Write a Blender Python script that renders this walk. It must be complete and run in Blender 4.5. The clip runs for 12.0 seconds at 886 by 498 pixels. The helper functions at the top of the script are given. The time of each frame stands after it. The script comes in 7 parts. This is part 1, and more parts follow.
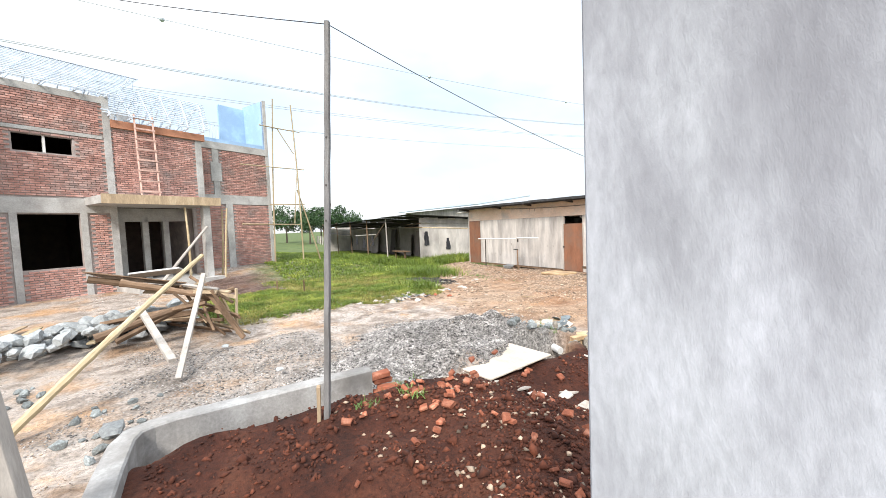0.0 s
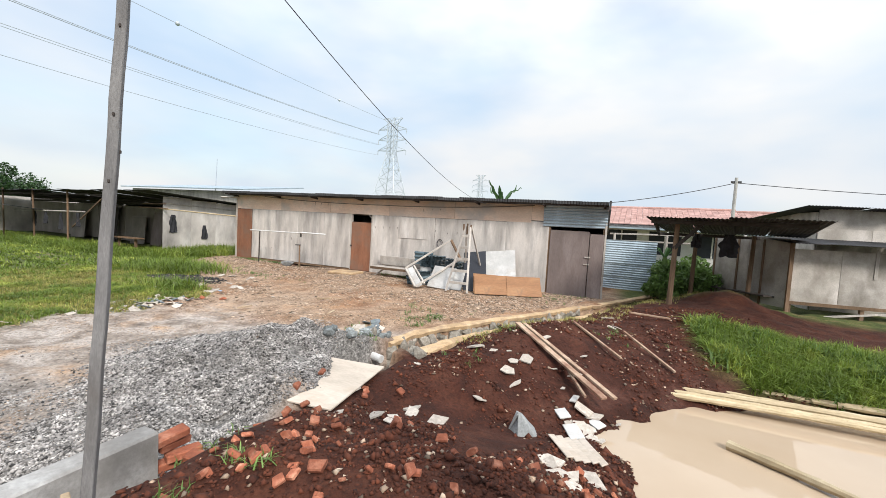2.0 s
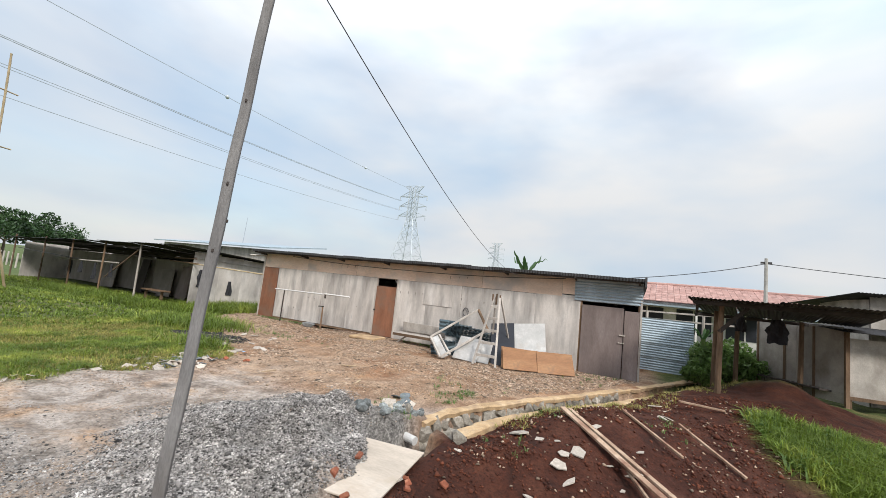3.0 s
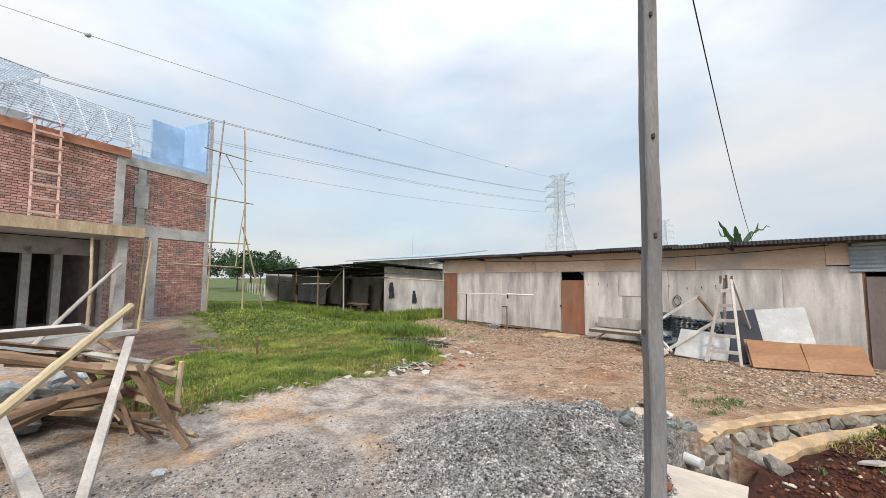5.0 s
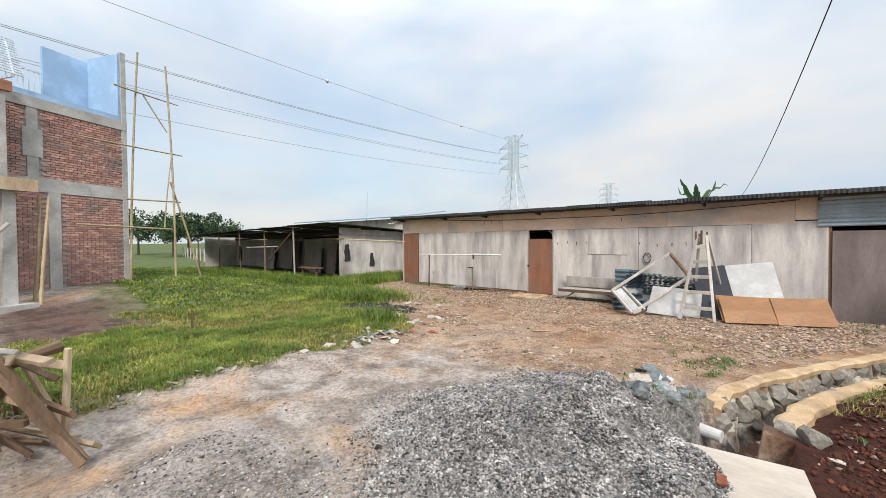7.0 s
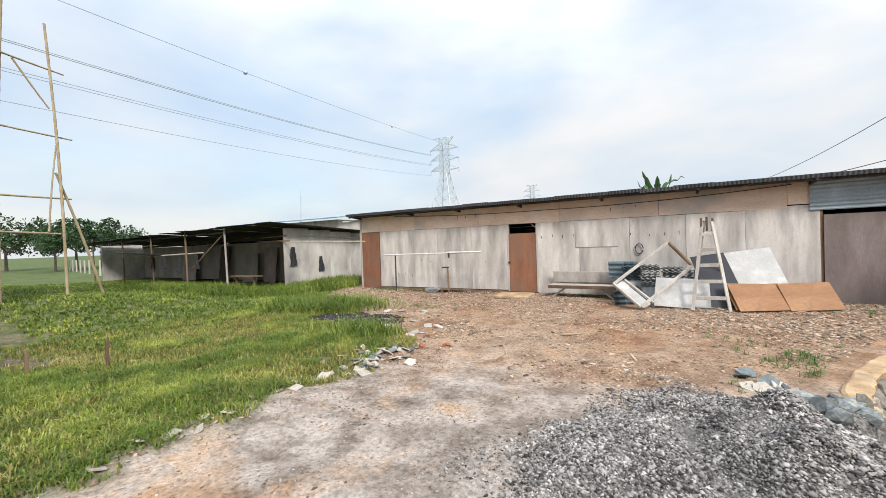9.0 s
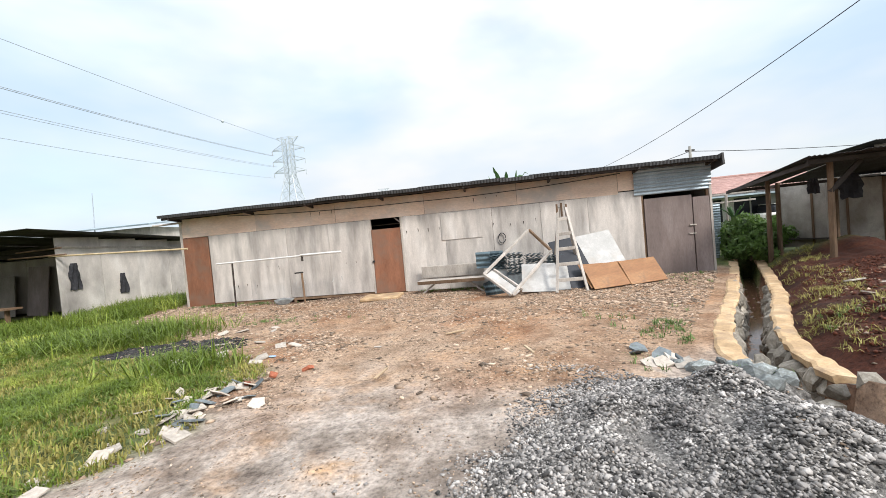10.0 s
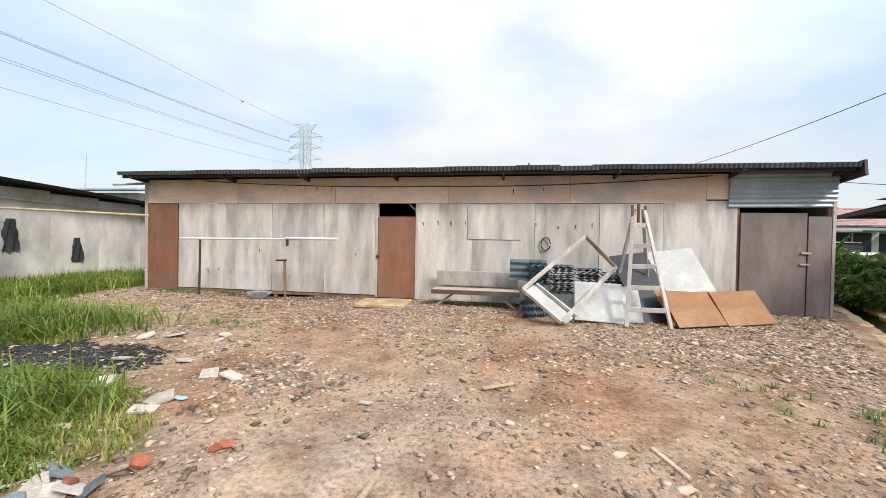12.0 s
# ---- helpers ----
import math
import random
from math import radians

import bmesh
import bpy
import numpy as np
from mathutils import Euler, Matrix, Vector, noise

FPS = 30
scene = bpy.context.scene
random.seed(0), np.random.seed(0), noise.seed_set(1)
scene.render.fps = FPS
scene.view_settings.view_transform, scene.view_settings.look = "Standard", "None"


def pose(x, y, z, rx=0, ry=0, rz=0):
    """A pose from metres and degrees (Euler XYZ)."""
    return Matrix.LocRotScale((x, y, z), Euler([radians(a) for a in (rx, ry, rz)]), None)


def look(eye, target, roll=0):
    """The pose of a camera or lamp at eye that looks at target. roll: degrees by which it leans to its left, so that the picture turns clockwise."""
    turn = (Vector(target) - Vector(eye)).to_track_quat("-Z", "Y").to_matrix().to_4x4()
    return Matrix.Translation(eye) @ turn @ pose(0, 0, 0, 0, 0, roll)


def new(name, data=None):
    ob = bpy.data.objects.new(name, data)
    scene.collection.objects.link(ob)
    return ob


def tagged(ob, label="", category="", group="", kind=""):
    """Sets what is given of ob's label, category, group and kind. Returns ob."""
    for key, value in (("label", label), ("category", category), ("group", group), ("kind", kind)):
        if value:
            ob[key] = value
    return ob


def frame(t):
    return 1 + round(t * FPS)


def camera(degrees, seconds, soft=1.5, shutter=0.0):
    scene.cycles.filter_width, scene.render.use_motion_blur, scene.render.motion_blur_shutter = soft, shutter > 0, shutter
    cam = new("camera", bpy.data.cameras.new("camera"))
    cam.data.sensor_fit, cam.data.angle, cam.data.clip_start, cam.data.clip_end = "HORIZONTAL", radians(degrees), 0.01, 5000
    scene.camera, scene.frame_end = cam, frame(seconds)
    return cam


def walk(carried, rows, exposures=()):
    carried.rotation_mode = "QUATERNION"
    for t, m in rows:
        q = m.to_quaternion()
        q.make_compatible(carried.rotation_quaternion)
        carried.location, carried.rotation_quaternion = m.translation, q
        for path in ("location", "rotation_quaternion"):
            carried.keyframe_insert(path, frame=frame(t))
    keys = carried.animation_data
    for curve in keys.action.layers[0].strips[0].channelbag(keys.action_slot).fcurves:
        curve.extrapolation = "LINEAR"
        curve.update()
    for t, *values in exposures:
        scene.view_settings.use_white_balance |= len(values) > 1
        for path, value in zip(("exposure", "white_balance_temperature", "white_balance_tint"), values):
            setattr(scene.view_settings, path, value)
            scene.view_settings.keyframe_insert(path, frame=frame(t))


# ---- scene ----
cam = camera(97.5, 12.0, soft=0.5)
PATH = [
    (0, (-0.30, 0.025, 1.949), (-1.977, 1.120, 1.833), -2.3),
    (0.5, (-0.638, 0.01, 1.932), (-2.409, 0.938, 1.89), -3.1),
    (1, (-0.95, -0.066, 1.89), (-2.544, 1.14, 1.828), 1.3),
    (1.5, (-1.21, -0.064, 1.895), (-2.476, 1.483, 1.831), 1.2),
    (2, (-1.427, -0.03, 1.926), (-2.193, 1.814, 1.805), 3.3),
    (2.5, (-1.694, -0.053, 1.925), (-2.058, 1.913, 1.927), 8.9),
    (2.8, (-1.82, -0.066, 1.959), (-2.374, 1.85, 2.101), 8.4),
    (3, (-1.862, -0.075, 1.973), (-2.716, 1.722, 2.18), 6.1),
    (3.3, (-1.986, -0.155, 1.898), (-3.146, 1.465, 2.076), 0.2),
    (3.5, (-2.089, -0.201, 1.859), (-3.663, 0.996, 2.158), 0.9),
    (5.3, (-3.105, -0.197, 1.928), (-4.48, 1.251, 2.044), 0.8),
    (5.5, (-3.173, -0.149, 1.935), (-4.44, 1.392, 2.074), 1.3),
    (6, (-3.45, -0.008, 1.919), (-4.522, 1.674, 2.064), 0.4),
    (6.5, (-3.702, 0.175, 1.888), (-4.686, 1.915, 1.94), -2.1),
    (7, (-3.866, 0.259, 1.824), (-5.156, 1.787, 1.784), -0.4),
    (7.2, (-3.997, 0.303, 1.817), (-5.322, 1.8, 1.757), -1.2),
    (8.8, (-5.656, 0.45, 1.713), (-6.757, 2.12, 1.699), -3.2),
    (9, (-5.774, 0.56, 1.689), (-6.768, 2.295, 1.655), -2.1),
    (9.5, (-6.08, 0.993, 1.571), (-6.739, 2.878, 1.468), -1.7),
    (10, (-6.354, 1.495, 1.503), (-6.658, 3.471, 1.443), -5.2),
    (10.5, (-6.606, 2.024, 1.484), (-6.918, 4.0, 1.509), -3.4),
    (11, (-6.796, 2.554, 1.447), (-6.916, 4.548, 1.368), -2.5),
    (11.5, (-6.885, 3.098, 1.392), (-7.087, 5.087, 1.357), -2.4),
    (12, (-7.059, 3.639, 1.351), (-7.394, 5.61, 1.316), 1.0),
]
walk(cam, [(t, look(eye, target, roll)) for t, eye, target, roll in PATH],
     exposures=[(0, 0.95), (0.6, 0.85), (1.2, 0.62), (2.0, 0.5), (3.2, 0.28), (5.5, 0.3), (7.0, 0.34), (9.0, 0.46), (10.0, 0.6), (11, 0.52), (12, 0.52)])
# ---- light ----
SUN_EL, SUN_ROT = radians(40), radians(130)
world = bpy.data.worlds.new("overcast_sky")
scene.world = world
world.use_nodes = True
wt = world.node_tree
wt.nodes.clear()


def wnode(kind, **sets):
    nd = wt.nodes.new(kind)
    for k, v in sets.items():
        nd.inputs[k].default_value = v
    return nd


w_out = wnode("ShaderNodeOutputWorld")
w_mix = wnode("ShaderNodeMixShader")
w_sky = wt.nodes.new("ShaderNodeTexSky")
w_sky.sky_type = "NISHITA"
w_sky.sun_disc = False
w_sky.sun_elevation, w_sky.sun_rotation = SUN_EL, SUN_ROT
w_sky.air_density, w_sky.dust_density = 1.2, 1.5
w_bg = wnode("ShaderNodeBackground", Strength=0.13)
w_bg2 = wnode("ShaderNodeBackground", Strength=0.9)
w_xyz = wnode("ShaderNodeSeparateXYZ")
w_up = wnode("ShaderNodeMath")
w_up.operation = "POWER"
w_up.inputs[1].default_value = 2.6
w_str = wnode("ShaderNodeMath")
w_str.operation = "MULTIPLY_ADD"
w_str.inputs[1].default_value, w_str.inputs[2].default_value = 1.6, 0.66
w_co = wnode("ShaderNodeTexCoord")
w_map = wnode("ShaderNodeMapping")
w_map.inputs["Scale"].default_value = (1.0, 1.0, 2.6)
w_n1 = wnode("ShaderNodeTexNoise", Scale=1.3, Detail=5.0, Roughness=0.46, Distortion=0.3)
w_r1 = wt.nodes.new("ShaderNodeValToRGB")
w_r1.color_ramp.elements[0].position, w_r1.color_ramp.elements[1].position = 0.34, 0.58
w_r1.color_ramp.elements[0].color = (0.45, 0.45, 0.45, 1)
w_r1.color_ramp.elements[1].color = (1, 1, 1, 1)
w_n2 = wnode("ShaderNodeTexNoise", Scale=2.2, Detail=4.0, Roughness=0.5)
w_r2 = wt.nodes.new("ShaderNodeValToRGB")
w_r2.color_ramp.elements[0].position, w_r2.color_ramp.elements[1].position = 0.3, 0.62
w_r2.color_ramp.elements[0].color = (0.66, 0.81, 0.97, 1)
w_r2.color_ramp.elements[1].color = (0.95, 0.965, 0.98, 1)
wl = wt.links.new
wl(w_co.outputs["Generated"], w_map.inputs["Vector"])
wl(w_map.outputs["Vector"], w_n1.inputs["Vector"])
wl(w_map.outputs["Vector"], w_n2.inputs["Vector"])
wl(w_n1.outputs["Fac"], w_r1.inputs["Fac"])
wl(w_n2.outputs["Fac"], w_r2.inputs["Fac"])
wl(w_co.outputs["Generated"], w_xyz.inputs["Vector"])
w_abs = wnode("ShaderNodeMath")
w_abs.operation = "ABSOLUTE"
wl(w_xyz.outputs["Z"], w_abs.inputs[0])
wl(w_abs.outputs["Value"], w_up.inputs[0])
wl(w_up.outputs["Value"], w_str.inputs[0])
wl(w_str.outputs["Value"], w_bg2.inputs["Strength"])
wl(w_sky.outputs["Color"], w_bg.inputs["Color"])
wl(w_r2.outputs["Color"], w_bg2.inputs["Color"])
wl(w_r1.outputs["Color"], w_mix.inputs["Fac"])
wl(w_bg.outputs["Background"], w_mix.inputs[1])
wl(w_bg2.outputs["Background"], w_mix.inputs[2])
wl(w_mix.outputs["Shader"], w_out.inputs["Surface"])

sun = new("sun", bpy.data.lights.new("sun", "SUN"))
sun.data.energy, sun.data.angle, sun.data.color = 2.6, radians(12), (1.0, 0.96, 0.9)
sun_from = Vector((math.sin(SUN_ROT) * math.cos(SUN_EL), math.cos(SUN_ROT) * math.cos(SUN_EL), math.sin(SUN_EL)))
sun.matrix_world = look(sun_from * 50, (0, 0, 0))

# ---- materials ----


def material(name, base, rough=0.85, metal=0.0, var=0.25, scale=3.0, grain=40.0, bump=0.3, tint=None, stretch=(1, 1, 1),
             stain=None, stain_cut=(0.55, 0.75), stain_scale=0.8, stain_stretch=(1, 1, 1), island=0.0, objrand=0.0, spec=0.4, bump_dist=0.01):
    """A weathered surface: broad blotches, fine grain, an optional stain colour and a spread of tone from piece to piece."""
    m = bpy.data.materials.new(name)
    m.use_nodes = True
    t = m.node_tree
    bs = t.nodes["Principled BSDF"]
    bs.inputs["Metallic"].default_value = metal
    bs.inputs["Specular IOR Level"].default_value = spec

    def nd(kind, **sets):
        n = t.nodes.new(kind)
        for k, v in sets.items():
            n.inputs[k].default_value = v
        return n
    co = nd("ShaderNodeTexCoord")
    mp = nd("ShaderNodeMapping")
    mp.inputs["Scale"].default_value = stretch
    place = co.outputs["Object"]
    if objrand:
        who, far, add = nd("ShaderNodeObjectInfo"), nd("ShaderNodeMath"), nd("ShaderNodeVectorMath")
        far.operation, far.inputs[1].default_value = "MULTIPLY", 60.0
        t.links.new(who.outputs["Random"], far.inputs[0])
        t.links.new(place, add.inputs[0])
        t.links.new(far.outputs[0], add.inputs[1])
        place = add.outputs[0]
    t.links.new(place, mp.inputs["Vector"])
    n1 = nd("ShaderNodeTexNoise", Scale=scale, Detail=6.0, Roughness=0.62)
    n2 = nd("ShaderNodeTexNoise", Scale=grain, Detail=4.0, Roughness=0.7)
    for n in (n1, n2):
        t.links.new(mp.outputs["Vector"], n.inputs["Vector"])
    tint = tint or tuple(min(1, c * 1.35) for c in base)
    dark = tuple(c * (1 - var) for c in base)
    r1 = nd("ShaderNodeValToRGB")
    r1.color_ramp.elements[0].position, r1.color_ramp.elements[1].position = 0.3, 0.72
    r1.color_ramp.elements[0].color, r1.color_ramp.elements[1].color = (*dark, 1), (*tint, 1)
    mid = r1.color_ramp.elements.new(0.5)
    mid.color = (*base, 1)
    t.links.new(n1.outputs["Fac"], r1.inputs["Fac"])
    g = nd("ShaderNodeMapRange")
    for k, v in (("From Min", 0.25), ("From Max", 0.75), ("To Min", 1 - var * 0.9), ("To Max", 1 + var * 0.6)):
        g.inputs[k].default_value = v
    t.links.new(n2.outputs["Fac"], g.inputs["Value"])
    mul = nd("ShaderNodeMix")
    mul.data_type, mul.blend_type = "RGBA", "MULTIPLY"
    mul.inputs[0].default_value = 1.0
    t.links.new(r1.outputs["Color"], mul.inputs[6])
    t.links.new(g.outputs["Result"], mul.inputs[7])
    colour = mul.outputs[2]
    if stain:
        mp2 = nd("ShaderNodeMapping")
        mp2.inputs["Scale"].default_value = stain_stretch
        t.links.new(place, mp2.inputs["Vector"])
        n3 = nd("ShaderNodeTexNoise", Scale=stain_scale, Detail=5.0, Roughness=0.6)
        t.links.new(mp2.outputs["Vector"], n3.inputs["Vector"])
        r3 = nd("ShaderNodeMapRange")
        r3.inputs["From Min"].default_value, r3.inputs["From Max"].default_value = stain_cut
        t.links.new(n3.outputs["Fac"], r3.inputs["Value"])
        mx = nd("ShaderNodeMix")
        mx.data_type = "RGBA"
        t.links.new(r3.outputs["Result"], mx.inputs[0])
        t.links.new(colour, mx.inputs[6])
        mx.inputs[7].default_value = (*stain, 1)
        colour = mx.outputs[2]
    for amount, kind, socket in ((island, "ShaderNodeNewGeometry", "Random Per Island"), (objrand, "ShaderNodeObjectInfo", "Random")):
        if amount:
            src = nd(kind)
            rg = nd("ShaderNodeMapRange")
            rg.inputs["To Min"].default_value, rg.inputs["To Max"].default_value = 1 - amount, 1 + amount
            t.links.new(src.outputs[socket], rg.inputs["Value"])
            mm = nd("ShaderNodeMix")
            mm.data_type, mm.blend_type = "RGBA", "MULTIPLY"
            mm.inputs[0].default_value = 1.0
            t.links.new(colour, mm.inputs[6])
            t.links.new(rg.outputs["Result"], mm.inputs[7])
            colour = mm.outputs[2]
    t.links.new(colour, bs.inputs["Base Color"])
    rr = nd("ShaderNodeMapRange")
    rr.inputs["To Min"].default_value, rr.inputs["To Max"].default_value = max(0.05, rough - 0.12), min(1, rough + 0.12)
    t.links.new(n2.outputs["Fac"], rr.inputs["Value"])
    t.links.new(rr.outputs["Result"], bs.inputs["Roughness"])
    if bump:
        b = nd("ShaderNodeBump", Strength=bump, Distance=bump_dist)
        t.links.new(n2.outputs["Fac"], b.inputs["Height"])
        t.links.new(b.outputs["Normal"], bs.inputs["Normal"])
    return m


M = {}
M["panel"] = material("stained_fibre_board", (0.55, 0.505, 0.465), 0.8, var=0.2, scale=1.6, grain=60, bump=0.12, stretch=(1.6, 1, 0.45), tint=(0.66, 0.625, 0.59),
                      stain=(0.24, 0.22, 0.205), stain_cut=(0.43, 0.76), stain_scale=1.3, stain_stretch=(2.6, 1, 0.5), objrand=0.16)
M["panel_mossy"] = material("mossy_white_board", (0.47, 0.43, 0.385), 0.85, var=0.25, scale=1.2, grain=50, bump=0.15, tint=(0.62, 0.57, 0.53), stain=(0.20, 0.175, 0.145), stain_cut=(0.42, 0.7), stain_scale=1.3, stain_stretch=(1.2, 1.2, 0.8), objrand=0.14)
# board colour with the shade inside the open shed put into it
M["panel_shaded"] = material("shaded_board", (0.27, 0.235, 0.205), 0.85, var=0.25, scale=1.3, grain=40, bump=0.1, stretch=(1, 1, 0.45), objrand=0.12)
M["panel_top"] = material("tan_plywood", (0.72, 0.54, 0.42), 0.75, var=0.2, scale=1.6, grain=26, bump=0.12, stretch=(0.5, 1, 1.4), tint=(0.76, 0.62, 0.52),
                          stain=(0.46, 0.41, 0.37), stain_cut=(0.5, 0.68), stain_scale=0.9, objrand=0.1)
# shade under roofs is put into this near-black; also serves dark timber, nails
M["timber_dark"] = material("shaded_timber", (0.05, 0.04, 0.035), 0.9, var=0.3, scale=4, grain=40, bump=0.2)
M["door"] = material("brown_door_ply", (0.24, 0.105, 0.06), 0.6, var=0.25, scale=2.0, grain=30, bump=0.12, stretch=(1.5, 1, 0.35),
                     stain=(0.20, 0.125, 0.09), stain_cut=(0.45, 0.7), stain_scale=2.0, objrand=0.08)
M["door_grey"] = material("grey_brown_ply", (0.205, 0.16, 0.147), 0.7, var=0.25, scale=2.0, grain=30, bump=0.12, stretch=(1.5, 1, 0.35), tint=(0.275, 0.23, 0.217), objrand=0.06)
M["roofing"] = material("dark_corrugated_sheet", (0.045, 0.042, 0.042), 0.65, metal=0.2, var=0.4, scale=2.5, grain=30, bump=0.2, tint=(0.07, 0.072, 0.078), objrand=0.25)
M["zinc"] = material("blue_grey_zinc", (0.36, 0.43, 0.48), 0.45, metal=0.3, var=0.2, scale=2.0, grain=30, bump=0.1, stretch=(0.5, 1, 2), objrand=0.08)
M["zinc_dark"] = material("dark_zinc", (0.10, 0.14, 0.16), 0.5, metal=0.4, var=0.3, scale=2.0, grain=30, bump=0.1, objrand=0.3)
M["timber"] = material("raw_timber", (0.38, 0.28, 0.18), 0.8, var=0.3, scale=4, grain=50, bump=0.3, stretch=(1, 1, 0.2), tint=(0.52, 0.42, 0.29), objrand=0.22)
M["plank_muddy"] = material("muddy_plank", (0.33, 0.22, 0.15), 0.85, var=0.3, scale=4, grain=50, bump=0.3, stretch=(1, 1, 0.2), tint=(0.50, 0.38, 0.28), stain=(0.14, 0.05, 0.03), stain_cut=(0.5, 0.7), stain_scale=3, objrand=0.15)
M["roof_edge"] = material("grey_roof_edge", (0.075, 0.076, 0.08), 0.6, metal=0.2, var=0.3, scale=3, grain=30, bump=0.2, objrand=0.2)
M["timber_grey"] = material("weathered_timber", (0.42, 0.38, 0.34), 0.85, var=0.28, scale=4, grain=50, bump=0.3, stretch=(1, 1, 0.2), tint=(0.56, 0.51, 0.46), objrand=0.12)
M["timber_brown"] = material("brown_timber", (0.16, 0.10, 0.06), 0.85, var=0.35, scale=4, grain=50, bump=0.3, stretch=(1, 1, 0.2), tint=(0.26, 0.17, 0.11), objrand=0.3)
M["bamboo"] = material("dry_bamboo", (0.40, 0.31, 0.185), 0.6, var=0.22, scale=5, grain=40, bump=0.15, stretch=(1, 1, 0.3), tint=(0.52, 0.43, 0.29), objrand=0.18)
M["orange_ply"] = material("orange_varnished_ply", (0.27, 0.125, 0.05), 0.55, var=0.28, scale=2.0, grain=24, bump=0.1, stretch=(0.4, 1, 1.3), tint=(0.36, 0.19, 0.085),
                           stain=(0.16, 0.095, 0.055), stain_cut=(0.58, 0.75), stain_scale=2.5)
M["white_board"] = material("grey_white_board", (0.45, 0.44, 0.425), 0.75, var=0.15, scale=2.5, grain=30, bump=0.1, stain=(0.38, 0.34, 0.30), stain_cut=(0.55, 0.75), stain_scale=2.2, objrand=0.1)
M["aluminium"] = material("dull_aluminium", (0.50, 0.50, 0.50), 0.45, metal=0.7, var=0.15, scale=3, grain=40, bump=0.1)
M["pipe_white"] = material("dull_white_pipe", (0.66, 0.65, 0.63), 0.5, var=0.15, scale=3, grain=40, bump=0.05, stain=(0.4, 0.37, 0.34), stain_cut=(0.58, 0.75), stain_scale=4)
M["black_film"] = material("black_film_ply", (0.02, 0.022, 0.03), 0.5, var=0.3, scale=2, grain=20, bump=0.1)
M["brick"] = material("red_brick", (0.52, 0.275, 0.225), 0.9, var=0.28, scale=5, grain=45, bump=0.5, tint=(0.64, 0.41, 0.35), island=0.28, objrand=0.2,
                      stain=(0.34, 0.26, 0.235), stain_cut=(0.5, 0.72), stain_scale=1.3)
M["mortar"] = material("grey_mortar", (0.36, 0.305, 0.28), 0.95, var=0.25, scale=4, grain=50, bump=0.5)
M["concrete"] = material("raw_concrete", (0.42, 0.40, 0.375), 0.9, var=0.25, scale=1.6, grain=30, bump=0.3, tint=(0.53, 0.52, 0.50), stain=(0.27, 0.25, 0.235), stain_cut=(0.55, 0.75), stain_scale=2.0)
M["render_plaster"] = material("grey_skim_plaster", (0.41, 0.42, 0.447), 0.8, var=0.22, scale=1.8, grain=34, bump=0.22, stretch=(1.6, 1.6, 0.7), tint=(0.49, 0.50, 0.54),
                               stain=(0.22, 0.22, 0.24), stain_cut=(0.47, 0.7), stain_scale=2.0, stain_stretch=(1.5, 1.5, 0.55))
M["kerb"] = material("damp_cement_render", (0.31, 0.295, 0.28), 0.75, var=0.28, scale=2.2, grain=40, bump=0.3, tint=(0.45, 0.44, 0.425), stain=(0.14, 0.128, 0.115), stain_cut=(0.46, 0.68), stain_scale=1.7)
M["cap"] = material("ochre_mortar_cap", (0.47, 0.32, 0.18), 0.92, var=0.3, scale=4.5, grain=45, bump=0.6, tint=(0.58, 0.44, 0.285), stain=(0.29, 0.20, 0.13), stain_cut=(0.5, 0.7), stain_scale=3.2)
M["stone"] = material("grey_split_stone", (0.28, 0.29, 0.29), 0.85, var=0.3, scale=5, grain=40, bump=0.4, tint=(0.40, 0.41, 0.40), objrand=0.28, island=0.25)
M["stone_blue"] = material("blue_grey_stone", (0.17, 0.18, 0.175), 0.8, var=0.35, scale=5, grain=40, bump=0.4, tint=(0.30, 0.33, 0.33), objrand=0.4, island=0.2)
M["wall_stone"] = material("river_wall_stone", (0.25, 0.22, 0.18), 0.9, var=0.35, scale=5, grain=40, bump=0.4, tint=(0.36, 0.33, 0.29), objrand=0.35, island=0.35)
M["gravel"] = material("crushed_gravel", (0.225, 0.208, 0.195), 0.85, var=0.3, scale=8, grain=60, bump=0.0, tint=(0.45, 0.42, 0.395), island=0.92, stain=(0.13, 0.12, 0.115), stain_cut=(0.54, 0.7), stain_scale=1.6)
M["pebble"] = material("tan_rubble", (0.31, 0.22, 0.155), 0.9, var=0.3, scale=6, grain=60, bump=0.0, tint=(0.46, 0.375, 0.295), island=0.7)
M["clod"] = material("red_clod", (0.075, 0.0205, 0.0095), 0.95, var=0.4, scale=6, grain=40, bump=0.0, tint=(0.145, 0.042, 0.0195), island=0.4)
M["brick_bit"] = material("broken_brick", (0.27, 0.085, 0.045), 0.9, var=0.3, scale=8, grain=50, bump=0.4, tint=(0.46, 0.21, 0.13), objrand=0.35)
M["shard"] = material("white_plaster_shard", (0.44, 0.385, 0.33), 0.8, var=0.2, scale=6, grain=40, bump=0.2, objrand=0.2)
M["shard_grey"] = material("grey_slate_shard", (0.15, 0.17, 0.18), 0.7, var=0.3, scale=6, grain=40, bump=0.2, objrand=0.4)
M["char"] = material("burnt_ash", (0.025, 0.023, 0.024), 0.95, var=0.4, scale=6, grain=40, bump=0.0, tint=(0.06, 0.056, 0.055), island=0.5)
M["dark_cloth"] = material("dark_cloth", (0.03, 0.03, 0.035), 0.95, var=0.3, scale=6, grain=60, bump=0.2)
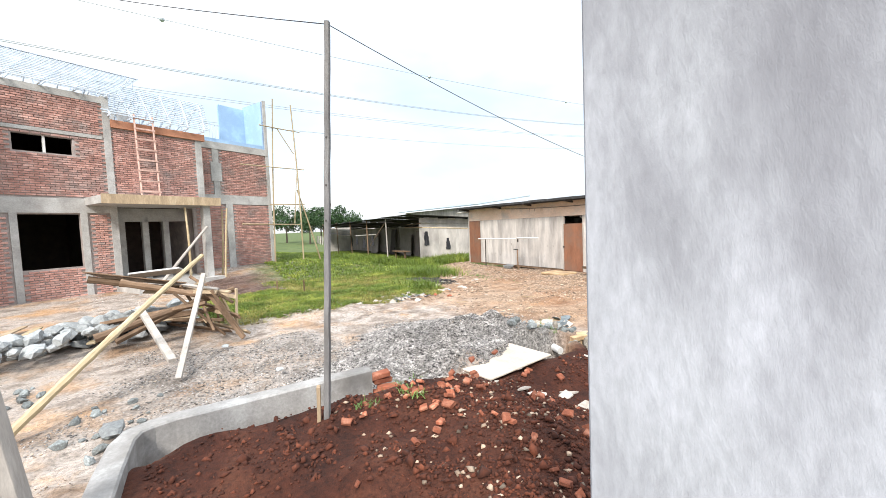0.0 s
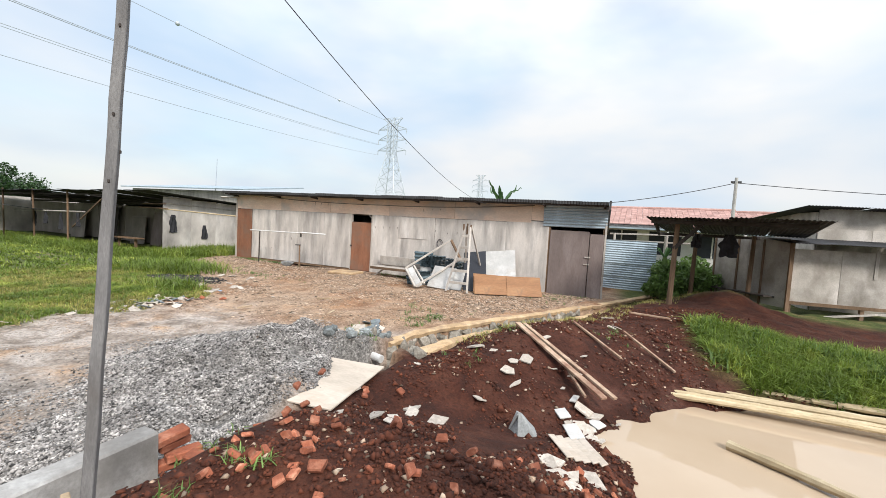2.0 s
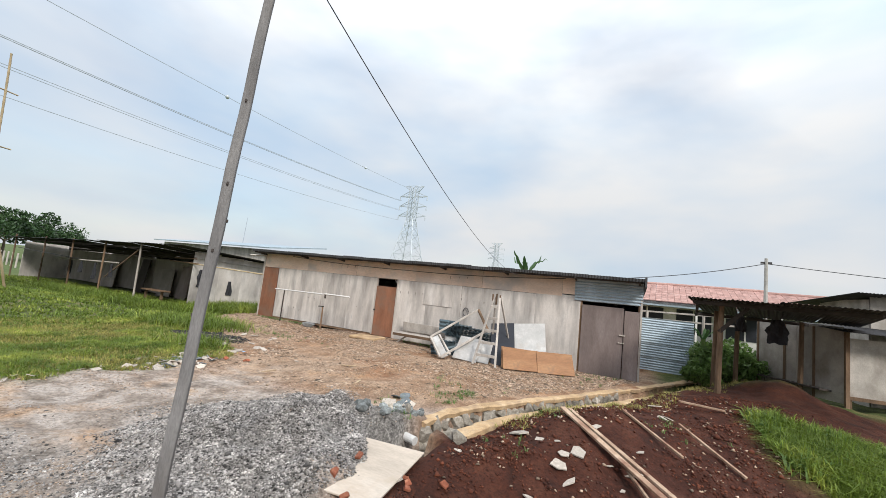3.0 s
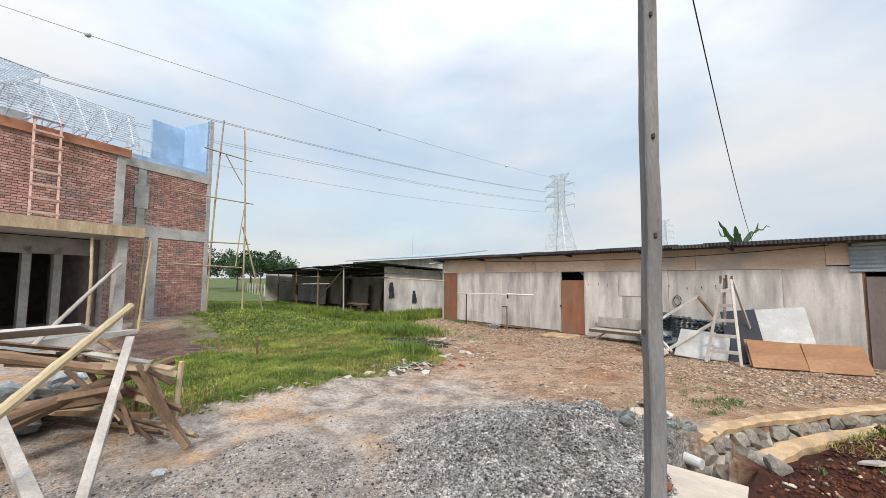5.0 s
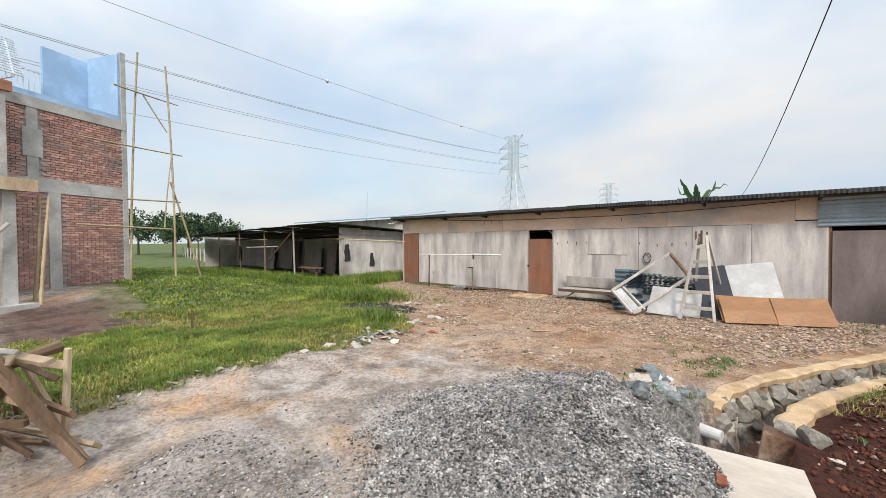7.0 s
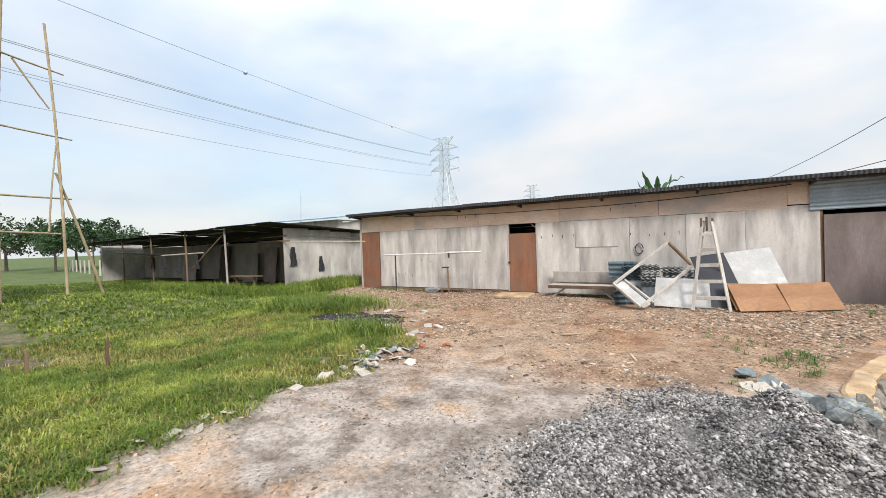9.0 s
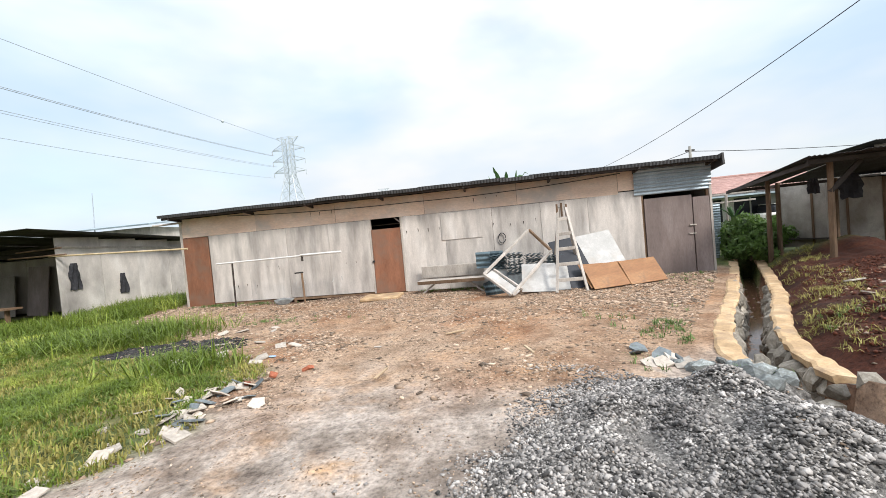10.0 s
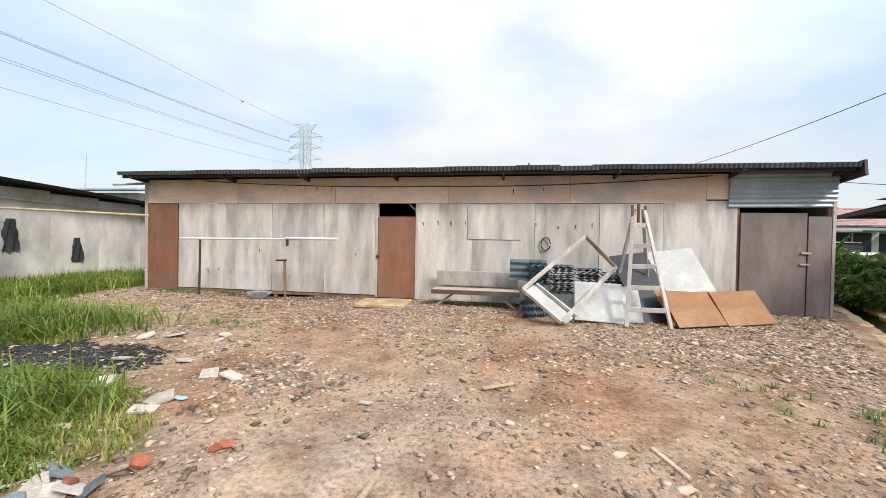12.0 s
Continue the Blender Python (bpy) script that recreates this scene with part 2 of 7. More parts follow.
M["pole"] = material("grey_sawn_timber", (0.18, 0.172, 0.168), 0.88, var=0.3, scale=4, grain=60, bump=0.5, stretch=(3, 3, 0.6), tint=(0.26, 0.25, 0.243), stain=(0.12, 0.105, 0.095), stain_cut=(0.5, 0.72), stain_scale=2.5, stain_stretch=(1, 1, 0.6))
M["cable"] = material("black_cable", (0.03, 0.03, 0.035), 0.6, var=0.1, bump=0)
# wire and lattice greys are lightened to hold the distance haze
M["wire"] = material("hv_wire", (0.34, 0.37, 0.41), 0.6, var=0.05, bump=0)
M["lattice"] = material("galvanised_lattice", (0.48, 0.52, 0.56), 0.6, metal=0.2, var=0.1, scale=1, bump=0)
M["blue_paint"] = material("pale_blue_paint", (0.30, 0.44, 0.62), 0.6, var=0.1, scale=1.2, grain=20, bump=0.05)
M["truss"] = material("light_steel_truss", (0.60, 0.66, 0.73), 0.5, metal=0.2, var=0.1, bump=0)
M["ladder"] = material("pinkish_timber", (0.52, 0.33, 0.27), 0.8, var=0.2, scale=4, grain=50, bump=0.2, tint=(0.62, 0.43, 0.37), objrand=0.1)
M["fascia"] = material("orange_brown_fascia", (0.42, 0.19, 0.11), 0.8, var=0.15, scale=2, grain=25, bump=0.1)
# brick darkened so that rooms behind the openings look unlit
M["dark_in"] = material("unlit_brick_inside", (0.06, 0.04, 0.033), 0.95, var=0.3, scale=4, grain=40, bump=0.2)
# tile red paled to carry the distance haze in its colour
M["roof_tile"] = material("hazy_clay_tile", (0.37, 0.215, 0.185), 0.85, var=0.2, scale=3, grain=30, bump=0.2, tint=(0.45, 0.30, 0.265), objrand=0.12, island=0.15)
M["white_wall"] = material("off_white_wall", (0.62, 0.60, 0.57), 0.85, var=0.12, scale=1.2, grain=20, bump=0.05)
M["bark"] = material("tree_bark", (0.14, 0.11, 0.08), 0.95, var=0.3, scale=5, grain=30, bump=0.4)
M["slab"] = material("pale_plywood_sheet", (0.52, 0.44, 0.36), 0.75, var=0.18, scale=2.2, grain=30, bump=0.1, stretch=(0.5, 1.4, 1), tint=(0.60, 0.53, 0.46), stain=(0.40, 0.31, 0.23), stain_cut=(0.55, 0.72), stain_scale=1.6)


def leaf_material(name, base, tint, trans=0.25, rough=0.55):
    m = material(name, base, rough, var=0.25, scale=1.2, grain=14, bump=0, tint=tint, island=0.35)
    t = m.node_tree
    bs, out = t.nodes["Principled BSDF"], t.nodes["Material Output"]
    tr, mx = t.nodes.new("ShaderNodeBsdfTranslucent"), t.nodes.new("ShaderNodeMixShader")
    t.links.new(bs.inputs["Base Color"].links[0].from_socket, tr.inputs["Color"])
    mx.inputs[0].default_value = trans
    t.links.new(bs.outputs[0], mx.inputs[1])
    t.links.new(tr.outputs[0], mx.inputs[2])
    t.links.new(mx.outputs[0], out.inputs["Surface"])
    return m


M["grass"] = leaf_material("grass_blades", (0.15, 0.215, 0.03), (0.42, 0.45, 0.085), 0.3)
M["grass_dry"] = leaf_material("dry_grass_blades", (0.30, 0.27, 0.075), (0.45, 0.40, 0.14), 0.3)
M["weed"] = leaf_material("weed_leaves", (0.11, 0.185, 0.045), (0.22, 0.32, 0.09), 0.3)
M["leaf"] = leaf_material("tree_leaves", (0.035, 0.075, 0.025), (0.075, 0.13, 0.04), 0.2)
M["banana"] = leaf_material("banana_leaf", (0.075, 0.16, 0.05), (0.14, 0.24, 0.08), 0.3)


def water_material():
    m = bpy.data.materials.new("muddy_water")
    m.use_nodes = True
    t = m.node_tree
    bs = t.nodes["Principled BSDF"]
    n, r = t.nodes.new("ShaderNodeTexNoise"), t.nodes.new("ShaderNodeValToRGB")
    n.inputs["Scale"].default_value, n.inputs["Detail"].default_value = 0.9, 5
    r.color_ramp.elements[0].color, r.color_ramp.elements[1].color = (0.36, 0.26, 0.17, 1), (0.47, 0.375, 0.28, 1)
    co = t.nodes.new("ShaderNodeTexCoord")
    t.links.new(co.outputs["Object"], n.inputs["Vector"])
    t.links.new(n.outputs["Fac"], r.inputs["Fac"])
    t.links.new(r.outputs["Color"], bs.inputs["Base Color"])
    bs.inputs["Roughness"].default_value = 0.03
    bs.inputs["IOR"].default_value = 1.5
    w, b = t.nodes.new("ShaderNodeTexNoise"), t.nodes.new("ShaderNodeBump")
    w.inputs["Scale"].default_value = 6
    b.inputs["Strength"].default_value, b.inputs["Distance"].default_value = 0.08, 0.01
    t.links.new(co.outputs["Object"], w.inputs["Vector"])
    t.links.new(w.outputs["Fac"], b.inputs["Height"])
    t.links.new(b.outputs["Normal"], bs.inputs["Normal"])
    return m


M["water"] = water_material()
M["drain_water"] = material("dark_drain_water", (0.16, 0.085, 0.05), 0.02, var=0.3, scale=2, grain=8, bump=0.02, spec=0.6)


def ground_material():
    """Tan rubble yard with grass, gravel, red soil and wet road, told apart by the ground's own zone weights."""
    m = bpy.data.materials.new("yard_ground")
    m.use_nodes = True
    t = m.node_tree
    bs = t.nodes["Principled BSDF"]
    co = t.nodes.new("ShaderNodeTexCoord")

    def noise_of(scale, detail=6, rough=0.65):
        n = t.nodes.new("ShaderNodeTexNoise")
        n.inputs["Scale"].default_value, n.inputs["Detail"].default_value, n.inputs["Roughness"].default_value = scale, detail, rough
        t.links.new(co.outputs["Object"], n.inputs["Vector"])
        return n.outputs["Fac"]

    def ramp(fac, *stops):
        r = t.nodes.new("ShaderNodeValToRGB")
        while len(r.color_ramp.elements) < len(stops):
            r.color_ramp.elements.new(0.5)
        for e, (p, c) in zip(r.color_ramp.elements, stops):
            e.position, e.color = p, (*c, 1)
        t.links.new(fac, r.inputs["Fac"])
        return r.outputs["Color"]

    def mix(fac, a, b, blend="MIX"):
        x = t.nodes.new("ShaderNodeMix")
        x.data_type, x.blend_type = "RGBA", blend
        if isinstance(fac, float):
            x.inputs[0].default_value = fac
        else:
            t.links.new(fac, x.inputs[0])
        t.links.new(a, x.inputs[6])
        t.links.new(b, x.inputs[7])
        return x.outputs[2]

    def zone(name):
        a = t.nodes.new("ShaderNodeAttribute")
        a.attribute_name = name
        return a.outputs["Fac"]
    big, mid, fine, stones = noise_of(0.55), noise_of(2.6), noise_of(26, 5, 0.75), noise_of(60, 3, 0.8)
    tan = ramp(mid, (0.28, (0.13, 0.058, 0.028)), (0.46, (0.225, 0.13, 0.075)), (0.56, (0.31, 0.20, 0.125)), (0.75, (0.37, 0.195, 0.09)))
    pale = ramp(mid, (0.3, (0.21, 0.14, 0.092)), (0.6, (0.36, 0.26, 0.185)), (0.8, (0.40, 0.25, 0.14)))
    tan = mix(ramp(noise_of(0.9), (0.50, (0, 0, 0)), (0.66, (1, 1, 1))), tan, ramp(mid, (0.3, (0.17, 0.075, 0.036)), (0.7, (0.33, 0.18, 0.10))))
    tan = mix(ramp(big, (0.42, (0, 0, 0)), (0.62, (1, 1, 1))), tan, pale)
    road = ramp(mid, (0.3, (0.125, 0.096, 0.077)), (0.46, (0.27, 0.225, 0.19)), (0.6, (0.43, 0.37, 0.325)), (0.76, (0.37, 0.245, 0.15)))
    gravel = ramp(fine, (0.3, (0.07, 0.063, 0.06)), (0.5, (0.14, 0.13, 0.12)), (0.7, (0.28, 0.265, 0.25)))
    red = ramp(mid, (0.3, (0.022, 0.0072, 0.0042)), (0.5, (0.048, 0.0135, 0.0066)), (0.75, (0.085, 0.03, 0.016)))
    grass = ramp(mid, (0.3, (0.035, 0.045, 0.014)), (0.5, (0.085, 0.105, 0.03)), (0.75, (0.20, 0.15, 0.075)))
    far = ramp(big, (0.3, (0.05, 0.08, 0.024)), (0.7, (0.11, 0.135, 0.042)))
    ash = ramp(fine, (0.3, (0.02, 0.019, 0.019)), (0.7, (0.07, 0.065, 0.06)))
    road = mix(ramp(noise_of(0.8), (0.50, (0, 0, 0)), (0.68, (1, 1, 1))), road, ramp(mid, (0.3, (0.27, 0.15, 0.075)), (0.7, (0.54, 0.34, 0.19))))
    c = mix(zone("road"), tan, road)
    c = mix(zone("gravel"), c, gravel)
    c = mix(zone("red"), c, red)
    c = mix(zone("grass"), c, grass)
    c = mix(zone("far"), c, far)
    c = mix(zone("ash"), c, ash)
    spread = ramp(fine, (0.3, (0.34, 0.32, 0.30)), (0.47, (0.95, 0.95, 0.95)), (0.7, (1.5, 1.48, 1.46)))
    c = mix(1.0, c, spread, "MULTIPLY")
    t.links.new(c, bs.inputs["Base Color"])
    wet = t.nodes.new("ShaderNodeMapRange")
    wet.inputs["To Min"].default_value, wet.inputs["To Max"].default_value = 0.92, 0.13
    puddle = t.nodes.new("ShaderNodeMath")
    puddle.operation = "MULTIPLY"
    t.links.new(zone("wet"), puddle.inputs[0])
    t.links.new(ramp(mid, (0.42, (0, 0, 0)), (0.6, (1, 1, 1))), puddle.inputs[1])
    t.links.new(puddle.outputs[0], wet.inputs["Value"])
    t.links.new(wet.outputs["Result"], bs.inputs["Roughness"])
    bs.inputs["Specular IOR Level"].default_value = 0.28
    b1, b2 = t.nodes.new("ShaderNodeBump"), t.nodes.new("ShaderNodeBump")
    b1.inputs["Strength"].default_value, b1.inputs["Distance"].default_value = 0.6, 0.03
    b2.inputs["Strength"].default_value, b2.inputs["Distance"].default_value = 0.5, 0.012
    t.links.new(fine, b1.inputs["Height"])
    t.links.new(stones, b2.inputs["Height"])
    t.links.new(b1.outputs["Normal"], b2.inputs["Normal"])
    t.links.new(b2.outputs["Normal"], bs.inputs["Normal"])
    return m


M["ground"] = ground_material()

# ---- helpers of this scene ----


def part(name, bm, mat, parent=None, label=""):
    me = bpy.data.meshes.new(name)
    bm.to_mesh(me)
    bm.free()
    me.materials.append(mat)
    ob = new(name, me)
    if parent is not None:
        ob.parent = parent
    if label:
        ob["label"] = label
    return ob


def shared(name, me, m, parent=None):
    ob = new(name, me)
    ob.matrix_basis = m
    if parent is not None:
        ob.parent = parent
    return ob


def holder(name, m, label, category, group="", kind=""):
    e = new(name)
    e.matrix_basis = m
    return tagged(e, label, category, group, kind)


def add_box(bm, size, m=None, bevel=0.0):
    m = m or Matrix()
    r = bmesh.ops.create_cube(bm, size=1.0, matrix=m @ Matrix.Diagonal((*size, 1)))
    if bevel:
        edges = list({e for v in r["verts"] for e in v.link_edges})
        bmesh.ops.bevel(bm, geom=edges, offset=bevel, segments=1, affect="EDGES")
    return bm


def box(size, m=None, bevel=0.0):
    return add_box(bmesh.new(), size, m, bevel)


def span_box(x0, x1, y0, y1, z0, z1, bevel=0.0):
    return box((x1 - x0, y1 - y0, z1 - z0), Matrix.Translation(((x0 + x1) / 2, (y0 + y1) / 2, (z0 + z1) / 2)), bevel)


def along(a, b, roll=0.0):
    a, b = Vector(a), Vector(b)
    return Matrix.Translation((a + b) / 2) @ (b - a).to_track_quat("Z", "Y").to_matrix().to_4x4() @ Matrix.Rotation(roll, 4, "Z")


def add_beam(bm, a, b, w, d, roll=0.0, bevel=0.004):
    return add_box(bm, (w, d, (Vector(b) - Vector(a)).length), along(a, b, roll), bevel)


def beam(a, b, w, d, roll=0.0):
    return add_beam(bmesh.new(), a, b, w, d, roll)


def add_rod(bm, a, b, r0, r1=None, seg=8):
    n = (Vector(b) - Vector(a)).length
    bmesh.ops.create_cone(bm, cap_ends=True, segments=seg, radius1=r0, radius2=r1 or r0, depth=n, matrix=along(a, b))
    return bm


def rod(a, b, r0, r1=None, seg=8):
    return add_rod(bmesh.new(), a, b, r0, r1, seg)


def bamboo_mesh(length, r):
    """A pole with swollen nodes and a slight bow, along +z from its base."""
    bm = bmesh.new()
    n, seg = max(3, int(length / 0.33)), 8
    rings = []
    for i in range(n * 3 + 1):
        f = i / (n * 3)
        z, rad = f * length, r * (1.08 - 0.25 * f) * (1.16 if i % 3 == 0 else 1.0)
        bow = 0.012 * length * math.sin(f * math.pi)
        rings.append([bm.verts.new((bow + rad * math.cos(2 * math.pi * k / seg), rad * math.sin(2 * math.pi * k / seg), z)) for k in range(seg)])
    for a, b in zip(rings, rings[1:]):
        for k in range(seg):
            bm.faces.new((a[k], a[(k + 1) % seg], b[(k + 1) % seg], b[k]))
    bm.faces.new(rings[0][::-1])
    bm.faces.new(rings[-1])
    return bm


def bamboo(name, a, b, r, label, group="", parent=None, roll=0.0, mat="bamboo"):
    a, b = Vector(a), Vector(b)
    ob = part(name, bamboo_mesh((b - a).length, r), M[mat], parent)
    ob.matrix_basis = Matrix.Translation(a) @ (b - a).to_track_quat("Z", "Y").to_matrix().to_4x4() @ Matrix.Rotation(roll, 4, "Z")
    return tagged(ob, label, "bamboo pole" if parent is None else "", group)


def curve_part(name, pts, r, mat, parent=None):
    """A sagging line or bent pipe as a tube mesh."""
    bm = bmesh.new()
    seg, rings = 5, []
    pts = [Vector(p) for p in pts]
    for i, p in enumerate(pts):
        d = (pts[min(i + 1, len(pts) - 1)] - pts[max(i - 1, 0)]).normalized()
        s = d.cross(Vector((0, 0, 1)))
        s = s.normalized() if s.length > 1e-4 else Vector((1, 0, 0))
        u = s.cross(d)
        rings.append([bm.verts.new(p + r * (math.cos(2 * math.pi * k / seg) * s + math.sin(2 * math.pi * k / seg) * u)) for k in range(seg)])
    for a, b in zip(rings, rings[1:]):
        for k in range(seg):
            bm.faces.new((a[k], a[(k + 1) % seg], b[(k + 1) % seg], b[k]))
    bm.faces.new(rings[0][::-1])
    bm.faces.new(rings[-1])
    bmesh.ops.recalc_face_normals(bm, faces=bm.faces)
    return part(name, bm, mat, parent)


def sag(a, b, drop, n=16):
    a, b = Vector(a), Vector(b)
    return [a.lerp(b, i / n) - Vector((0, 0, drop * 4 * (i / n) * (1 - i / n))) for i in range(n + 1)]


def raw_mesh(name, verts, faces_flat, sizes, mat):
    """A mesh from numpy arrays: vertices, flat loop indices and the size of each face."""
    me = bpy.data.meshes.new(name)
    me.vertices.add(len(verts))
    me.vertices.foreach_set("co", np.asarray(verts, np.float32).ravel())
    me.loops.add(len(faces_flat))
    me.loops.foreach_set("vertex_index", np.asarray(faces_flat, np.int32))
    sizes = np.asarray(sizes, np.int32)
    me.polygons.add(len(sizes))
    me.polygons.foreach_set("loop_start", np.r_[0, np.cumsum(sizes)[:-1]].astype(np.int32))
    me.update(calc_edges=True)
    me.validate()
    me.materials.append(mat)
    return me


RNG = np.random.default_rng(7)


def pebbles(name, pts, sizes, mat, flat=0.6, bury=0.2):
    """Many angular stones in one mesh: squashed, turned octahedra with uneven corners."""
    n = len(pts)
    base = np.array([(1, 0, 0), (0, 1, 0), (-1, 0, 0), (0, -1, 0), (0, 0, 1), (0, 0, -1)], float)
    v = base[None] * RNG.uniform(0.6, 1.25, (n, 6, 1)) + RNG.normal(0, 0.2, (n, 6, 3))
    v[:, :, 2] *= flat
    ang = RNG.uniform(0, 2 * np.pi, n)
    c, s = np.cos(ang)[:, None], np.sin(ang)[:, None]
    x, y = v[:, :, 0] * c - v[:, :, 1] * s, v[:, :, 0] * s + v[:, :, 1] * c
    v = np.stack([x, y, v[:, :, 2] + 0.35 * (x * RNG.normal(0, 1, (n, 1)) * 0.5)], -1) * np.asarray(sizes)[:, None, None]
    v += np.asarray(pts)[:, None, :]
    v[:, :, 2] += (np.asarray(sizes) * flat * (0.5 - bury))[:, None]
    tri = np.array([(0, 1, 4), (1, 2, 4), (2, 3, 4), (3, 0, 4), (1, 0, 5), (2, 1, 5), (3, 2, 5), (0, 3, 5)])
    f = (tri[None] + 6 * np.arange(n)[:, None, None]).ravel()
    return new(name, raw_mesh(name, v.reshape(-1, 3), f, np.full(n * 8, 3), mat))


def blades(name, pts, height, mat, width=0.012, lean=0.5, per=1):
    """Grass: bent, tapering blades of two quads and a tip in one mesh."""
    pts = np.repeat(np.asarray(pts), per, 0)
    n = len(pts)
    h = np.repeat(np.asarray(height) * np.ones(n // per), per) * RNG.uniform(0.5, 1.25, n)
    ang, ln = RNG.uniform(0, 2 * np.pi, n), RNG.uniform(0.05, lean, n)
    out = np.stack([np.cos(ang), np.sin(ang), 0 * ang], -1)
    side = np.stack([-np.sin(ang), np.cos(ang), 0 * ang], -1) * (width * RNG.uniform(0.6, 1.4, n))[:, None]
    up = np.array([0, 0, 1.0])
    p0 = pts + RNG.normal(0, 0.02, (n, 3)) * (1, 1, 0)
    p1 = p0 + up * (h * 0.55)[:, None] + out * (h * ln * 0.35)[:, None]
    p2 = p0 + up * (h * (1 - 0.35 * ln))[:, None] + out * (h * ln)[:, None]
    v = np.stack([p0 - side, p0 + side, p1 + side * 0.75, p1 - side * 0.75, p2], 1).reshape(-1, 3)
    k = 5 * np.arange(n)[:, None]
    f = np.concatenate([k + np.array([[0, 1, 2, 3]]), k + np.array([[3, 2, 4]])], 1).ravel()
    return new(name, raw_mesh(name, v, f, np.tile([4, 3], n), mat))


def rock_mesh(name, seed, mat, flat=0.6, cuts=1):
    """An angular split stone: a coarse ball cut by a few planes."""
    rnd = random.Random(seed)
    bm = bmesh.new()
    bmesh.ops.create_icosphere(bm, subdivisions=1, radius=0.62)
    for v in bm.verts:
        v.co *= rnd.uniform(0.78, 1.2)
        v.co.z *= flat
        v.co.x *= 1.2
    for _ in range(cuts + 2):
        n = Vector((rnd.uniform(-1, 1), rnd.uniform(-1, 1), rnd.uniform(-0.6, 1))).normalized()
        g = bm.verts[:] + bm.edges[:] + bm.faces[:]
        r = bmesh.ops.bisect_plane(bm, geom=g, plane_co=n * 0.36, plane_no=n, clear_outer=True)
        edges = [e for e in r["geom_cut"] if isinstance(e, bmesh.types.BMEdge)]
        if edges:
            bmesh.ops.edgeloop_fill(bm, edges=edges)
    me = bpy.data.meshes.new(name)
    bm.to_mesh(me)
    bm.free()
    me.materials.append(mat)
    return me


def shard_mesh(name, seed, mat, thick=0.06):
    """A broken flat piece: an uneven polygon with thickness."""
    rnd = random.Random(seed)
    bm = bmesh.new()
    k = rnd.randint(4, 6)
    pts = [(rnd.uniform(0.32, 0.55) * math.cos(2 * math.pi * i / k + rnd.uniform(-0.3, 0.3)), rnd.uniform(0.28, 0.5) * math.sin(2 * math.pi * i / k + rnd.uniform(-0.3, 0.3))) for i in range(k)]
    f = bm.faces.new([bm.verts.new((x, y, 0)) for x, y in pts])
    r = bmesh.ops.extrude_face_region(bm, geom=[f])
    for v in r["geom"]:
        if isinstance(v, bmesh.types.BMVert):
            v.co.z += thick
    bmesh.ops.recalc_face_normals(bm, faces=bm.faces)
    me = bpy.data.meshes.new(name)
    bm.to_mesh(me)
    bm.free()
    me.materials.append(mat)
    return me


def corrugated(width, length, pitch=0.076, amp=0.009, thick=0.003):
    """A wavy sheet lying in x (across the waves) and y (along them), centred in x, from y 0 to length."""
    bm = bmesh.new()
    n = int(width / pitch * 6)
    xs = [width * (i / n - 0.5) for i in range(n + 1)]
    rows = []
    for z in (thick, 0.0):
        rows.append([[bm.verts.new((x, y, z + amp * math.sin(2 * math.pi * x / pitch))) for x in xs] for y in (0, length)])
    for i in range(n):
        bm.faces.new((rows[0][0][i], rows[0][0][i + 1], rows[0][1][i + 1], rows[0][1][i]))
        bm.faces.new((rows[1][0][i + 1], rows[1][0][i], rows[1][1][i], rows[1][1][i + 1]))
        for e in (0, 1):
            bm.faces.new((rows[0][e][i], rows[1][e][i], rows[1][e][i + 1], rows[0][e][i + 1]))
    bmesh.ops.recalc_face_normals(bm, faces=bm.faces)
    return bm


# ---- the ground ----
DRAIN_L = [(-4.38, 4.4), (-4.25, 4.95), (-4.17, 5.6), (-3.87, 6.3), (-3.34, 7.25), (-2.46, 8.75), (-1.73, 10.1), (-0.9, 11.6), (0.3, 13.9)]
DRAIN_R = [(-3.96, 4.45), (-3.84, 5.0), (-3.68, 5.65), (-3.46, 6.22), (-2.98, 7.1), (-2.1, 8.5), (-1.4, 9.8), (-0.55, 11.4), (0.7, 13.8)]


def line_dist(px, py, line):
    best, side = np.full(px.shape, 1e9), np.zeros(px.shape)
    for (x0, y0), (x1, y1) in zip(line, line[1:]):
        dx, dy = x1 - x0, y1 - y0
        f = np.clip(((px - x0) * dx + (py - y0) * dy) / (dx * dx + dy * dy), 0, 1)
        d = np.hypot(px - x0 - f * dx, py - y0 - f * dy)
        s = (px - x0) * dy - (py - y0) * dx
        side = np.where(d < best, s, side)
        best = np.minimum(d, best)
    return best, side


def smooth(a, b, v):
    f = np.clip((v - a) / (b - a), 0, 1)
    return f * f * (3 - 2 * f)


WAVES = np.random.default_rng(3)
W_DIR, W_PH, W_FR = WAVES.uniform(0, 6.28, 40), WAVES.uniform(0, 6.28, 40), np.geomspace(0.25, 9, 40)


def rough(px, py, lo, hi):
    """Smooth pseudo-random undulation from waves of frequencies lo to hi per metre, about -1 to 1."""
    out, n = np.zeros(np.shape(px)), 0
    for d, p, f in zip(W_DIR, W_PH, W_FR):
        if lo <= f <= hi:
            out = out + np.sin(2 * np.pi * f * (px * np.cos(d) + py * np.sin(d)) / 2 + p + 1.7 * np.sin(f * (px * np.sin(d) - py * np.cos(d)) + d))
            n += 1
    return out / max(1, n) ** 0.5


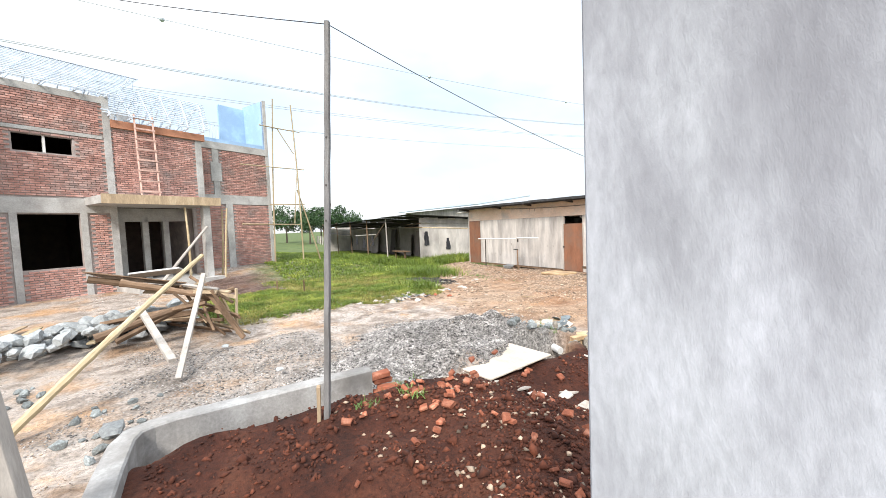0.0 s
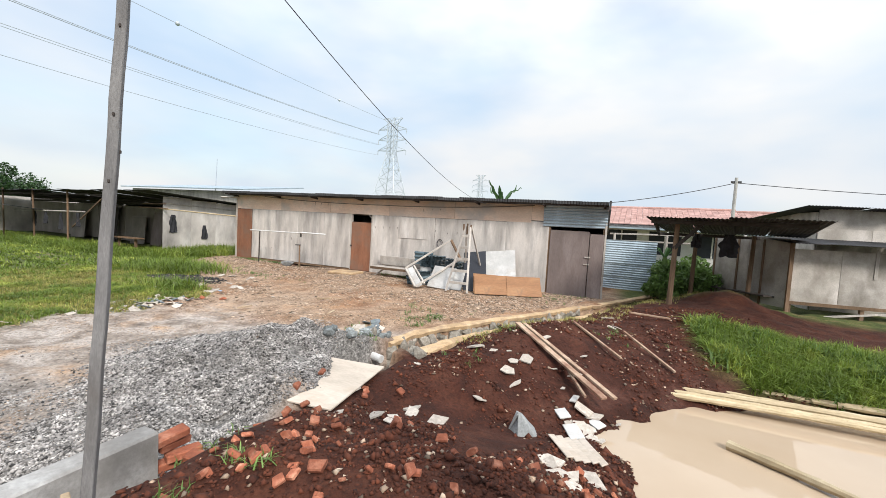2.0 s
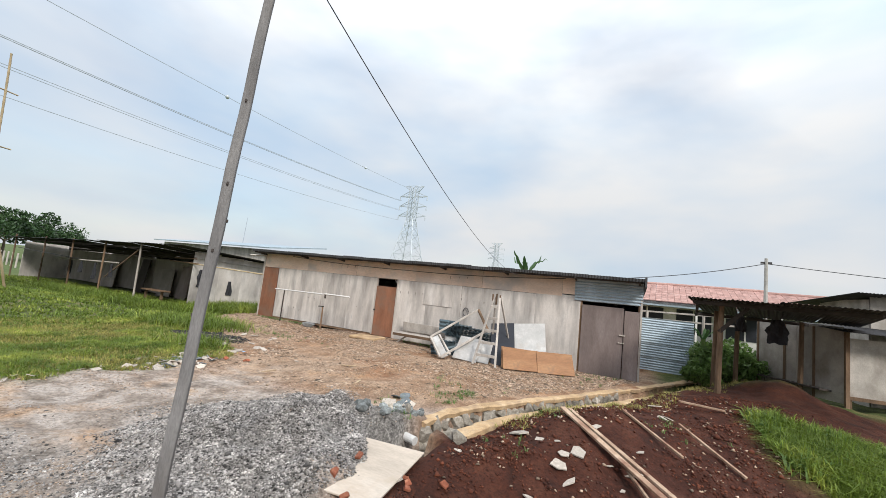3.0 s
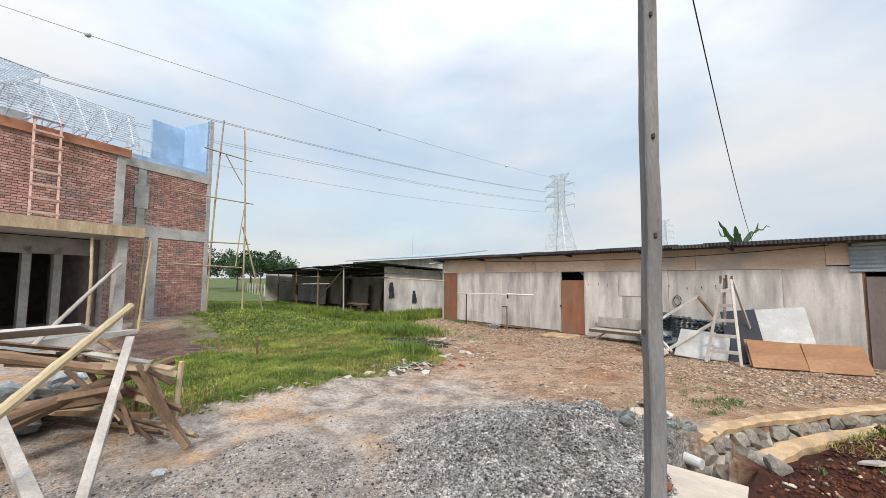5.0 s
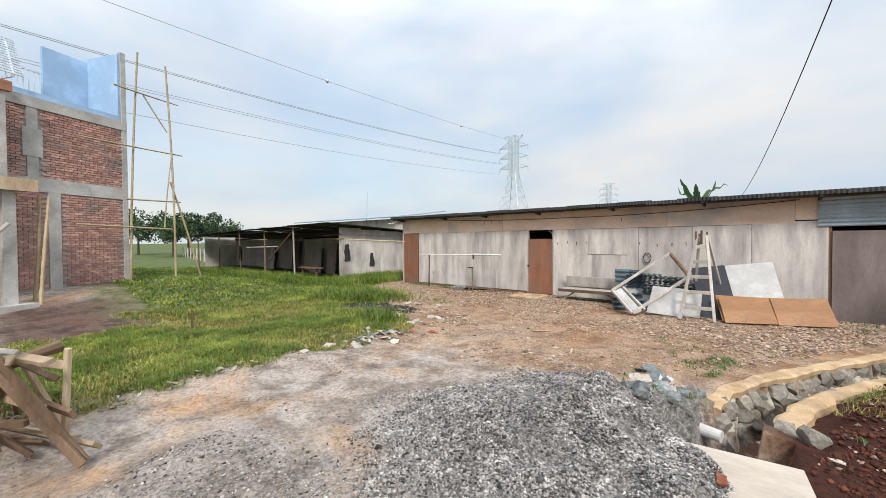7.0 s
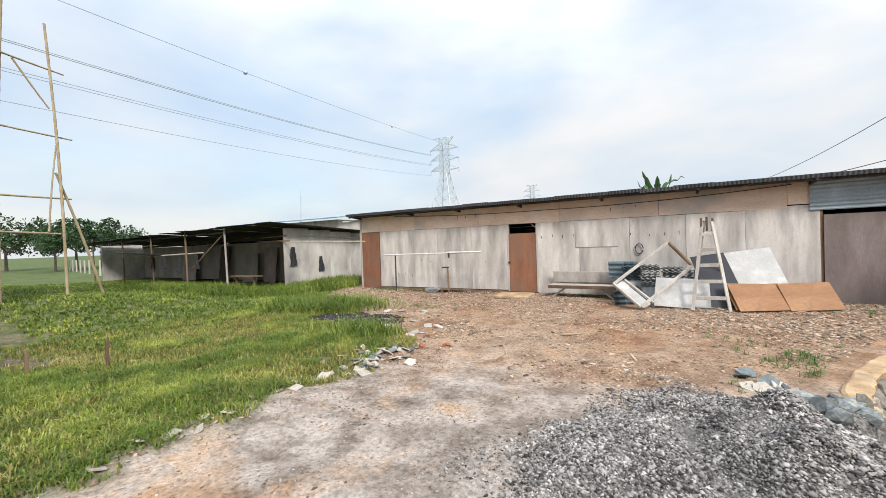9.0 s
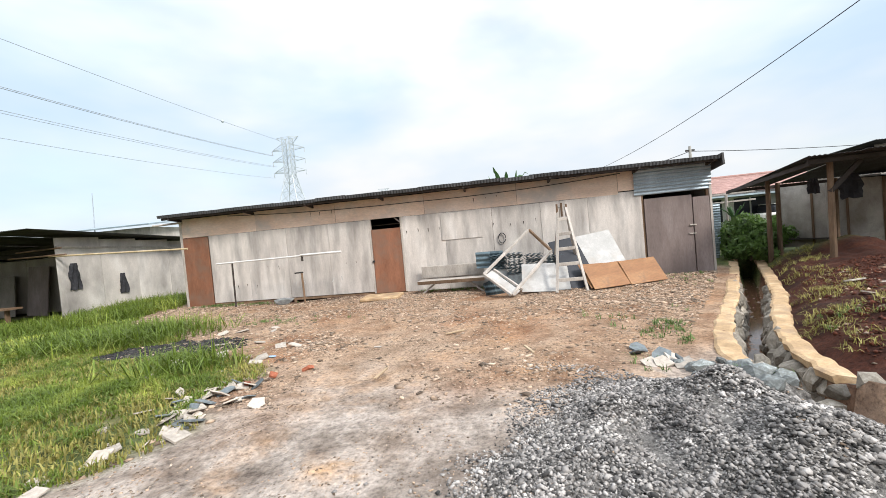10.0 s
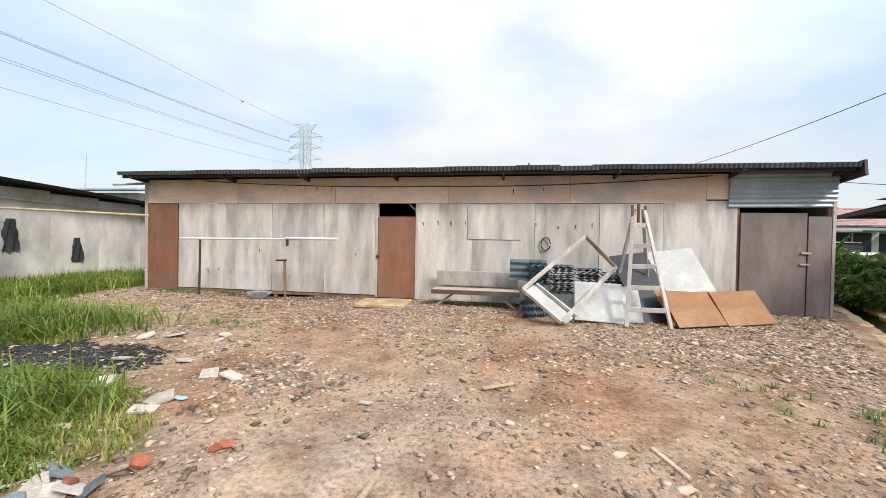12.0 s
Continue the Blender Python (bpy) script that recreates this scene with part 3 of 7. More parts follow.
def bump_at(px, py, x, y, rx, ry, turn=0.0, power=1.0):
    c, s = math.cos(turn), math.sin(turn)
    u, v = ((px - x) * c + (py - y) * s) / rx, (-(px - x) * s + (py - y) * c) / ry
    return np.exp(-((u * u + v * v) ** power))


def in_trench(px, py):
    dl, sl = line_dist(px, py, DRAIN_L)
    dr, sr = line_dist(px, py, DRAIN_R)
    return (sl > 0) & (sr < 0) & (py > 4.3) & (py < 14.3), dl, dr, sl, sr


def height(px, py):
    px, py = np.asarray(px, float), np.asarray(py, float)
    z = 0.13 + 0 * px
    z = z + 0.4 * smooth(-15, -20, px) * smooth(9, 4, py) * smooth(-3, 2, py)
    z = z - 0.06 * smooth(5, 2, py) * smooth(-10, -8, px) * smooth(-3.8, -5, px)
    z = z + 0.02 * rough(px, py, 0.3, 1.0) + 0.012 * rough(px, py, 1.0, 3.0)
    gravel = bump_at(px, py, -5.2, 3.5, 0.95, 1.25, -0.5) * 0.38 + bump_at(px, py, -7.2, 1.2, 0.7, 1.0, 0.3) * 0.08
    gravel = gravel + bump_at(px, py, -4.7, 1.9, 0.6, 0.9, 0.2) * 0.10 * smooth(-3.9, -4.2, px)
    z = z + gravel * (1 + 0.26 * rough(px, py, 1.2, 4.5))
    inside, dl, dr, sl, sr = in_trench(px, py)
    east = (sr > 0) | (py < 4.4) & (px > -3.9)
    ea = np.where(east, smooth(0.0, 0.5, np.where(py < 4.4, (px + 3.9), dr)), 0.0)
    # red fill round the start, the bank and the pond beyond it
    fill = smooth(3.4, 1.6, py) * smooth(-3.95, -3.6, px) * smooth(-0.75, -0.4, py) * 0.33
    fill = fill + bump_at(px, py, -2.3, 1.9, 1.0, 0.7, 0.2) * 0.10 * smooth(-3.95, -3.5, px)
    pond = bump_at(px, py, 2.1, 4.2, 3.6, 2.35, 0.03, 2.5) * 0.62
    bank = bump_at(px, py, 0.4, 9.6, 1.7, 2.6, -0.5) * 0.32 + bump_at(px, py, -2.15, 6.05, 0.7, 1.3, -0.5) * 0.33 + bump_at(px, py, 1.5, 11.7, 0.9, 0.9) * 0.42
    dig = bump_at(px, py, -2.3, 3.9, 0.9, 0.5, 0.5) * 0.25
    z = z + fill + ea * (bank - dig) - pond
    z = np.where(east, z + 0.02 * rough(px, py, 2, 7) * smooth(4.6, 3.8, px), z)
    z = np.where(east & (py > 4.7) & (py < 14), z - 0.10 * smooth(0.5, 0.22, dr), z)
    # soil and gravel trodden flat under the plywood sheet
    z = z + 0.17 * bump_at(px, py, -4.25, 2.8, 0.32, 0.5, 0.6)
    sheet = smooth(-0.05, 0.03, px + 4.3 - 0.73 * (3.66 - py)) * smooth(-3.5, -3.56, px) * smooth(2.5, 2.6, py) * smooth(3.9, 3.8, py)
    z = np.where(sheet > 0, np.minimum(z, z * (1 - sheet) + 0.19 * sheet), z)
    z = np.where(inside, -0.5 + 0.03 * rough(px, py, 2, 6), z)
    z = np.where((px > -4.5) & (px < -3.75) & (py > 3.9) & (py <= 4.35), np.minimum(z, -0.2), z)
    z = np.where((px > -0.95) & (px < 2.5) & (py > -2.3) & (py < 1.15), np.minimum(z, 0.40), z)
    far = smooth(30, 70, np.hypot(px + 5, py - 5))
    return z * (1 - far) + 0.25 * far


def grassy(px, py):
    """How much grass grows at a place, 0 to 1."""
    w = 0.55 * rough(px, py, 0.3, 1.2) + 0.3 * rough(px, py, 1.2, 4)
    edge = np.interp(py, [-3, 0.6, 2.4, 4.3, 5.8, 7.0, 8.5, 9.6, 10.6, 14], [-9.9, -9.6, -9.3, -9.3, -9.6, -11.2, -13.6, -15.3, -16.0, -16.0])
    g = smooth(0.25, -0.35, px - edge + 0.35 * w)
    g = g * (1 - smooth(-13.2, -14.4, px + 0.6 * w) * smooth(3.4, 1.6, py + 0.4 * w))
    g = g * smooth(-0.2, 0.7, py + 0.3 * w)
    strip = smooth(0.75, 0.35, np.abs(py - 7.45 - 0.07 * (px - 0.2) - 0.25 * w) * 0.62) * smooth(-0.2, 0.5, px) * smooth(9, 7, px)
    back = smooth(11.2, 12.4, py + 0.3 * w) * smooth(-1.2, -0.6, px)
    burnt = ash_at(px, py)
    return np.clip(np.maximum.reduce([g * (1 - burnt), strip, back]), 0, 1)


def ash_at(px, py):
    return smooth(0.25, 0.6, bump_at(px, py, -11.7, 6.75, 1.25, 0.55, 0.15) + 0.12 * rough(px, py, 1, 4))


def nonuniform(lo, hi, step, reach):
    core = np.arange(lo, hi + step / 2, step)
    g = step * 1.5 ** np.arange(1, 25)
    g = np.minimum(np.cumsum(g), reach)
    g = g[: np.argmax(g >= reach) + 1]
    return np.concatenate([lo - g[::-1], core, hi + g])


gx, gy = nonuniform(-17, 4.5, 0.1, 1500), nonuniform(-2.5, 14.5, 0.1, 1500)
GX, GY = np.meshgrid(gx, gy)
GZ = height(GX, GY)
nx, ny = len(gx), len(gy)
idx = np.arange(nx * ny).reshape(ny, nx)
quads = np.stack([idx[:-1, :-1], idx[:-1, 1:], idx[1:, 1:], idx[1:, :-1]], -1).reshape(-1)
ground_me = raw_mesh("ground", np.stack([GX, GY, GZ], -1).reshape(-1, 3), quads, np.full((nx - 1) * (ny - 1), 4), M["ground"])
ground_me.polygons.foreach_set("use_smooth", np.ones(len(ground_me.polygons), bool))
ground = tagged(new("ground", ground_me), "tan rubble yard with grass, gravel heap and red soil", "ground", kind="structure")

g_in, g_dl, g_dr, g_sl, g_sr = in_trench(GX, GY)
w1, w2 = rough(GX, GY, 0.5, 2), rough(GX, GY, 2, 7)
z_grass = grassy(GX, GY)
z_red = smooth(-3.9, -3.62, GX + 0.1 * w1 + 0.05 * w2) * ((g_sr > 0) | (GY < 4.6)) * smooth(16, 13, GY) * smooth(14, 11, GX)
z_red = np.maximum(z_red, 0.8 * smooth(-12.9, -13.9, GX + 0.4 * w1) * smooth(3.6, 2.2, GY + 0.4 * w1) * smooth(0, 0.6, GY) * smooth(-18.5, -17, GX))
z_red = np.maximum(z_red, 0.85 * smooth(-13.9, -13.3, GX) * smooth(-9.9, -10.3, GX) * smooth(10.95, 11.2, GY + 0.1 * w1) * smooth(12, 11.8, GY))
z_gravel = np.maximum(smooth(0.3, 0.5, np.maximum(bump_at(GX, GY, -5.2, 3.5, 1.15, 1.5, -0.5), bump_at(GX, GY, -4.7, 1.9, 0.85, 1.2, 0.2)) + 0.1 * w1), 0.45 * smooth(0.35, 0.75, bump_at(GX, GY, -6.2, 0.9, 1.9, 2.4, 0.0) + 0.22 * w1)) * (1 - z_red)
z_road = smooth(6.0, 3.6, GY + 0.5 * w1) * smooth(-3.7, -4.2, GX)
z_wet = np.clip(z_road * smooth(5.2, 3.8, GY + 0.3 * w1) + z_red * bump_at(GX, GY, 2.3, 4.15, 3.9, 2.6, 0.05, 2.5), 0, 1)
for zone_name, val in (("grass", z_grass), ("red", z_red), ("gravel", z_gravel), ("road", z_road), ("wet", z_wet), ("ash", ash_at(GX, GY)),
                       ("far", smooth(18, 32, np.hypot(GX + 6, GY - 5)))):
    at = ground_me.attributes.new(zone_name, "FLOAT", "POINT")
    at.data.foreach_set("value", np.asarray(val, np.float32).ravel())

# muddy pond
bm = bmesh.new()
bmesh.ops.create_grid(bm, x_segments=2, y_segments=2, size=1)
for v in bm.verts:
    v.co = Vector((2.6 + v.co.x * 4.4, 4.2 + v.co.y * 2.6, -0.2))
water = tagged(part("water", bm, M["water"]), "shallow muddy ochre rainwater pond in red soil", "water", kind="structure")
bm = bmesh.new()
pl = [Vector(((a[0] + b[0]) / 2, (a[1] + b[1]) / 2, -0.44)) for a, b in zip(DRAIN_L, DRAIN_R)]
vs = [(bm.verts.new(p + Vector((-0.36, 0.15, 0))), bm.verts.new(p + Vector((0.36, -0.15, 0)))) for p in pl]
for a, b in zip(vs, vs[1:]):
    bm.faces.new((a[0], a[1], b[1], b[0]))
tagged(part("water", bm, M["drain_water"]), "thin muddy water in the stone drain", "water", kind="structure")

# ---- the long shed ----
rnd = random.Random(11)
SHED_Y, SHED_X0, SHED_X1 = 11.57, -15.55, -1.42


def panel_row(parent, name, edges, z0, z1, mat, y=SHED_Y, face=-1):
    for i, (x0, x1) in enumerate(edges):
        zz0 = z0(0.5 * (x0 + x1)) if callable(z0) else z0
        zz1 = z1(0.5 * (x0 + x1)) if callable(z1) else z1
        ob = part(name, box((x1 - x0 - 0.006, 0.012, zz1 - zz0 - 0.006), None, 0.002), M[mat], parent)
        ob.matrix_basis = pose((x0 + x1) / 2, y + face * (0.008 + 0.006 * (i % 2)), (zz0 + zz1) / 2, rnd.uniform(-0.25, 0.25), rnd.uniform(-0.15, 0.15), 0)


def split(x0, x1, step):
    out, x = [], x0
    while x < x1 - 0.02:
        e = min(x1, x + step * rnd.uniform(0.94, 1.04))
        if x1 - e < 0.25:
            e = x1
        out.append((x, e))
        x = e
    return out


shed = holder("long_shed", Matrix(), "long low shed of stained boards with a corrugated roof", "shed")
band = lambda x: 2.15 + 0.12 * smooth(-5.0, -2.0, x)
panel_row(shed, "wall_panel", split(-14.68, -9.86, 1.21), 0.2, 2.15, "panel")
panel_row(shed, "wall_panel", split(-8.95, -2.95, 1.21), 0.14, lambda x: float(band(x)), "panel")
panel_row(shed, "upper_panel", split(SHED_X0, -3.1, 2.42), lambda x: float(band(x)), 2.70, "panel_top")
panel_row(shed, "upper_panel", [(-3.1, -1.45)], 2.3, 2.69, "panel_top")
panel_row(shed, "patch_panel", [(-7.9, -6.83)], 1.42, 2.12, "panel", y=SHED_Y - 0.022)
part("sill_beam", span_box(-14.68, -2.95, SHED_Y - 0.002, SHED_Y + 0.07, 0.13, 0.19), M["timber_brown"], shed)
for x in (-15.5, -14.66, -12.2, -9.86, -8.94, -6.6, -4.4, -2.94, -1.46):
    part("post", span_box(x - 0.035, x + 0.035, SHED_Y + 0.004, SHED_Y + 0.08, 0.05, 2.66), M["timber_brown"], shed)
part("corner_post", span_box(SHED_X0 - 0.03, SHED_X0 + 0.045, SHED_Y - 0.03, SHED_Y + 0.04, 0.05, 2.70), M["timber_grey"], shed)
part("corner_post", span_box(-1.45, -1.40, SHED_Y - 0.04, SHED_Y + 0.03, 0.05, 2.7), M["timber_grey"], shed)
# end and back walls, floor
part("end_wall", span_box(SHED_X0, SHED_X0 + 0.02, SHED_Y + 0.05, 16.4, 0.05, 2.3), M["panel"], shed)
part("end_wall", span_box(-1.44, -1.42, SHED_Y + 0.05, 16.4, 0.05, 2.3), M["panel"], shed)
part("back_wall", span_box(SHED_X0, -1.42, 16.4, 16.42, 0.05, 2.2), M["panel"], shed)
# dark drips under the nails and pale scrapes on the boards
drip_bm = box((0.016, 0.003, 0.085), None, 0.001)
for v in drip_bm.verts:
    if v.co.z < 0:
        v.co.x *= 0.25
drip_me = bpy.data.meshes.new("nail_drip")
drip_bm.to_mesh(drip_me)
drip_bm.free()
drip_me.materials.append(M["timber_dark"])
for x, z, n in ((-8.85, 1.75, 5), (-7.5, 1.74, 4), (-6.1, 1.7, 3), (-13.9, 0.62, 3), (-12.9, 1.1, 2), (-10.6, 1.05, 2), (-7.0, 2.4, 3), (-11.5, 2.45, 3)):
    for k in range(n):
        shared("nail_drip", drip_me, pose(x + 0.31 * k + rnd.uniform(-0.03, 0.03), SHED_Y - 0.024, z + rnd.uniform(-0.03, 0.03), 0, rnd.uniform(-14, 14), 0) @ Matrix.Diagonal((rnd.uniform(0.7, 1.5), 1, rnd.uniform(0.5, 1.4), 1)), shed)
for x, z, h, a in ((-13.35, 0.55, 0.34, 4), (-12.1, 0.6, 0.14, 20), (-11.85, 0.6, 0.1, -30), (-11.0, 0.62, 0.15, 35), (-10.75, 0.64, 0.12, -15), (-12.0, 0.48, 0.1, 60)):
    ob = part("scrape", box((0.022, 0.003, h), None, 0.001), M["white_board"], shed)
    ob.matrix_basis = pose(x, SHED_Y - 0.023, z, 0, a, 0)
# doors
left_door = part("door", span_box(-15.5, -14.7, SHED_Y - 0.03, SHED_Y - 0.002, 0.12, 2.14, 0.003), M["door"], shed, "closed brown plywood door")
mid_door = part("door", span_box(-9.80, -9.0, SHED_Y - 0.035, SHED_Y - 0.007, 0.16, 1.87, 0.003), M["door"], shed, "closed reddish brown plywood door with a gap above")
part("door_latch", span_box(-9.83, -9.77, SHED_Y - 0.06, SHED_Y - 0.034, 1.0, 1.05), M["roofing"], mid_door)
for a in ((-9.86, -9.81), (-8.99, -8.94)):
    part("door_jamb", span_box(a[0], a[1], SHED_Y - 0.03, SHED_Y + 0.06, 0.16, 2.15), M["timber_grey"], shed)
part("door_brace", beam((-9.15, SHED_Y + 0.06, 2.14), (-9.0, SHED_Y + 0.06, 2.0), 0.03, 0.03), M["timber_grey"], shed)
right_door = part("door", span_box(-2.9, -1.84, SHED_Y - 0.03, SHED_Y - 0.002, 0.13, 1.98, 0.003), M["door_grey"], shed, "closed grey-brown plywood door")
part("door_latch", span_box(-1.93, -1.78, SHED_Y - 0.06, SHED_Y - 0.03, 1.25, 1.28), M["timber_grey"], right_door)
part("door_latch", span_box(-1.95, -1.80, SHED_Y - 0.06, SHED_Y - 0.03, 1.05, 1.075), M["timber_grey"], right_door)
part("side_panel", span_box(-1.82, -1.46, SHED_Y - 0.034, SHED_Y - 0.006, 0.12, 1.92, 0.003), M["door_grey"], shed)
# zinc sheet over the right door, ribs running across
tin = part("zinc_sheet", corrugated(0.66, 1.72, 0.082, 0.011), M["zinc"], shed, "bent pale blue-grey corrugated zinc sheet")
tin.matrix_basis = Matrix(((0, 1, 0, -3.12), (-0.12, 0, -1, SHED_Y - 0.07), (0.99, 0.012, -0.12, 2.40), (0, 0, 0, 1)))
# roof: sheets on purlins, falling to the back
for i in range(21):
    x = -15.4 + 0.68 * i
    sh = part("roof_sheet", corrugated(0.80, 6.2), M["roofing"], shed)
    front = 2.80 - 0.001 * i + rnd.uniform(-0.012, 0.012)
    sh.matrix_basis = pose(x, 11.05 + rnd.uniform(-0.03, 0.03), front + 0.005 * (i % 2), -6.2, 0, rnd.uniform(-0.4, 0.4))
    edge = part("roof_edge", corrugated(0.80, 0.085), M["roof_edge"], sh, "grey weathered sheet edge")
    edge.matrix_basis = pose(0, -0.012, 0.006, -70, 0, 0)
# purlins and rafters coloured as if in the eave's shade
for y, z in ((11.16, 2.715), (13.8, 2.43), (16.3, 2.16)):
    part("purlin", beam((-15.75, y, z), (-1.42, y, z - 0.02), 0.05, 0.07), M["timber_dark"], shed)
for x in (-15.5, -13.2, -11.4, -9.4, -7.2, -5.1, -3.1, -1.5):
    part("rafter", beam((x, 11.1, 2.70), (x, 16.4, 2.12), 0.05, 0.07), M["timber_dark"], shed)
part("roof_cap", beam((-1.37, 11.02, 2.69), (-1.37, 16.6, 2.06), 0.05, 0.26), M["roofing"], shed)
part("rafter_stub", rod((-16.3, 11.4, 2.58), (-15.4, 11.45, 2.6), 0.03), M["timber_grey"], shed)
# cable tacked along the front
tagged(curve_part("power_cable", sag((-14.0, SHED_Y - 0.03, 2.66), (-8.6, SHED_Y - 0.035, 2.5), 0.05) + sag((-8.6, SHED_Y - 0.035, 2.5), (-3.4, SHED_Y - 0.03, 2.66), 0.06), 0.009, M["cable"]),
       "thin black cable tacked along the shed front", "cable")

# clothes rail of pipe before the shed
rail = holder("pipe_rail", Matrix(), "metal pipe rail on two thin posts before the shed", "rail")
part("pipe", rod((-13.95, 10.85, 1.335), (-11.2, 10.85, 1.36), 0.022), M["pipe_white"], rail, "dull white pipe")
part("pipe", rod((-11.5, 10.82, 1.375), (-10.4, 10.84, 1.375), 0.027), M["pipe_white"], rail, "thicker white pipe")
part("post", rod((-13.52, 10.88, 0.02), (-13.50, 10.88, 1.36), 0.022), M["timber_dark"], rail)
part("post", rod((-11.53, 10.88, 0.02), (-11.55, 10.88, 0.93), 0.026), M["timber_brown"], rail)
part("hook", beam((-11.48, 10.85, 1.22), (-11.48, 10.85, 1.40), 0.04, 0.05), M["timber_dark"], rail)
part("tap", beam((-11.74, 10.87, 0.92), (-11.5, 10.87, 0.93), 0.03, 0.035), M["roofing"], rail)

# ---- the second shed ----
shed2 = holder("open_shed", Matrix(), "open-fronted board shed with a sagging corrugated roof", "shed")
X2, Y2 = -18.35, 10.35
for i, (y0, y1) in enumerate(split(Y2, 14.6, 1.21)):
    part("wall_panel", span_box(X2 - 0.012, X2 + 0.004 * (i % 2), y0 + 0.003, y1 - 0.003, 0.15, 2.45 - 0.05 * (y0 - Y2)), M["panel"], shed2)
part("end_rail", beam((X2 + 0.03, Y2, 2.2), (X2 + 0.03, 14.6, 2.02), 0.03, 0.05), M["timber_grey"], shed2)
# inner wall wears the darkened board colour in place of deep shade
panel_row(shed2, "wall_panel", split(-34, -20.2, 1.21), 0.2, 2.0, "panel_shaded", y=12.3)
panel_row(shed2, "wall_panel", [(-19.3, X2)], 0.2, 2.0, "panel_shaded", y=12.3)
part("door", span_box(-20.15, -19.32, 12.24, 12.28, 0.2, 1.95), M["door_grey"], shed2)
for i in range(22):
    sh = part("roof_sheet", corrugated(0.80, 6.0), M["roofing"], shed2)
    sh.matrix_basis = pose(-18.2 - 0.735 * i, 9.35 + rnd.uniform(-0.2, 0.1), 2.62 - 0.012 * i + rnd.uniform(-0.015, 0.015) + 0.006 * (i % 2), -3.2, 0, rnd.uniform(-1, 1))
for x, lean in ((-20.7, 0.0), (-23.6, 0.05), (-26.5, -0.04), (-29.5, 0.06), (-33, 0)):
    part("post", rod((x, 9.55, 0.05), (x + lean, 9.5, 2.55), 0.038), M["timber_brown" if x < -21 else "timber_grey"], shed2)
part("brace", beam((-21.0, 9.6, 2.3), (-23.4, 9.6, 0.9), 0.04, 0.05), M["timber_brown"], shed2)
# slats above the inner wall, their colour darkened like the roof's underside shade
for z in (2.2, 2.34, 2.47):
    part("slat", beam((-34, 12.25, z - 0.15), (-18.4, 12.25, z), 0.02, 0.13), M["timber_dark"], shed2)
part("rail", rod((-28.5, 9.6, 1.5), (-22.4, 9.6, 1.62), 0.03), M["timber_grey"], shed2)
part("rail", rod((-18.5, 10.3, 1.95), (-14.8, 10.9, 1.82), 0.025), M["bamboo"], shed2)
for k, (a, b) in enumerate((((-19.4, 10.2, 2.12), (-18.0, 10.25, 2.15)), ((-19.6, 10.15, 1.97), (-17.8, 10.2, 1.96)))):
    part("rail_stub", rod(a, b, 0.022), M["timber_brown"], shed2)
part("bench", span_box(-21.9, -20.3, 10.4, 10.8, 0.55, 0.6), M["timber_brown"], shed2)
for x in (-21.7, -20.5):
    part("bench_leg", span_box(x - 0.03, x + 0.03, 10.5, 10.6, 0.1, 0.55), M["timber_brown"], shed2)
for k, (x, w, z1, mt) in enumerate(((-21.4, 0.8, 1.75, "door_grey"), (-22.9, 1.1, 1.5, "panel_shaded"), (-25.0, 0.7, 1.9, "timber_dark"), (-28.2, 1.3, 1.6, "panel_shaded"))):
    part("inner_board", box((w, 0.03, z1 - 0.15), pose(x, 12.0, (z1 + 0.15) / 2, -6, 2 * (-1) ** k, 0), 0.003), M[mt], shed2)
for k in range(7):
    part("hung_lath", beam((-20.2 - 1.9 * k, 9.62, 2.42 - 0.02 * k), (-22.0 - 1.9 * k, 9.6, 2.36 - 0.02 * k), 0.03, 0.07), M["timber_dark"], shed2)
part("awning", box((3.4, 1.3, 0.03), pose(-27.5, 9.1, 1.7, -7, 2, 0)), M["roofing"], shed2)
part("back_wall", span_box(-34.2, X2, 14.6, 14.62, 0.1, 2.2), M["panel"], shed2)
part("far_end_wall", span_box(-34.22, -34.2, 10.3, 14.6, 0.1, 2.2), M["panel"], shed2)


def hung_cloth(name, p, w, h, seed, label, yaw=0.0):
    """A limp garment on a peg: a creased, tapering sheet with thickness."""
    r = random.Random(seed)
    bm = bmesh.new()
    rows, cols = 9, 6
    g = [[bm.verts.new(((c / (cols - 1) - 0.5) * w * (0.45 + 0.55 * min(1, 2.2 * k / (rows - 1))) * r.uniform(0.85, 1.15), 0.03 * math.sin(c * 2.2 + k * 0.6 + seed), -h * k / (rows - 1) * r.uniform(0.96, 1.04))) for c in range(cols)] for k in range(rows)]
    for k in range(rows - 1):
        for c in range(cols - 1):
            bm.faces.new((g[k][c], g[k][c + 1], g[k + 1][c + 1], g[k + 1][c]))
    r2 = bmesh.ops.extrude_face_region(bm, geom=bm.faces[:])
    for v in r2["geom"]:
        if isinstance(v, bmesh.types.BMVert):
            v.co.y += 0.02
    bmesh.ops.recalc_face_normals(bm, faces=bm.faces)
    ob = part(name, bm, M["dark_cloth"])
    ob.matrix_basis = pose(*p, 0, 0, yaw)
    return tagged(ob, label, "clothing", "laundry by the sheds")


hung_cloth("hanging_cloth", (X2 + 0.04, 10.75, 1.72), 0.3, 0.75, 1, "dark cloth hanging on the shed end wall", 90)
hung_cloth("hanging_cloth", (X2 + 0.04, 12.15, 1.3), 0.26, 0.62, 2, "dark cloth hanging low on the shed end wall", 90)
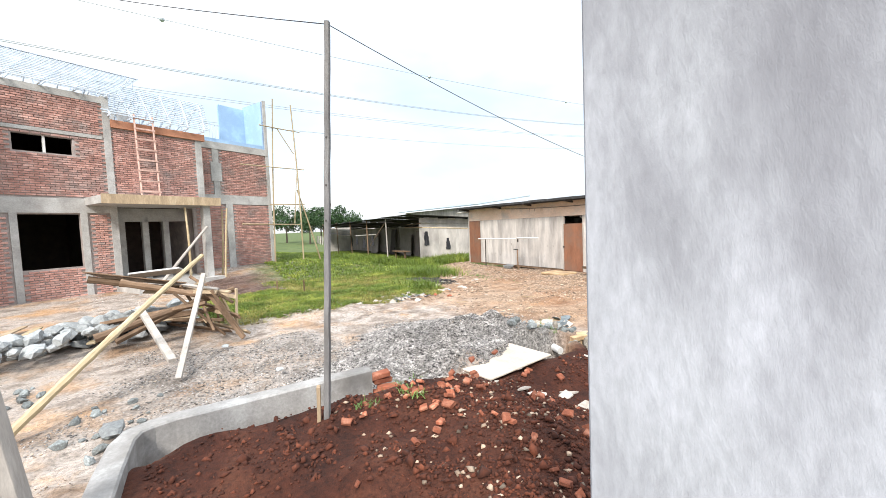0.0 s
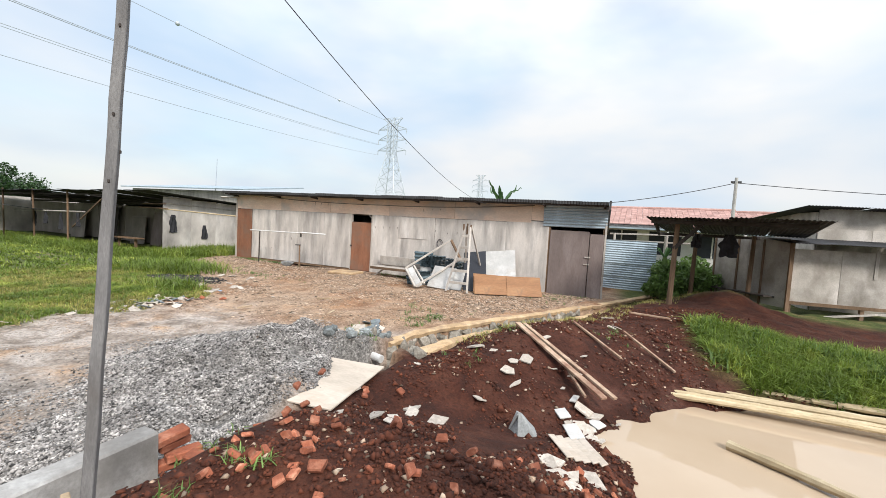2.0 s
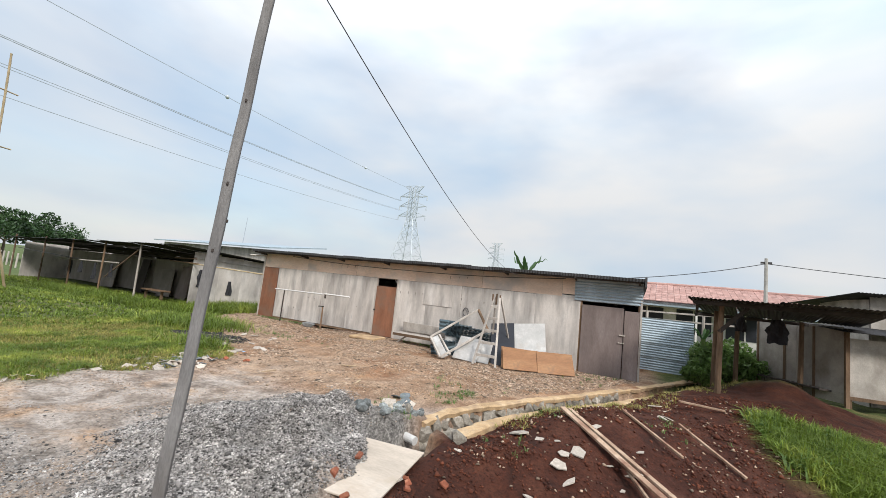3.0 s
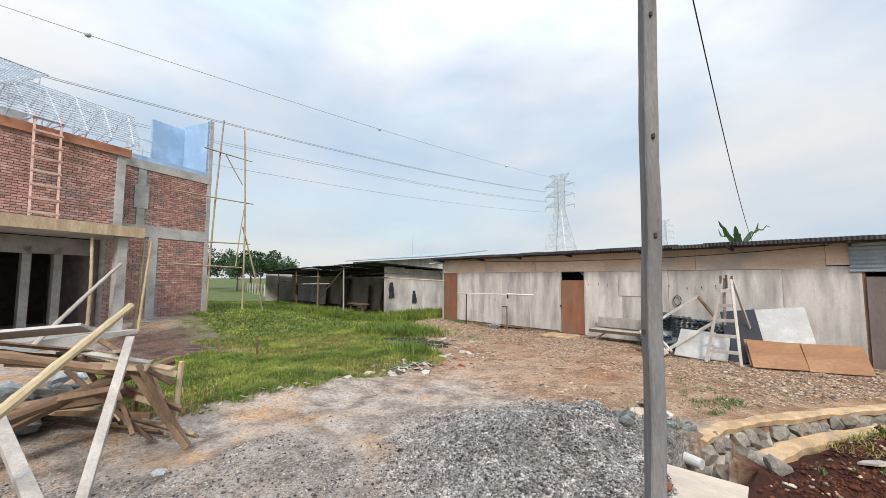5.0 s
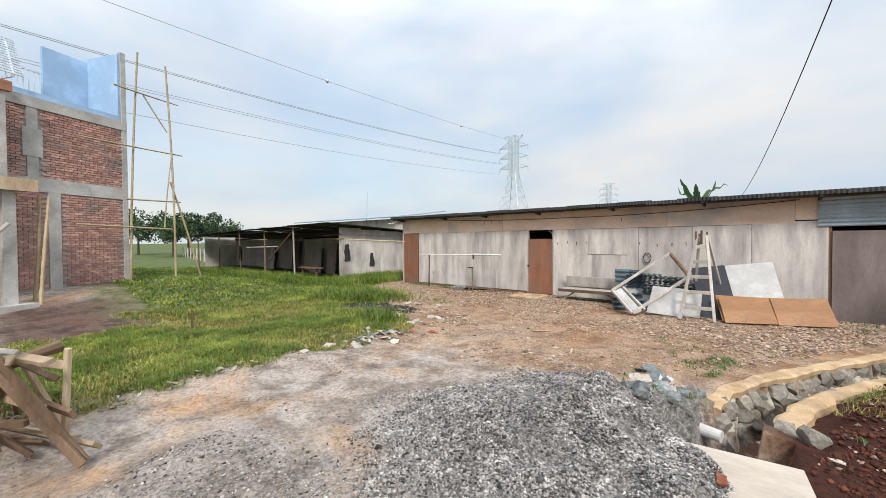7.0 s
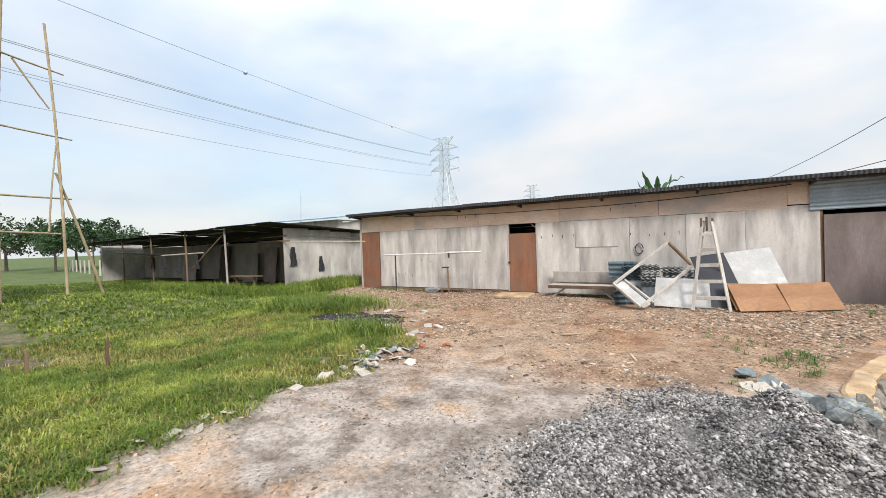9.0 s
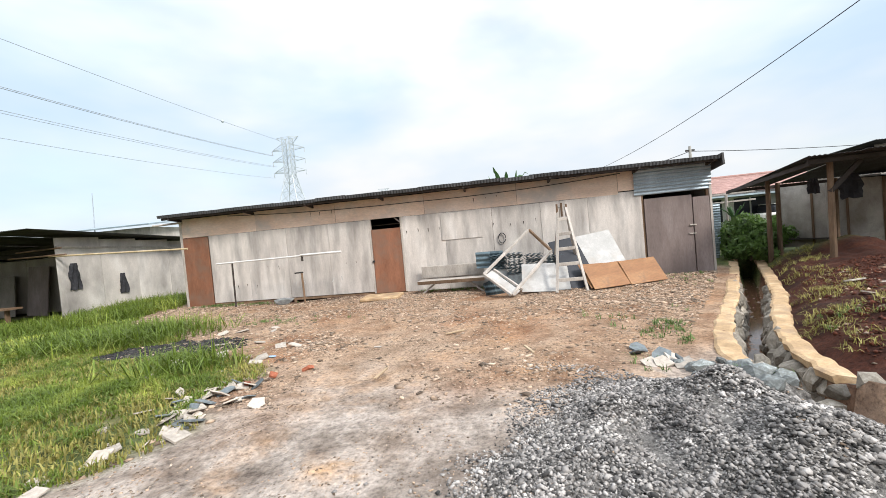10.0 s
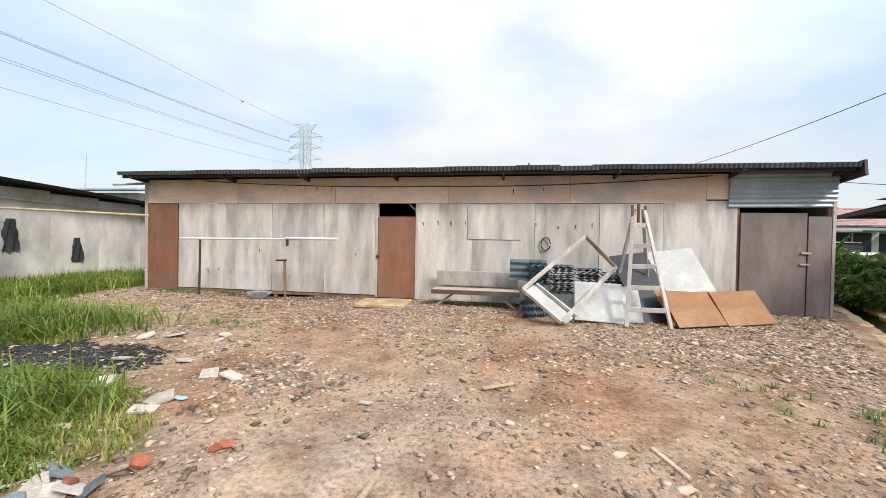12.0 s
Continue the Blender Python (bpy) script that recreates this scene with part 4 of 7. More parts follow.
for i, (x, z, h) in enumerate(((-22.9, 1.55, 0.6), (-24.3, 1.5, 0.75), (-25.6, 1.5, 0.55), (-26.6, 1.5, 0.7))):
    hung_cloth("hanging_cloth", (x, 9.58, z), 0.28, h, 5 + i, "dark garment on the rail of the open shed")

# ---- sheds beyond the drain ----
shed3 = holder("board_shed", Matrix(), "grey board shed with a lean-to canopy on posts", "shed")
A3 = Matrix.Translation((3.0, 12.6, 0)) @ Matrix.Rotation(radians(9), 4, "Z")
A4 = Matrix.Translation((-0.6, 9.7, 0)) @ Matrix.Rotation(radians(-14), 4, "Z")


def in3(ob):
    ob.matrix_basis = A3 @ ob.matrix_basis
    return ob


for i, (x0, x1) in enumerate(split(1.2, 14, 1.21)):
    in3(part("wall_panel", span_box(x0 + 0.003, x1 - 0.003, 1.2 - 0.004 * (i % 2), 1.22, 0.1, 2.45), M["panel_mossy"], shed3))
for i, (x0, x1) in enumerate(split(0, 3.3, 1.1)):
    in3(part("wall_panel", span_box(x0 + 0.003, x1 - 0.003, 0.0 - 0.004 * (i % 2), 0.015, 0.5, 1.85), M["panel_mossy"], shed3))
in3(part("upper_panel", span_box(1.2, 14, 1.21, 1.23, 2.4, 3.0), M["panel_mossy"], shed3))
in3(part("end_wall", span_box(1.18, 1.2, 1.24, 3.2, 0.1, 2.9), M["panel_mossy"], shed3))
in3(part("end_wall", span_box(14, 14.02, 1.2, 3.2, 0.1, 2.4), M["panel_mossy"], shed3))
in3(part("back_wall", span_box(1.2, 14, 3.2, 3.22, 0.1, 2.3), M["panel_mossy"], shed3))
A5 = Matrix.Translation((2.97, 12.62, 0)) @ Matrix.Rotation(radians(37), 4, "Z")
for i, (y0, y1) in enumerate(split(0.0, 2.1, 1.05)):
    ob = part("wall_panel", span_box(-0.015, 0.0 - 0.004 * (i % 2), y0 + 0.003, y1 - 0.003, 0.3, 2.1), M["panel_mossy"], shed3)
    ob.matrix_basis = A5
in3(part("corner_post", span_box(-0.05, 0.03, -0.06, 0.0, 0.1, 2.05), M["timber_brown"], shed3))
for y in (0.6, 1.3, 2.02):
    ob = part("batten", span_box(-0.04, -0.017, y, y + 0.05, 0.1, 2.05), M["timber_brown"], shed3)
    ob.matrix_basis = A5
ob = part("ledge", box((0.4, 1.5, 0.04), pose(-0.2, 1.0, 0.55, 0, 4, 0)), M["timber_dark"], shed3)
ob.matrix_basis = A5
for k, (x, z) in enumerate(((1.75, 1.2), (2.3, 0.95))):
    in3(part("stain_board", span_box(x, x + 0.07, -0.02, -0.006, z, z + 0.75), M["timber_grey"], shed3))
in3(part("floor_beam", span_box(0, 3.4, -0.05, 0.05, 0.42, 0.5), M["timber_brown"], shed3))
for x in (0.05, 1.6, 3.35):
    in3(part("leg", span_box(x - 0.04, x + 0.04, -0.02, 0.05, -0.05, 0.45), M["timber_brown"], shed3))
in3(part("brace", beam((0.2, 0, 0.05), (2.4, 0, 0.42), 0.06, 0.05), M["timber_grey"], shed3))
in3(part("corner_post", beam((3.6, -0.45, -0.05), (3.45, -0.35, 1.75), 0.07, 0.06), M["timber_grey"], shed3))
for i in range(19):
    sh = in3(part("roof_sheet", corrugated(0.80, 3.1), M["roofing"], shed3))
    sh.matrix_basis = A3 @ pose(1.0 + 0.75 * i, 0.75 + rnd.uniform(-0.1, 0.1), 3.02 + rnd.uniform(-0.012, 0.012), -5, 0, rnd.uniform(-0.6, 0.6))
for i in range(5):
    sh = part("awning_sheet", corrugated(0.80, 1.75), M["roofing"], shed3)
    sh.matrix_basis = A3 @ pose(0.1 + 0.78 * i, -0.5 + rnd.uniform(-0.06, 0.06), 2.0 + rnd.uniform(-0.01, 0.01), 4.5, 0, rnd.uniform(-1, 1))
canopy = holder("canopy", Matrix(), "low dark corrugated canopy on rough wooden posts", "canopy")
for i in range(4):
    sh = part("roof_sheet", corrugated(0.80, 4.3), M["roofing"], canopy)
    sh.matrix_basis = A4 @ pose(0.36 + 0.75 * i, 0.0 + rnd.uniform(-0.2, 0.1), 2.38 + 0.01 * i + rnd.uniform(-0.015, 0.015), -3.4, 1, rnd.uniform(-2, 2))
for p, top in (((0.02, 10.15), 2.33), ((0.95, 13.1), 2.14), ((0.35, 12.5), 2.18), ((2.3, 13.1), 2.12)):
    part("post", rod((p[0], p[1], 0.1), (p[0] + 0.04, p[1] + 0.02, top), 0.06, 0.05), M["timber_brown"], canopy)
# beams take the same shade-dark timber colour as the rafters
for a, b in (((0.05, 13.6, 2.06), (2.8, 13.2, 2.07)), ((-0.5, 9.92, 2.29), (2.3, 9.55, 2.31)), ((-0.42, 9.9, 2.27), (0.12, 13.8, 2.04)), ((0.02, 10.15, 1.7), (0.5, 10.05, 2.27))):
    part("beam", beam(a, b, 0.06, 0.08), M["timber_dark"], canopy)
hung_cloth("hanging_cloth", (1.35, 11.4, 2.1), 0.4, 0.55, 12, "dark shirt hanging under the canopy", -24)
hung_cloth("hanging_cloth", (0.7, 11.5, 2.08), 0.22, 0.35, 13, "dark rag hanging under the canopy", -24)

# zinc fence beside the long shed
zf = holder("zinc_fence", Matrix(), "corrugated blue-grey zinc fence on a timber frame", "fence")
for k in range(3):
    sh = part("zinc_sheet", corrugated(0.8, 1.7), M["zinc"], zf)
    sh.matrix_basis = Matrix(((0, 1, 0, -1.62 + 0.03 * k), (0, 0, -1, 14.3 - 0.02 * k), (1, 0, 0, 0.5 + 0.44 * k), (0, 0, 0, 1)))
for x in (-1.15, 0.4):
    part("post", rod((x, 14.4, 0), (x, 14.4, 2.0), 0.04), M["timber_grey"], zf)
part("rail", beam((-1.3, 14.42, 1.98), (1.2, 14.42, 2.05), 0.05, 0.05), M["timber_grey"], zf)
part("rail", beam((-1.3, 14.42, 1.75), (1.2, 14.42, 1.8), 0.05, 0.05), M["timber_grey"], zf)

# ---- plastered column, low wall and the leaning post at the start ----
bm = span_box(-0.84, -0.20, 0.74, 0.86, -0.1, 3.4, 0.012)
tagged(part("plaster_column", bm, M["render_plaster"]), "square column of brushed grey-white skim plaster", "column")
slab_floor = tagged(part("floor", span_box(-0.84, 2.4, -2.2, 1.05, 0.0, 0.47, 0.01), M["concrete"]), "rough concrete porch floor slab", "floor", kind="structure")

low = holder("low_wall", Matrix(), "low cement-rendered boundary wall with a rounded corner", "wall")
bm = bmesh.new()
prof = [(-3.93, 1.45), (-3.93, 0.8), (-3.93, 0.1), (-3.93, -0.15), (-3.90, -0.30), (-3.83, -0.40), (-3.70, -0.45), (-3.3, -0.47), (-2.6, -0.49), (-1.6, -0.52)]
rows = []
for i, (x, y) in enumerate(prof):
    a, b = Vector(prof[max(0, i - 1)]), Vector(prof[min(len(prof) - 1, i + 1)])
    d = (b - a).normalized()
    nrm = Vector((-d.y, d.x))
    w = 0.0775
    pts = [(w, -0.3), (w, 0.555), (w - 0.012, 0.568), (-w + 0.012, 0.568), (-w, 0.555), (-w, -0.3)]
    rows.append([bm.verts.new((x + nrm.x * o, y + nrm.y * o, z + 0.004 * math.sin(3 * i))) for o, z in pts])
for a, b in zip(rows, rows[1:]):
    for k in range(5):
        bm.faces.new((a[k], a[k + 1], b[k + 1], b[k]))
for r in (rows[0], rows[-1]):
    bm.faces.new(r)
bmesh.ops.recalc_face_normals(bm, faces=bm.faces)
part("wall_body", bm, M["kerb"], low)

pole = holder("service_pole", Matrix(), "slim leaning post of weathered square timber carrying cables", "pole")
P_FOOT, P_TOP = Vector((-3.365, 0.845, 0.2)), Vector((-3.375, 1.04, 3.58))
P_DIR = (P_TOP - P_FOOT).normalized()
P_ROT = Vector((0, 0, 1)).rotation_difference(P_DIR).to_matrix().to_4x4() @ Matrix.Rotation(radians(47), 4, "Z")


def on_pole(z, out=0.0, side=0.0):
    return Matrix.Translation(P_FOOT.lerp(P_TOP, (z - P_FOOT.z) / (P_TOP.z - P_FOOT.z))) @ P_ROT @ Matrix.Translation((out, side, 0))


bm = bmesh.new()
rings = []
for i in range(29):
    f = i / 28
    m = Matrix.Translation(P_FOOT.lerp(P_TOP, f)) @ P_ROT
    h = 0.0215 - 0.003 * f
    ch = 0.003 + 0.0015 * math.sin(i * 2.7)
    wob = Vector((0.0018 * math.sin(i * 1.3), 0.0018 * math.sin(i * 1.9 + 1), 0))
    rings.append([bm.verts.new(m @ (Vector((x, y, 0)) + wob)) for x, y in ((h, h - ch), (h - ch, h), (-h + ch, h), (-h, h - ch), (-h, -h + ch), (-h + ch, -h), (h - ch, -h), (h, -h + ch))])
for r0, r1 in zip(rings, rings[1:]):
    for k in range(8):
        bm.faces.new((r0[k], r0[(k + 1) % 8], r1[(k + 1) % 8], r1[k]))
bm.faces.new(rings[0][::-1])
bm.faces.new(rings[-1])
part("post", bm, M["pole"], pole, "grey square sawn timber post")
part("stake", beam((-3.41, 0.80, 0.2), (-3.405, 0.815, 0.72), 0.055, 0.03), M["timber"], pole, "short raw timber stake")
for z, o, sd in ((1.77, -0.024, 0.0), (2.03, 0.0, -0.023), (2.31, 0.0, -0.023), (2.68, 0.0, -0.022), (2.16, 0.0235, 0.006)):
    nail = part("nail", box((0.008, 0.008, 0.014), None, 0.0015), M["timber_dark"], pole)
    nail.matrix_basis = on_pole(z, o, sd)
tagged(curve_part("power_cable", sag(P_TOP - Vector((0, 0, 0.02)), (-4.6, 11.53, 2.64), 0.42, 30), 0.0036, M["cable"]), "thin black service cable strung from the pole", "cable")
tagged(curve_part("power_cable", sag(P_TOP - Vector((0, 0, 0.02)), (-12.0, -3.2, 7.4), 0.1), 0.0045, M["cable"]), "thin black service cable strung from the pole", "cable")

trestle = holder("timber_trestle", Matrix(), "close weathered timber trestle with dark inner boards", "trestle")
part("leg", beam((-2.68, -0.82, 2.1), (-2.79, -0.62, 0.2), 0.13, 0.05, 0.5), M["timber_grey"], trestle)
part("leg", beam((-2.55, -0.95, 2.1), (-2.72, -0.75, 0.2), 0.12, 0.05, 0.5), M["timber_dark"], trestle)
part("brace", beam((-2.9, -0.8, 0.6), (-2.4, -1.3, 1.5), 0.08, 0.04), M["timber_dark"], trestle)
part("brace", beam((-2.76, -0.66, 0.35), (-2.98, -1.05, 0.75), 0.07, 0.035), M["timber_dark"], trestle)

# ---- the brick house under construction ----
TH = 2.0
HU, HN, HC = Vector((-math.cos(TH), -math.sin(TH), 0)), Vector((math.sin(TH), -math.cos(TH), 0)), Vector((-20.9, 3.5, 0))
HM = Matrix(((HU.x, HN.x, 0, HC.x), (HU.y, HN.y, 0, HC.y), (0, 0, 1, 0), (0, 0, 0, 1)))
house = holder("brick_house", HM, "unfinished two-storey red brick house with a bare roof frame", "house")
FRONT_D, W_TOP = 0.5, 5.95
HOLES = {}


def hbox(name, s0, s1, d0, d1, z0, z1, mat, label="", bevel=0.0):
    return part(name, span_box(s0, s1, d0, d1, z0, z1, bevel), M[mat], house, label)


def wall_with_holes(s0, s1, d, z0, z1, holes, thick=0.14):
    """The mortar body of a wall, in blocks around its openings."""
    zs = sorted({z0, z1, *[h[2] for h in holes], *[h[3] for h in holes]})
    ss = sorted({s0, s1, *[h[0] for h in holes], *[h[1] for h in holes]})
    bm = bmesh.new()
    net = [[bm.verts.new((s, d, z)) for s in ss] for z in zs]
    for j, (za, zb) in enumerate(zip(zs, zs[1:])):
        for i, (sa, sb) in enumerate(zip(ss, ss[1:])):
            ms, mz = (sa + sb) / 2, (za + zb) / 2
            if not any(h[0] < ms < h[1] and h[2] < mz < h[3] for h in holes):
                bm.faces.new((net[j][i], net[j][i + 1], net[j + 1][i + 1], net[j + 1][i]))
    back = bmesh.ops.extrude_face_region(bm, geom=bm.faces[:], use_keep_orig=True)
    for v in back["geom"]:
        if isinstance(v, bmesh.types.BMVert):
            v.co.y -= thick
    bmesh.ops.recalc_face_normals(bm, faces=bm.faces)
    return part("wall", bm, M["mortar"], house)


BRICK_JOBS = []
# openings: s0, s1, z0, z1
left_holes = [(7.25, 8.66, 1.12, 2.82), (7.27, 8.62, 4.72, 5.24)]
wall_with_holes(6.35, 9.42, FRONT_D, -0.1, 6.72, left_holes)
BRICK_JOBS.append((6.45, 9.38, FRONT_D, 0.0, 6.56, left_holes + [(6, 10, 2.84, 3.34), (6, 10, 5.34, 5.48), (7.05, 7.25, 0, 2.85), (8.66, 8.86, 0, 2.85)]))
mid_top = 5.8
wall_with_holes(3.35, 6.35, FRONT_D, 3.2, mid_top, [])
BRICK_JOBS.append((3.55, 6.25, FRONT_D, 3.3, mid_top, []))
wall_with_holes(0.0, 3.6, 0.0, 0.3, W_TOP, [])
BRICK_JOBS.append((0.12, 3.3, 0.0, 0.55, 3.3, [(1.85, 2.25, 0, 3.4)]))
BRICK_JOBS.append((0.12, 3.3, 0.0, 3.72, 5.7, [(2.35, 2.7, 3, 6)]))
far_holes = [(10.75, 12.0, 0.7, 2.7), (10.7, 12.0, 4.6, 5.25)]
wall_with_holes(9.96, 15.5, FRONT_D + 0.75, -0.1, 6.72, far_holes)
BRICK_JOBS.append((10.0, 15.4, FRONT_D + 0.75, 0.0, 6.5, far_holes + [(9.9, 16, 2.84, 3.34), (10.55, 10.75, 0, 2.85), (12.0, 12.2, 0, 2.85)]))
wall_with_holes(9.42, 9.75, FRONT_D + 0.2, -0.1, 6.72, [])
BRICK_JOBS.append((9.44, 9.74, FRONT_D + 0.2, 0.0, 6.2, [(9, 10, 2.84, 3.34)]))
# concrete frame, standing a little proud of the brick
hbox("beam", 6.35, 9.42, FRONT_D - 0.02, FRONT_D + 0.045, 2.86, 3.33, "concrete")
hbox("beam", 6.35, 9.42, FRONT_D - 0.02, FRONT_D + 0.04, 6.55, 6.76, "concrete")
hbox("lintel", 6.5, 9.4, FRONT_D - 0.02, FRONT_D + 0.038, 5.35, 5.46, "concrete")
for s in (7.07, 8.67):
    hbox("column", s, s + 0.17, FRONT_D - 0.02, FRONT_D + 0.047, -0.05, 2.86, "concrete")
for s0, s1, z1 in ((6.26, 6.46, 6.82), (9.38, 9.44, 6.72)):
    hbox("column", s0, s1, FRONT_D - 0.1, FRONT_D + 0.055, -0.05, z1, "concrete")
hbox("column", 9.72, 9.97, FRONT_D + 0.5, FRONT_D + 0.81, -0.05, 6.82, "concrete")
hbox("beam", 9.97, 15.5, FRONT_D + 0.7, FRONT_D + 0.795, 2.86, 3.33, "concrete")
hbox("beam", 9.97, 15.5, FRONT_D + 0.7, FRONT_D + 0.79, 6.5, 6.76, "concrete")
for s in (10.57, 12.01):
    hbox("column", s, s + 0.17, FRONT_D + 0.7, FRONT_D + 0.797, -0.05, 2.86, "concrete")
hbox("column", 3.32, 3.56, FRONT_D - 0.1, FRONT_D + 0.05, 3.2, mid_top, "concrete")
hbox("fascia_board", 3.2, 6.25, FRONT_D - 0.05, FRONT_D + 0.10, mid_top, mid_top + 0.26, "fascia")
hbox("beam", 0.0, 3.6, -0.02, 0.045, 3.32, 3.72, "concrete")
hbox("beam", 0.0, 3.6, -0.02, 0.06, 5.68, 5.98, "concrete")
hbox("column", -0.02, 0.14, -0.1, 0.05, 0.3, 8.32, "concrete")
hbox("column", 1.9, 2.2, -0.02, 0.042, 0.5, 3.32, "concrete")
hbox("column", 2.4, 2.65, -0.02, 0.043, 3.72, 5.7, "concrete")
hbox("cement_patch", 2.3, 2.75, 0.02, 0.055, 4.3, 5.1, "concrete")
# porch
hbox("porch_slab", 3.6, 7.1, -0.1, 2.1, 3.1, 3.36, "concrete", "thick bare concrete porch slab", 0.01)
hbox("porch_edge", 3.55, 7.15, 2.1, 2.13, 3.08, 3.38, "timber")
hbox("column", 3.88, 4.12, 1.7, 1.95, 0.0, 3.1, "concrete")
hbox("porch_floor", 3.62, 6.4, -2.5, 2.2, 0.0, 0.4, "concrete")
hbox("side_wall", 6.3, 6.38, -3.0, FRONT_D - 0.14, 0.0, 3.1, "mortar")
hbox("side_wall", 3.52, 3.60, -3.0, 0.0, 0.2, 3.1, "mortar")
for s in (4.3, 5.0, 5.75):
    hbox("door_post", s, s + 0.2, -0.62, -0.45, 0.4, 2.8, "concrete")
hbox("door_lintel", 3.6, 6.3, -0.62, -0.45, 2.6, 3.1, "concrete")
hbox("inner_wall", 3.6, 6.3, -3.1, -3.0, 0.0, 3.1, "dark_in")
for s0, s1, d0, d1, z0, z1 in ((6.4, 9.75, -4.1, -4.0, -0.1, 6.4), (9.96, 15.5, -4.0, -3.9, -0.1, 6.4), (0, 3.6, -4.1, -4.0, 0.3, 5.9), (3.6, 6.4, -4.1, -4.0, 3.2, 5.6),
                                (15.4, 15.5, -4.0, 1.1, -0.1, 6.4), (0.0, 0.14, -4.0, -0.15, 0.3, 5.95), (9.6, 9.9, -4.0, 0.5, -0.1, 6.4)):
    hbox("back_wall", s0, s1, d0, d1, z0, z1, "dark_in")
for s0, s1, z, d1 in ((6.4, 9.6, 3.2, 0.34), (9.97, 15.4, 3.2, 1.0), (0.2, 3.5, 3.5, -0.16), (3.4, 6.3, 5.6, 0.3), (6.4, 9.6, 6.3, 0.34), (9.97, 15.4, 6.3, 1.0), (0.2, 3.5, 5.7, -0.16)):
    hbox("floor_slab", s0, s1, -3.98, d1, z - 0.12, z, "concrete")
hbox("window_mullion", 7.9, 7.96, FRONT_D - 0.1, FRONT_D - 0.03, 4.72, 5.24, "white_wall")
hbox("drain_pipe", 9.3, 9.35, FRONT_D + 0.06, FRONT_D + 0.12, 2.4, 6.2, "fascia")
# partitions added to close the view through; their darkness is in the colour
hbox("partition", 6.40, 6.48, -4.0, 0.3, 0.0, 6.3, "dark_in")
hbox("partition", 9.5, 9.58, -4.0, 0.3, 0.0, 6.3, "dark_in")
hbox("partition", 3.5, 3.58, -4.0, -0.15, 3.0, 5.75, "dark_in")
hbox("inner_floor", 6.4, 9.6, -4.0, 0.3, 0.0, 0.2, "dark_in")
# blue parapet of the terrace
hbox("parapet", 0.14, 1.4, -1.6, -1.5, 6.0, 8.14, "blue_paint", "pale blue painted parapet wall")
hbox("parapet", 0.0, 0.14, -1.6, 0.02, 6.0, 8.28, "blue_paint", "pale blue painted parapet wall")
hbox("terrace_kerb", 0.14, 3.1, -0.12, -0.02, 5.98, 6.15, "blue_paint")
for k in range(7):
    hbox("baluster", 2.25 + 0.12 * k, 2.27 + 0.12 * k, -0.1, -0.08, 6.1, 6.75, "truss")
hbox("hand_rail", 2.2, 3.1, -0.11, -0.07, 6.74, 6.78, "truss")


def roof_frame(s0, s1, d0, d1, z0, rise, n_rafters, n_battens, skew=0.0):
    """Light steel roof skeleton: rafters up to a ridge, battens across, webs under; the free end is cut on a skew."""
    mid = (d0 + d1) / 2
    for i in range(n_rafters):
        s = s0 + (s1 - s0) * i / (n_rafters - 1)
        sr = s - skew * (1 - i / (n_rafters - 1))
        part("rafter", beam((s, d1, z0), (sr, mid, z0 + rise), 0.045, 0.08), M["truss"], house)
        part("rafter", beam((s, d0, z0), (sr, mid, z0 + rise), 0.045, 0.08), M["truss"], house)
        part("truss_tie", beam((s, d0, z0), (s, d1, z0), 0.04, 0.06), M["truss"], house)
        part("truss_web", beam((s, mid, z0), (s, mid + (d1 - mid) * 0.5, z0 + rise * 0.5), 0.035, 0.045), M["truss"], house)
        part("king_post", beam((sr, mid, z0), (sr, mid, z0 + rise), 0.035, 0.045), M["truss"], house)
    for k in range(n_battens):
        f = k / (n_battens - 1)
        a0 = s0 - 0.2 - skew * f
        part("batten", beam((a0, d1 + (mid - d1) * f, z0 + rise * f + 0.06), (s1 + 0.2, d1 + (mid - d1) * f, z0 + rise * f + 0.06), 0.035, 0.035), M["truss"], house)
        if k % 2:
            part("batten", beam((a0, d0 + (mid - d0) * f, z0 + rise * f + 0.06), (s1 + 0.2, d0 + (mid - d0) * f, z0 + rise * f + 0.06), 0.035, 0.035), M["truss"], house)


roof_frame(6.35, 15.2, -3.8, 0.75, 6.80, 1.5, 12, 16, 1.6)
roof_frame(3.25, 6.3, -2.9, 0.75, 6.18, 1.55, 6, 15, 0.75)
hbox("tank_wall", 5.0, 5.8, -1.4, -1.3, 5.9, 6.9, "white_wall")
hbox("blue_wall", 3.4, 5.0, -2.4, -2.3, 5.9, 6.6, "blue_paint")

ladder = holder("wooden_ladder", HM, "pinkish timber ladder leaning on the upper house wall", "ladder")
for s in (5.16, 5.72):
    part("stile", beam((s, FRONT_D + 0.62, 3.36), (s - 0.12, FRONT_D + 0.17, 6.36), 0.05, 0.08), M["ladder"], ladder)
for k in range(8):
    f = 0.08 + k * 0.125
    part("rung", beam((5.12 - 0.12 * f, FRONT_D + 0.66 - 0.45 * f, 3.36 + 3.0 * f), (5.76 - 0.12 * f, FRONT_D + 0.66 - 0.45 * f, 3.36 + 3.0 * f), 0.04, 0.06), M["ladder"], ladder)


def hp(s, d, z):
    return HM @ Vector((s, d, z))


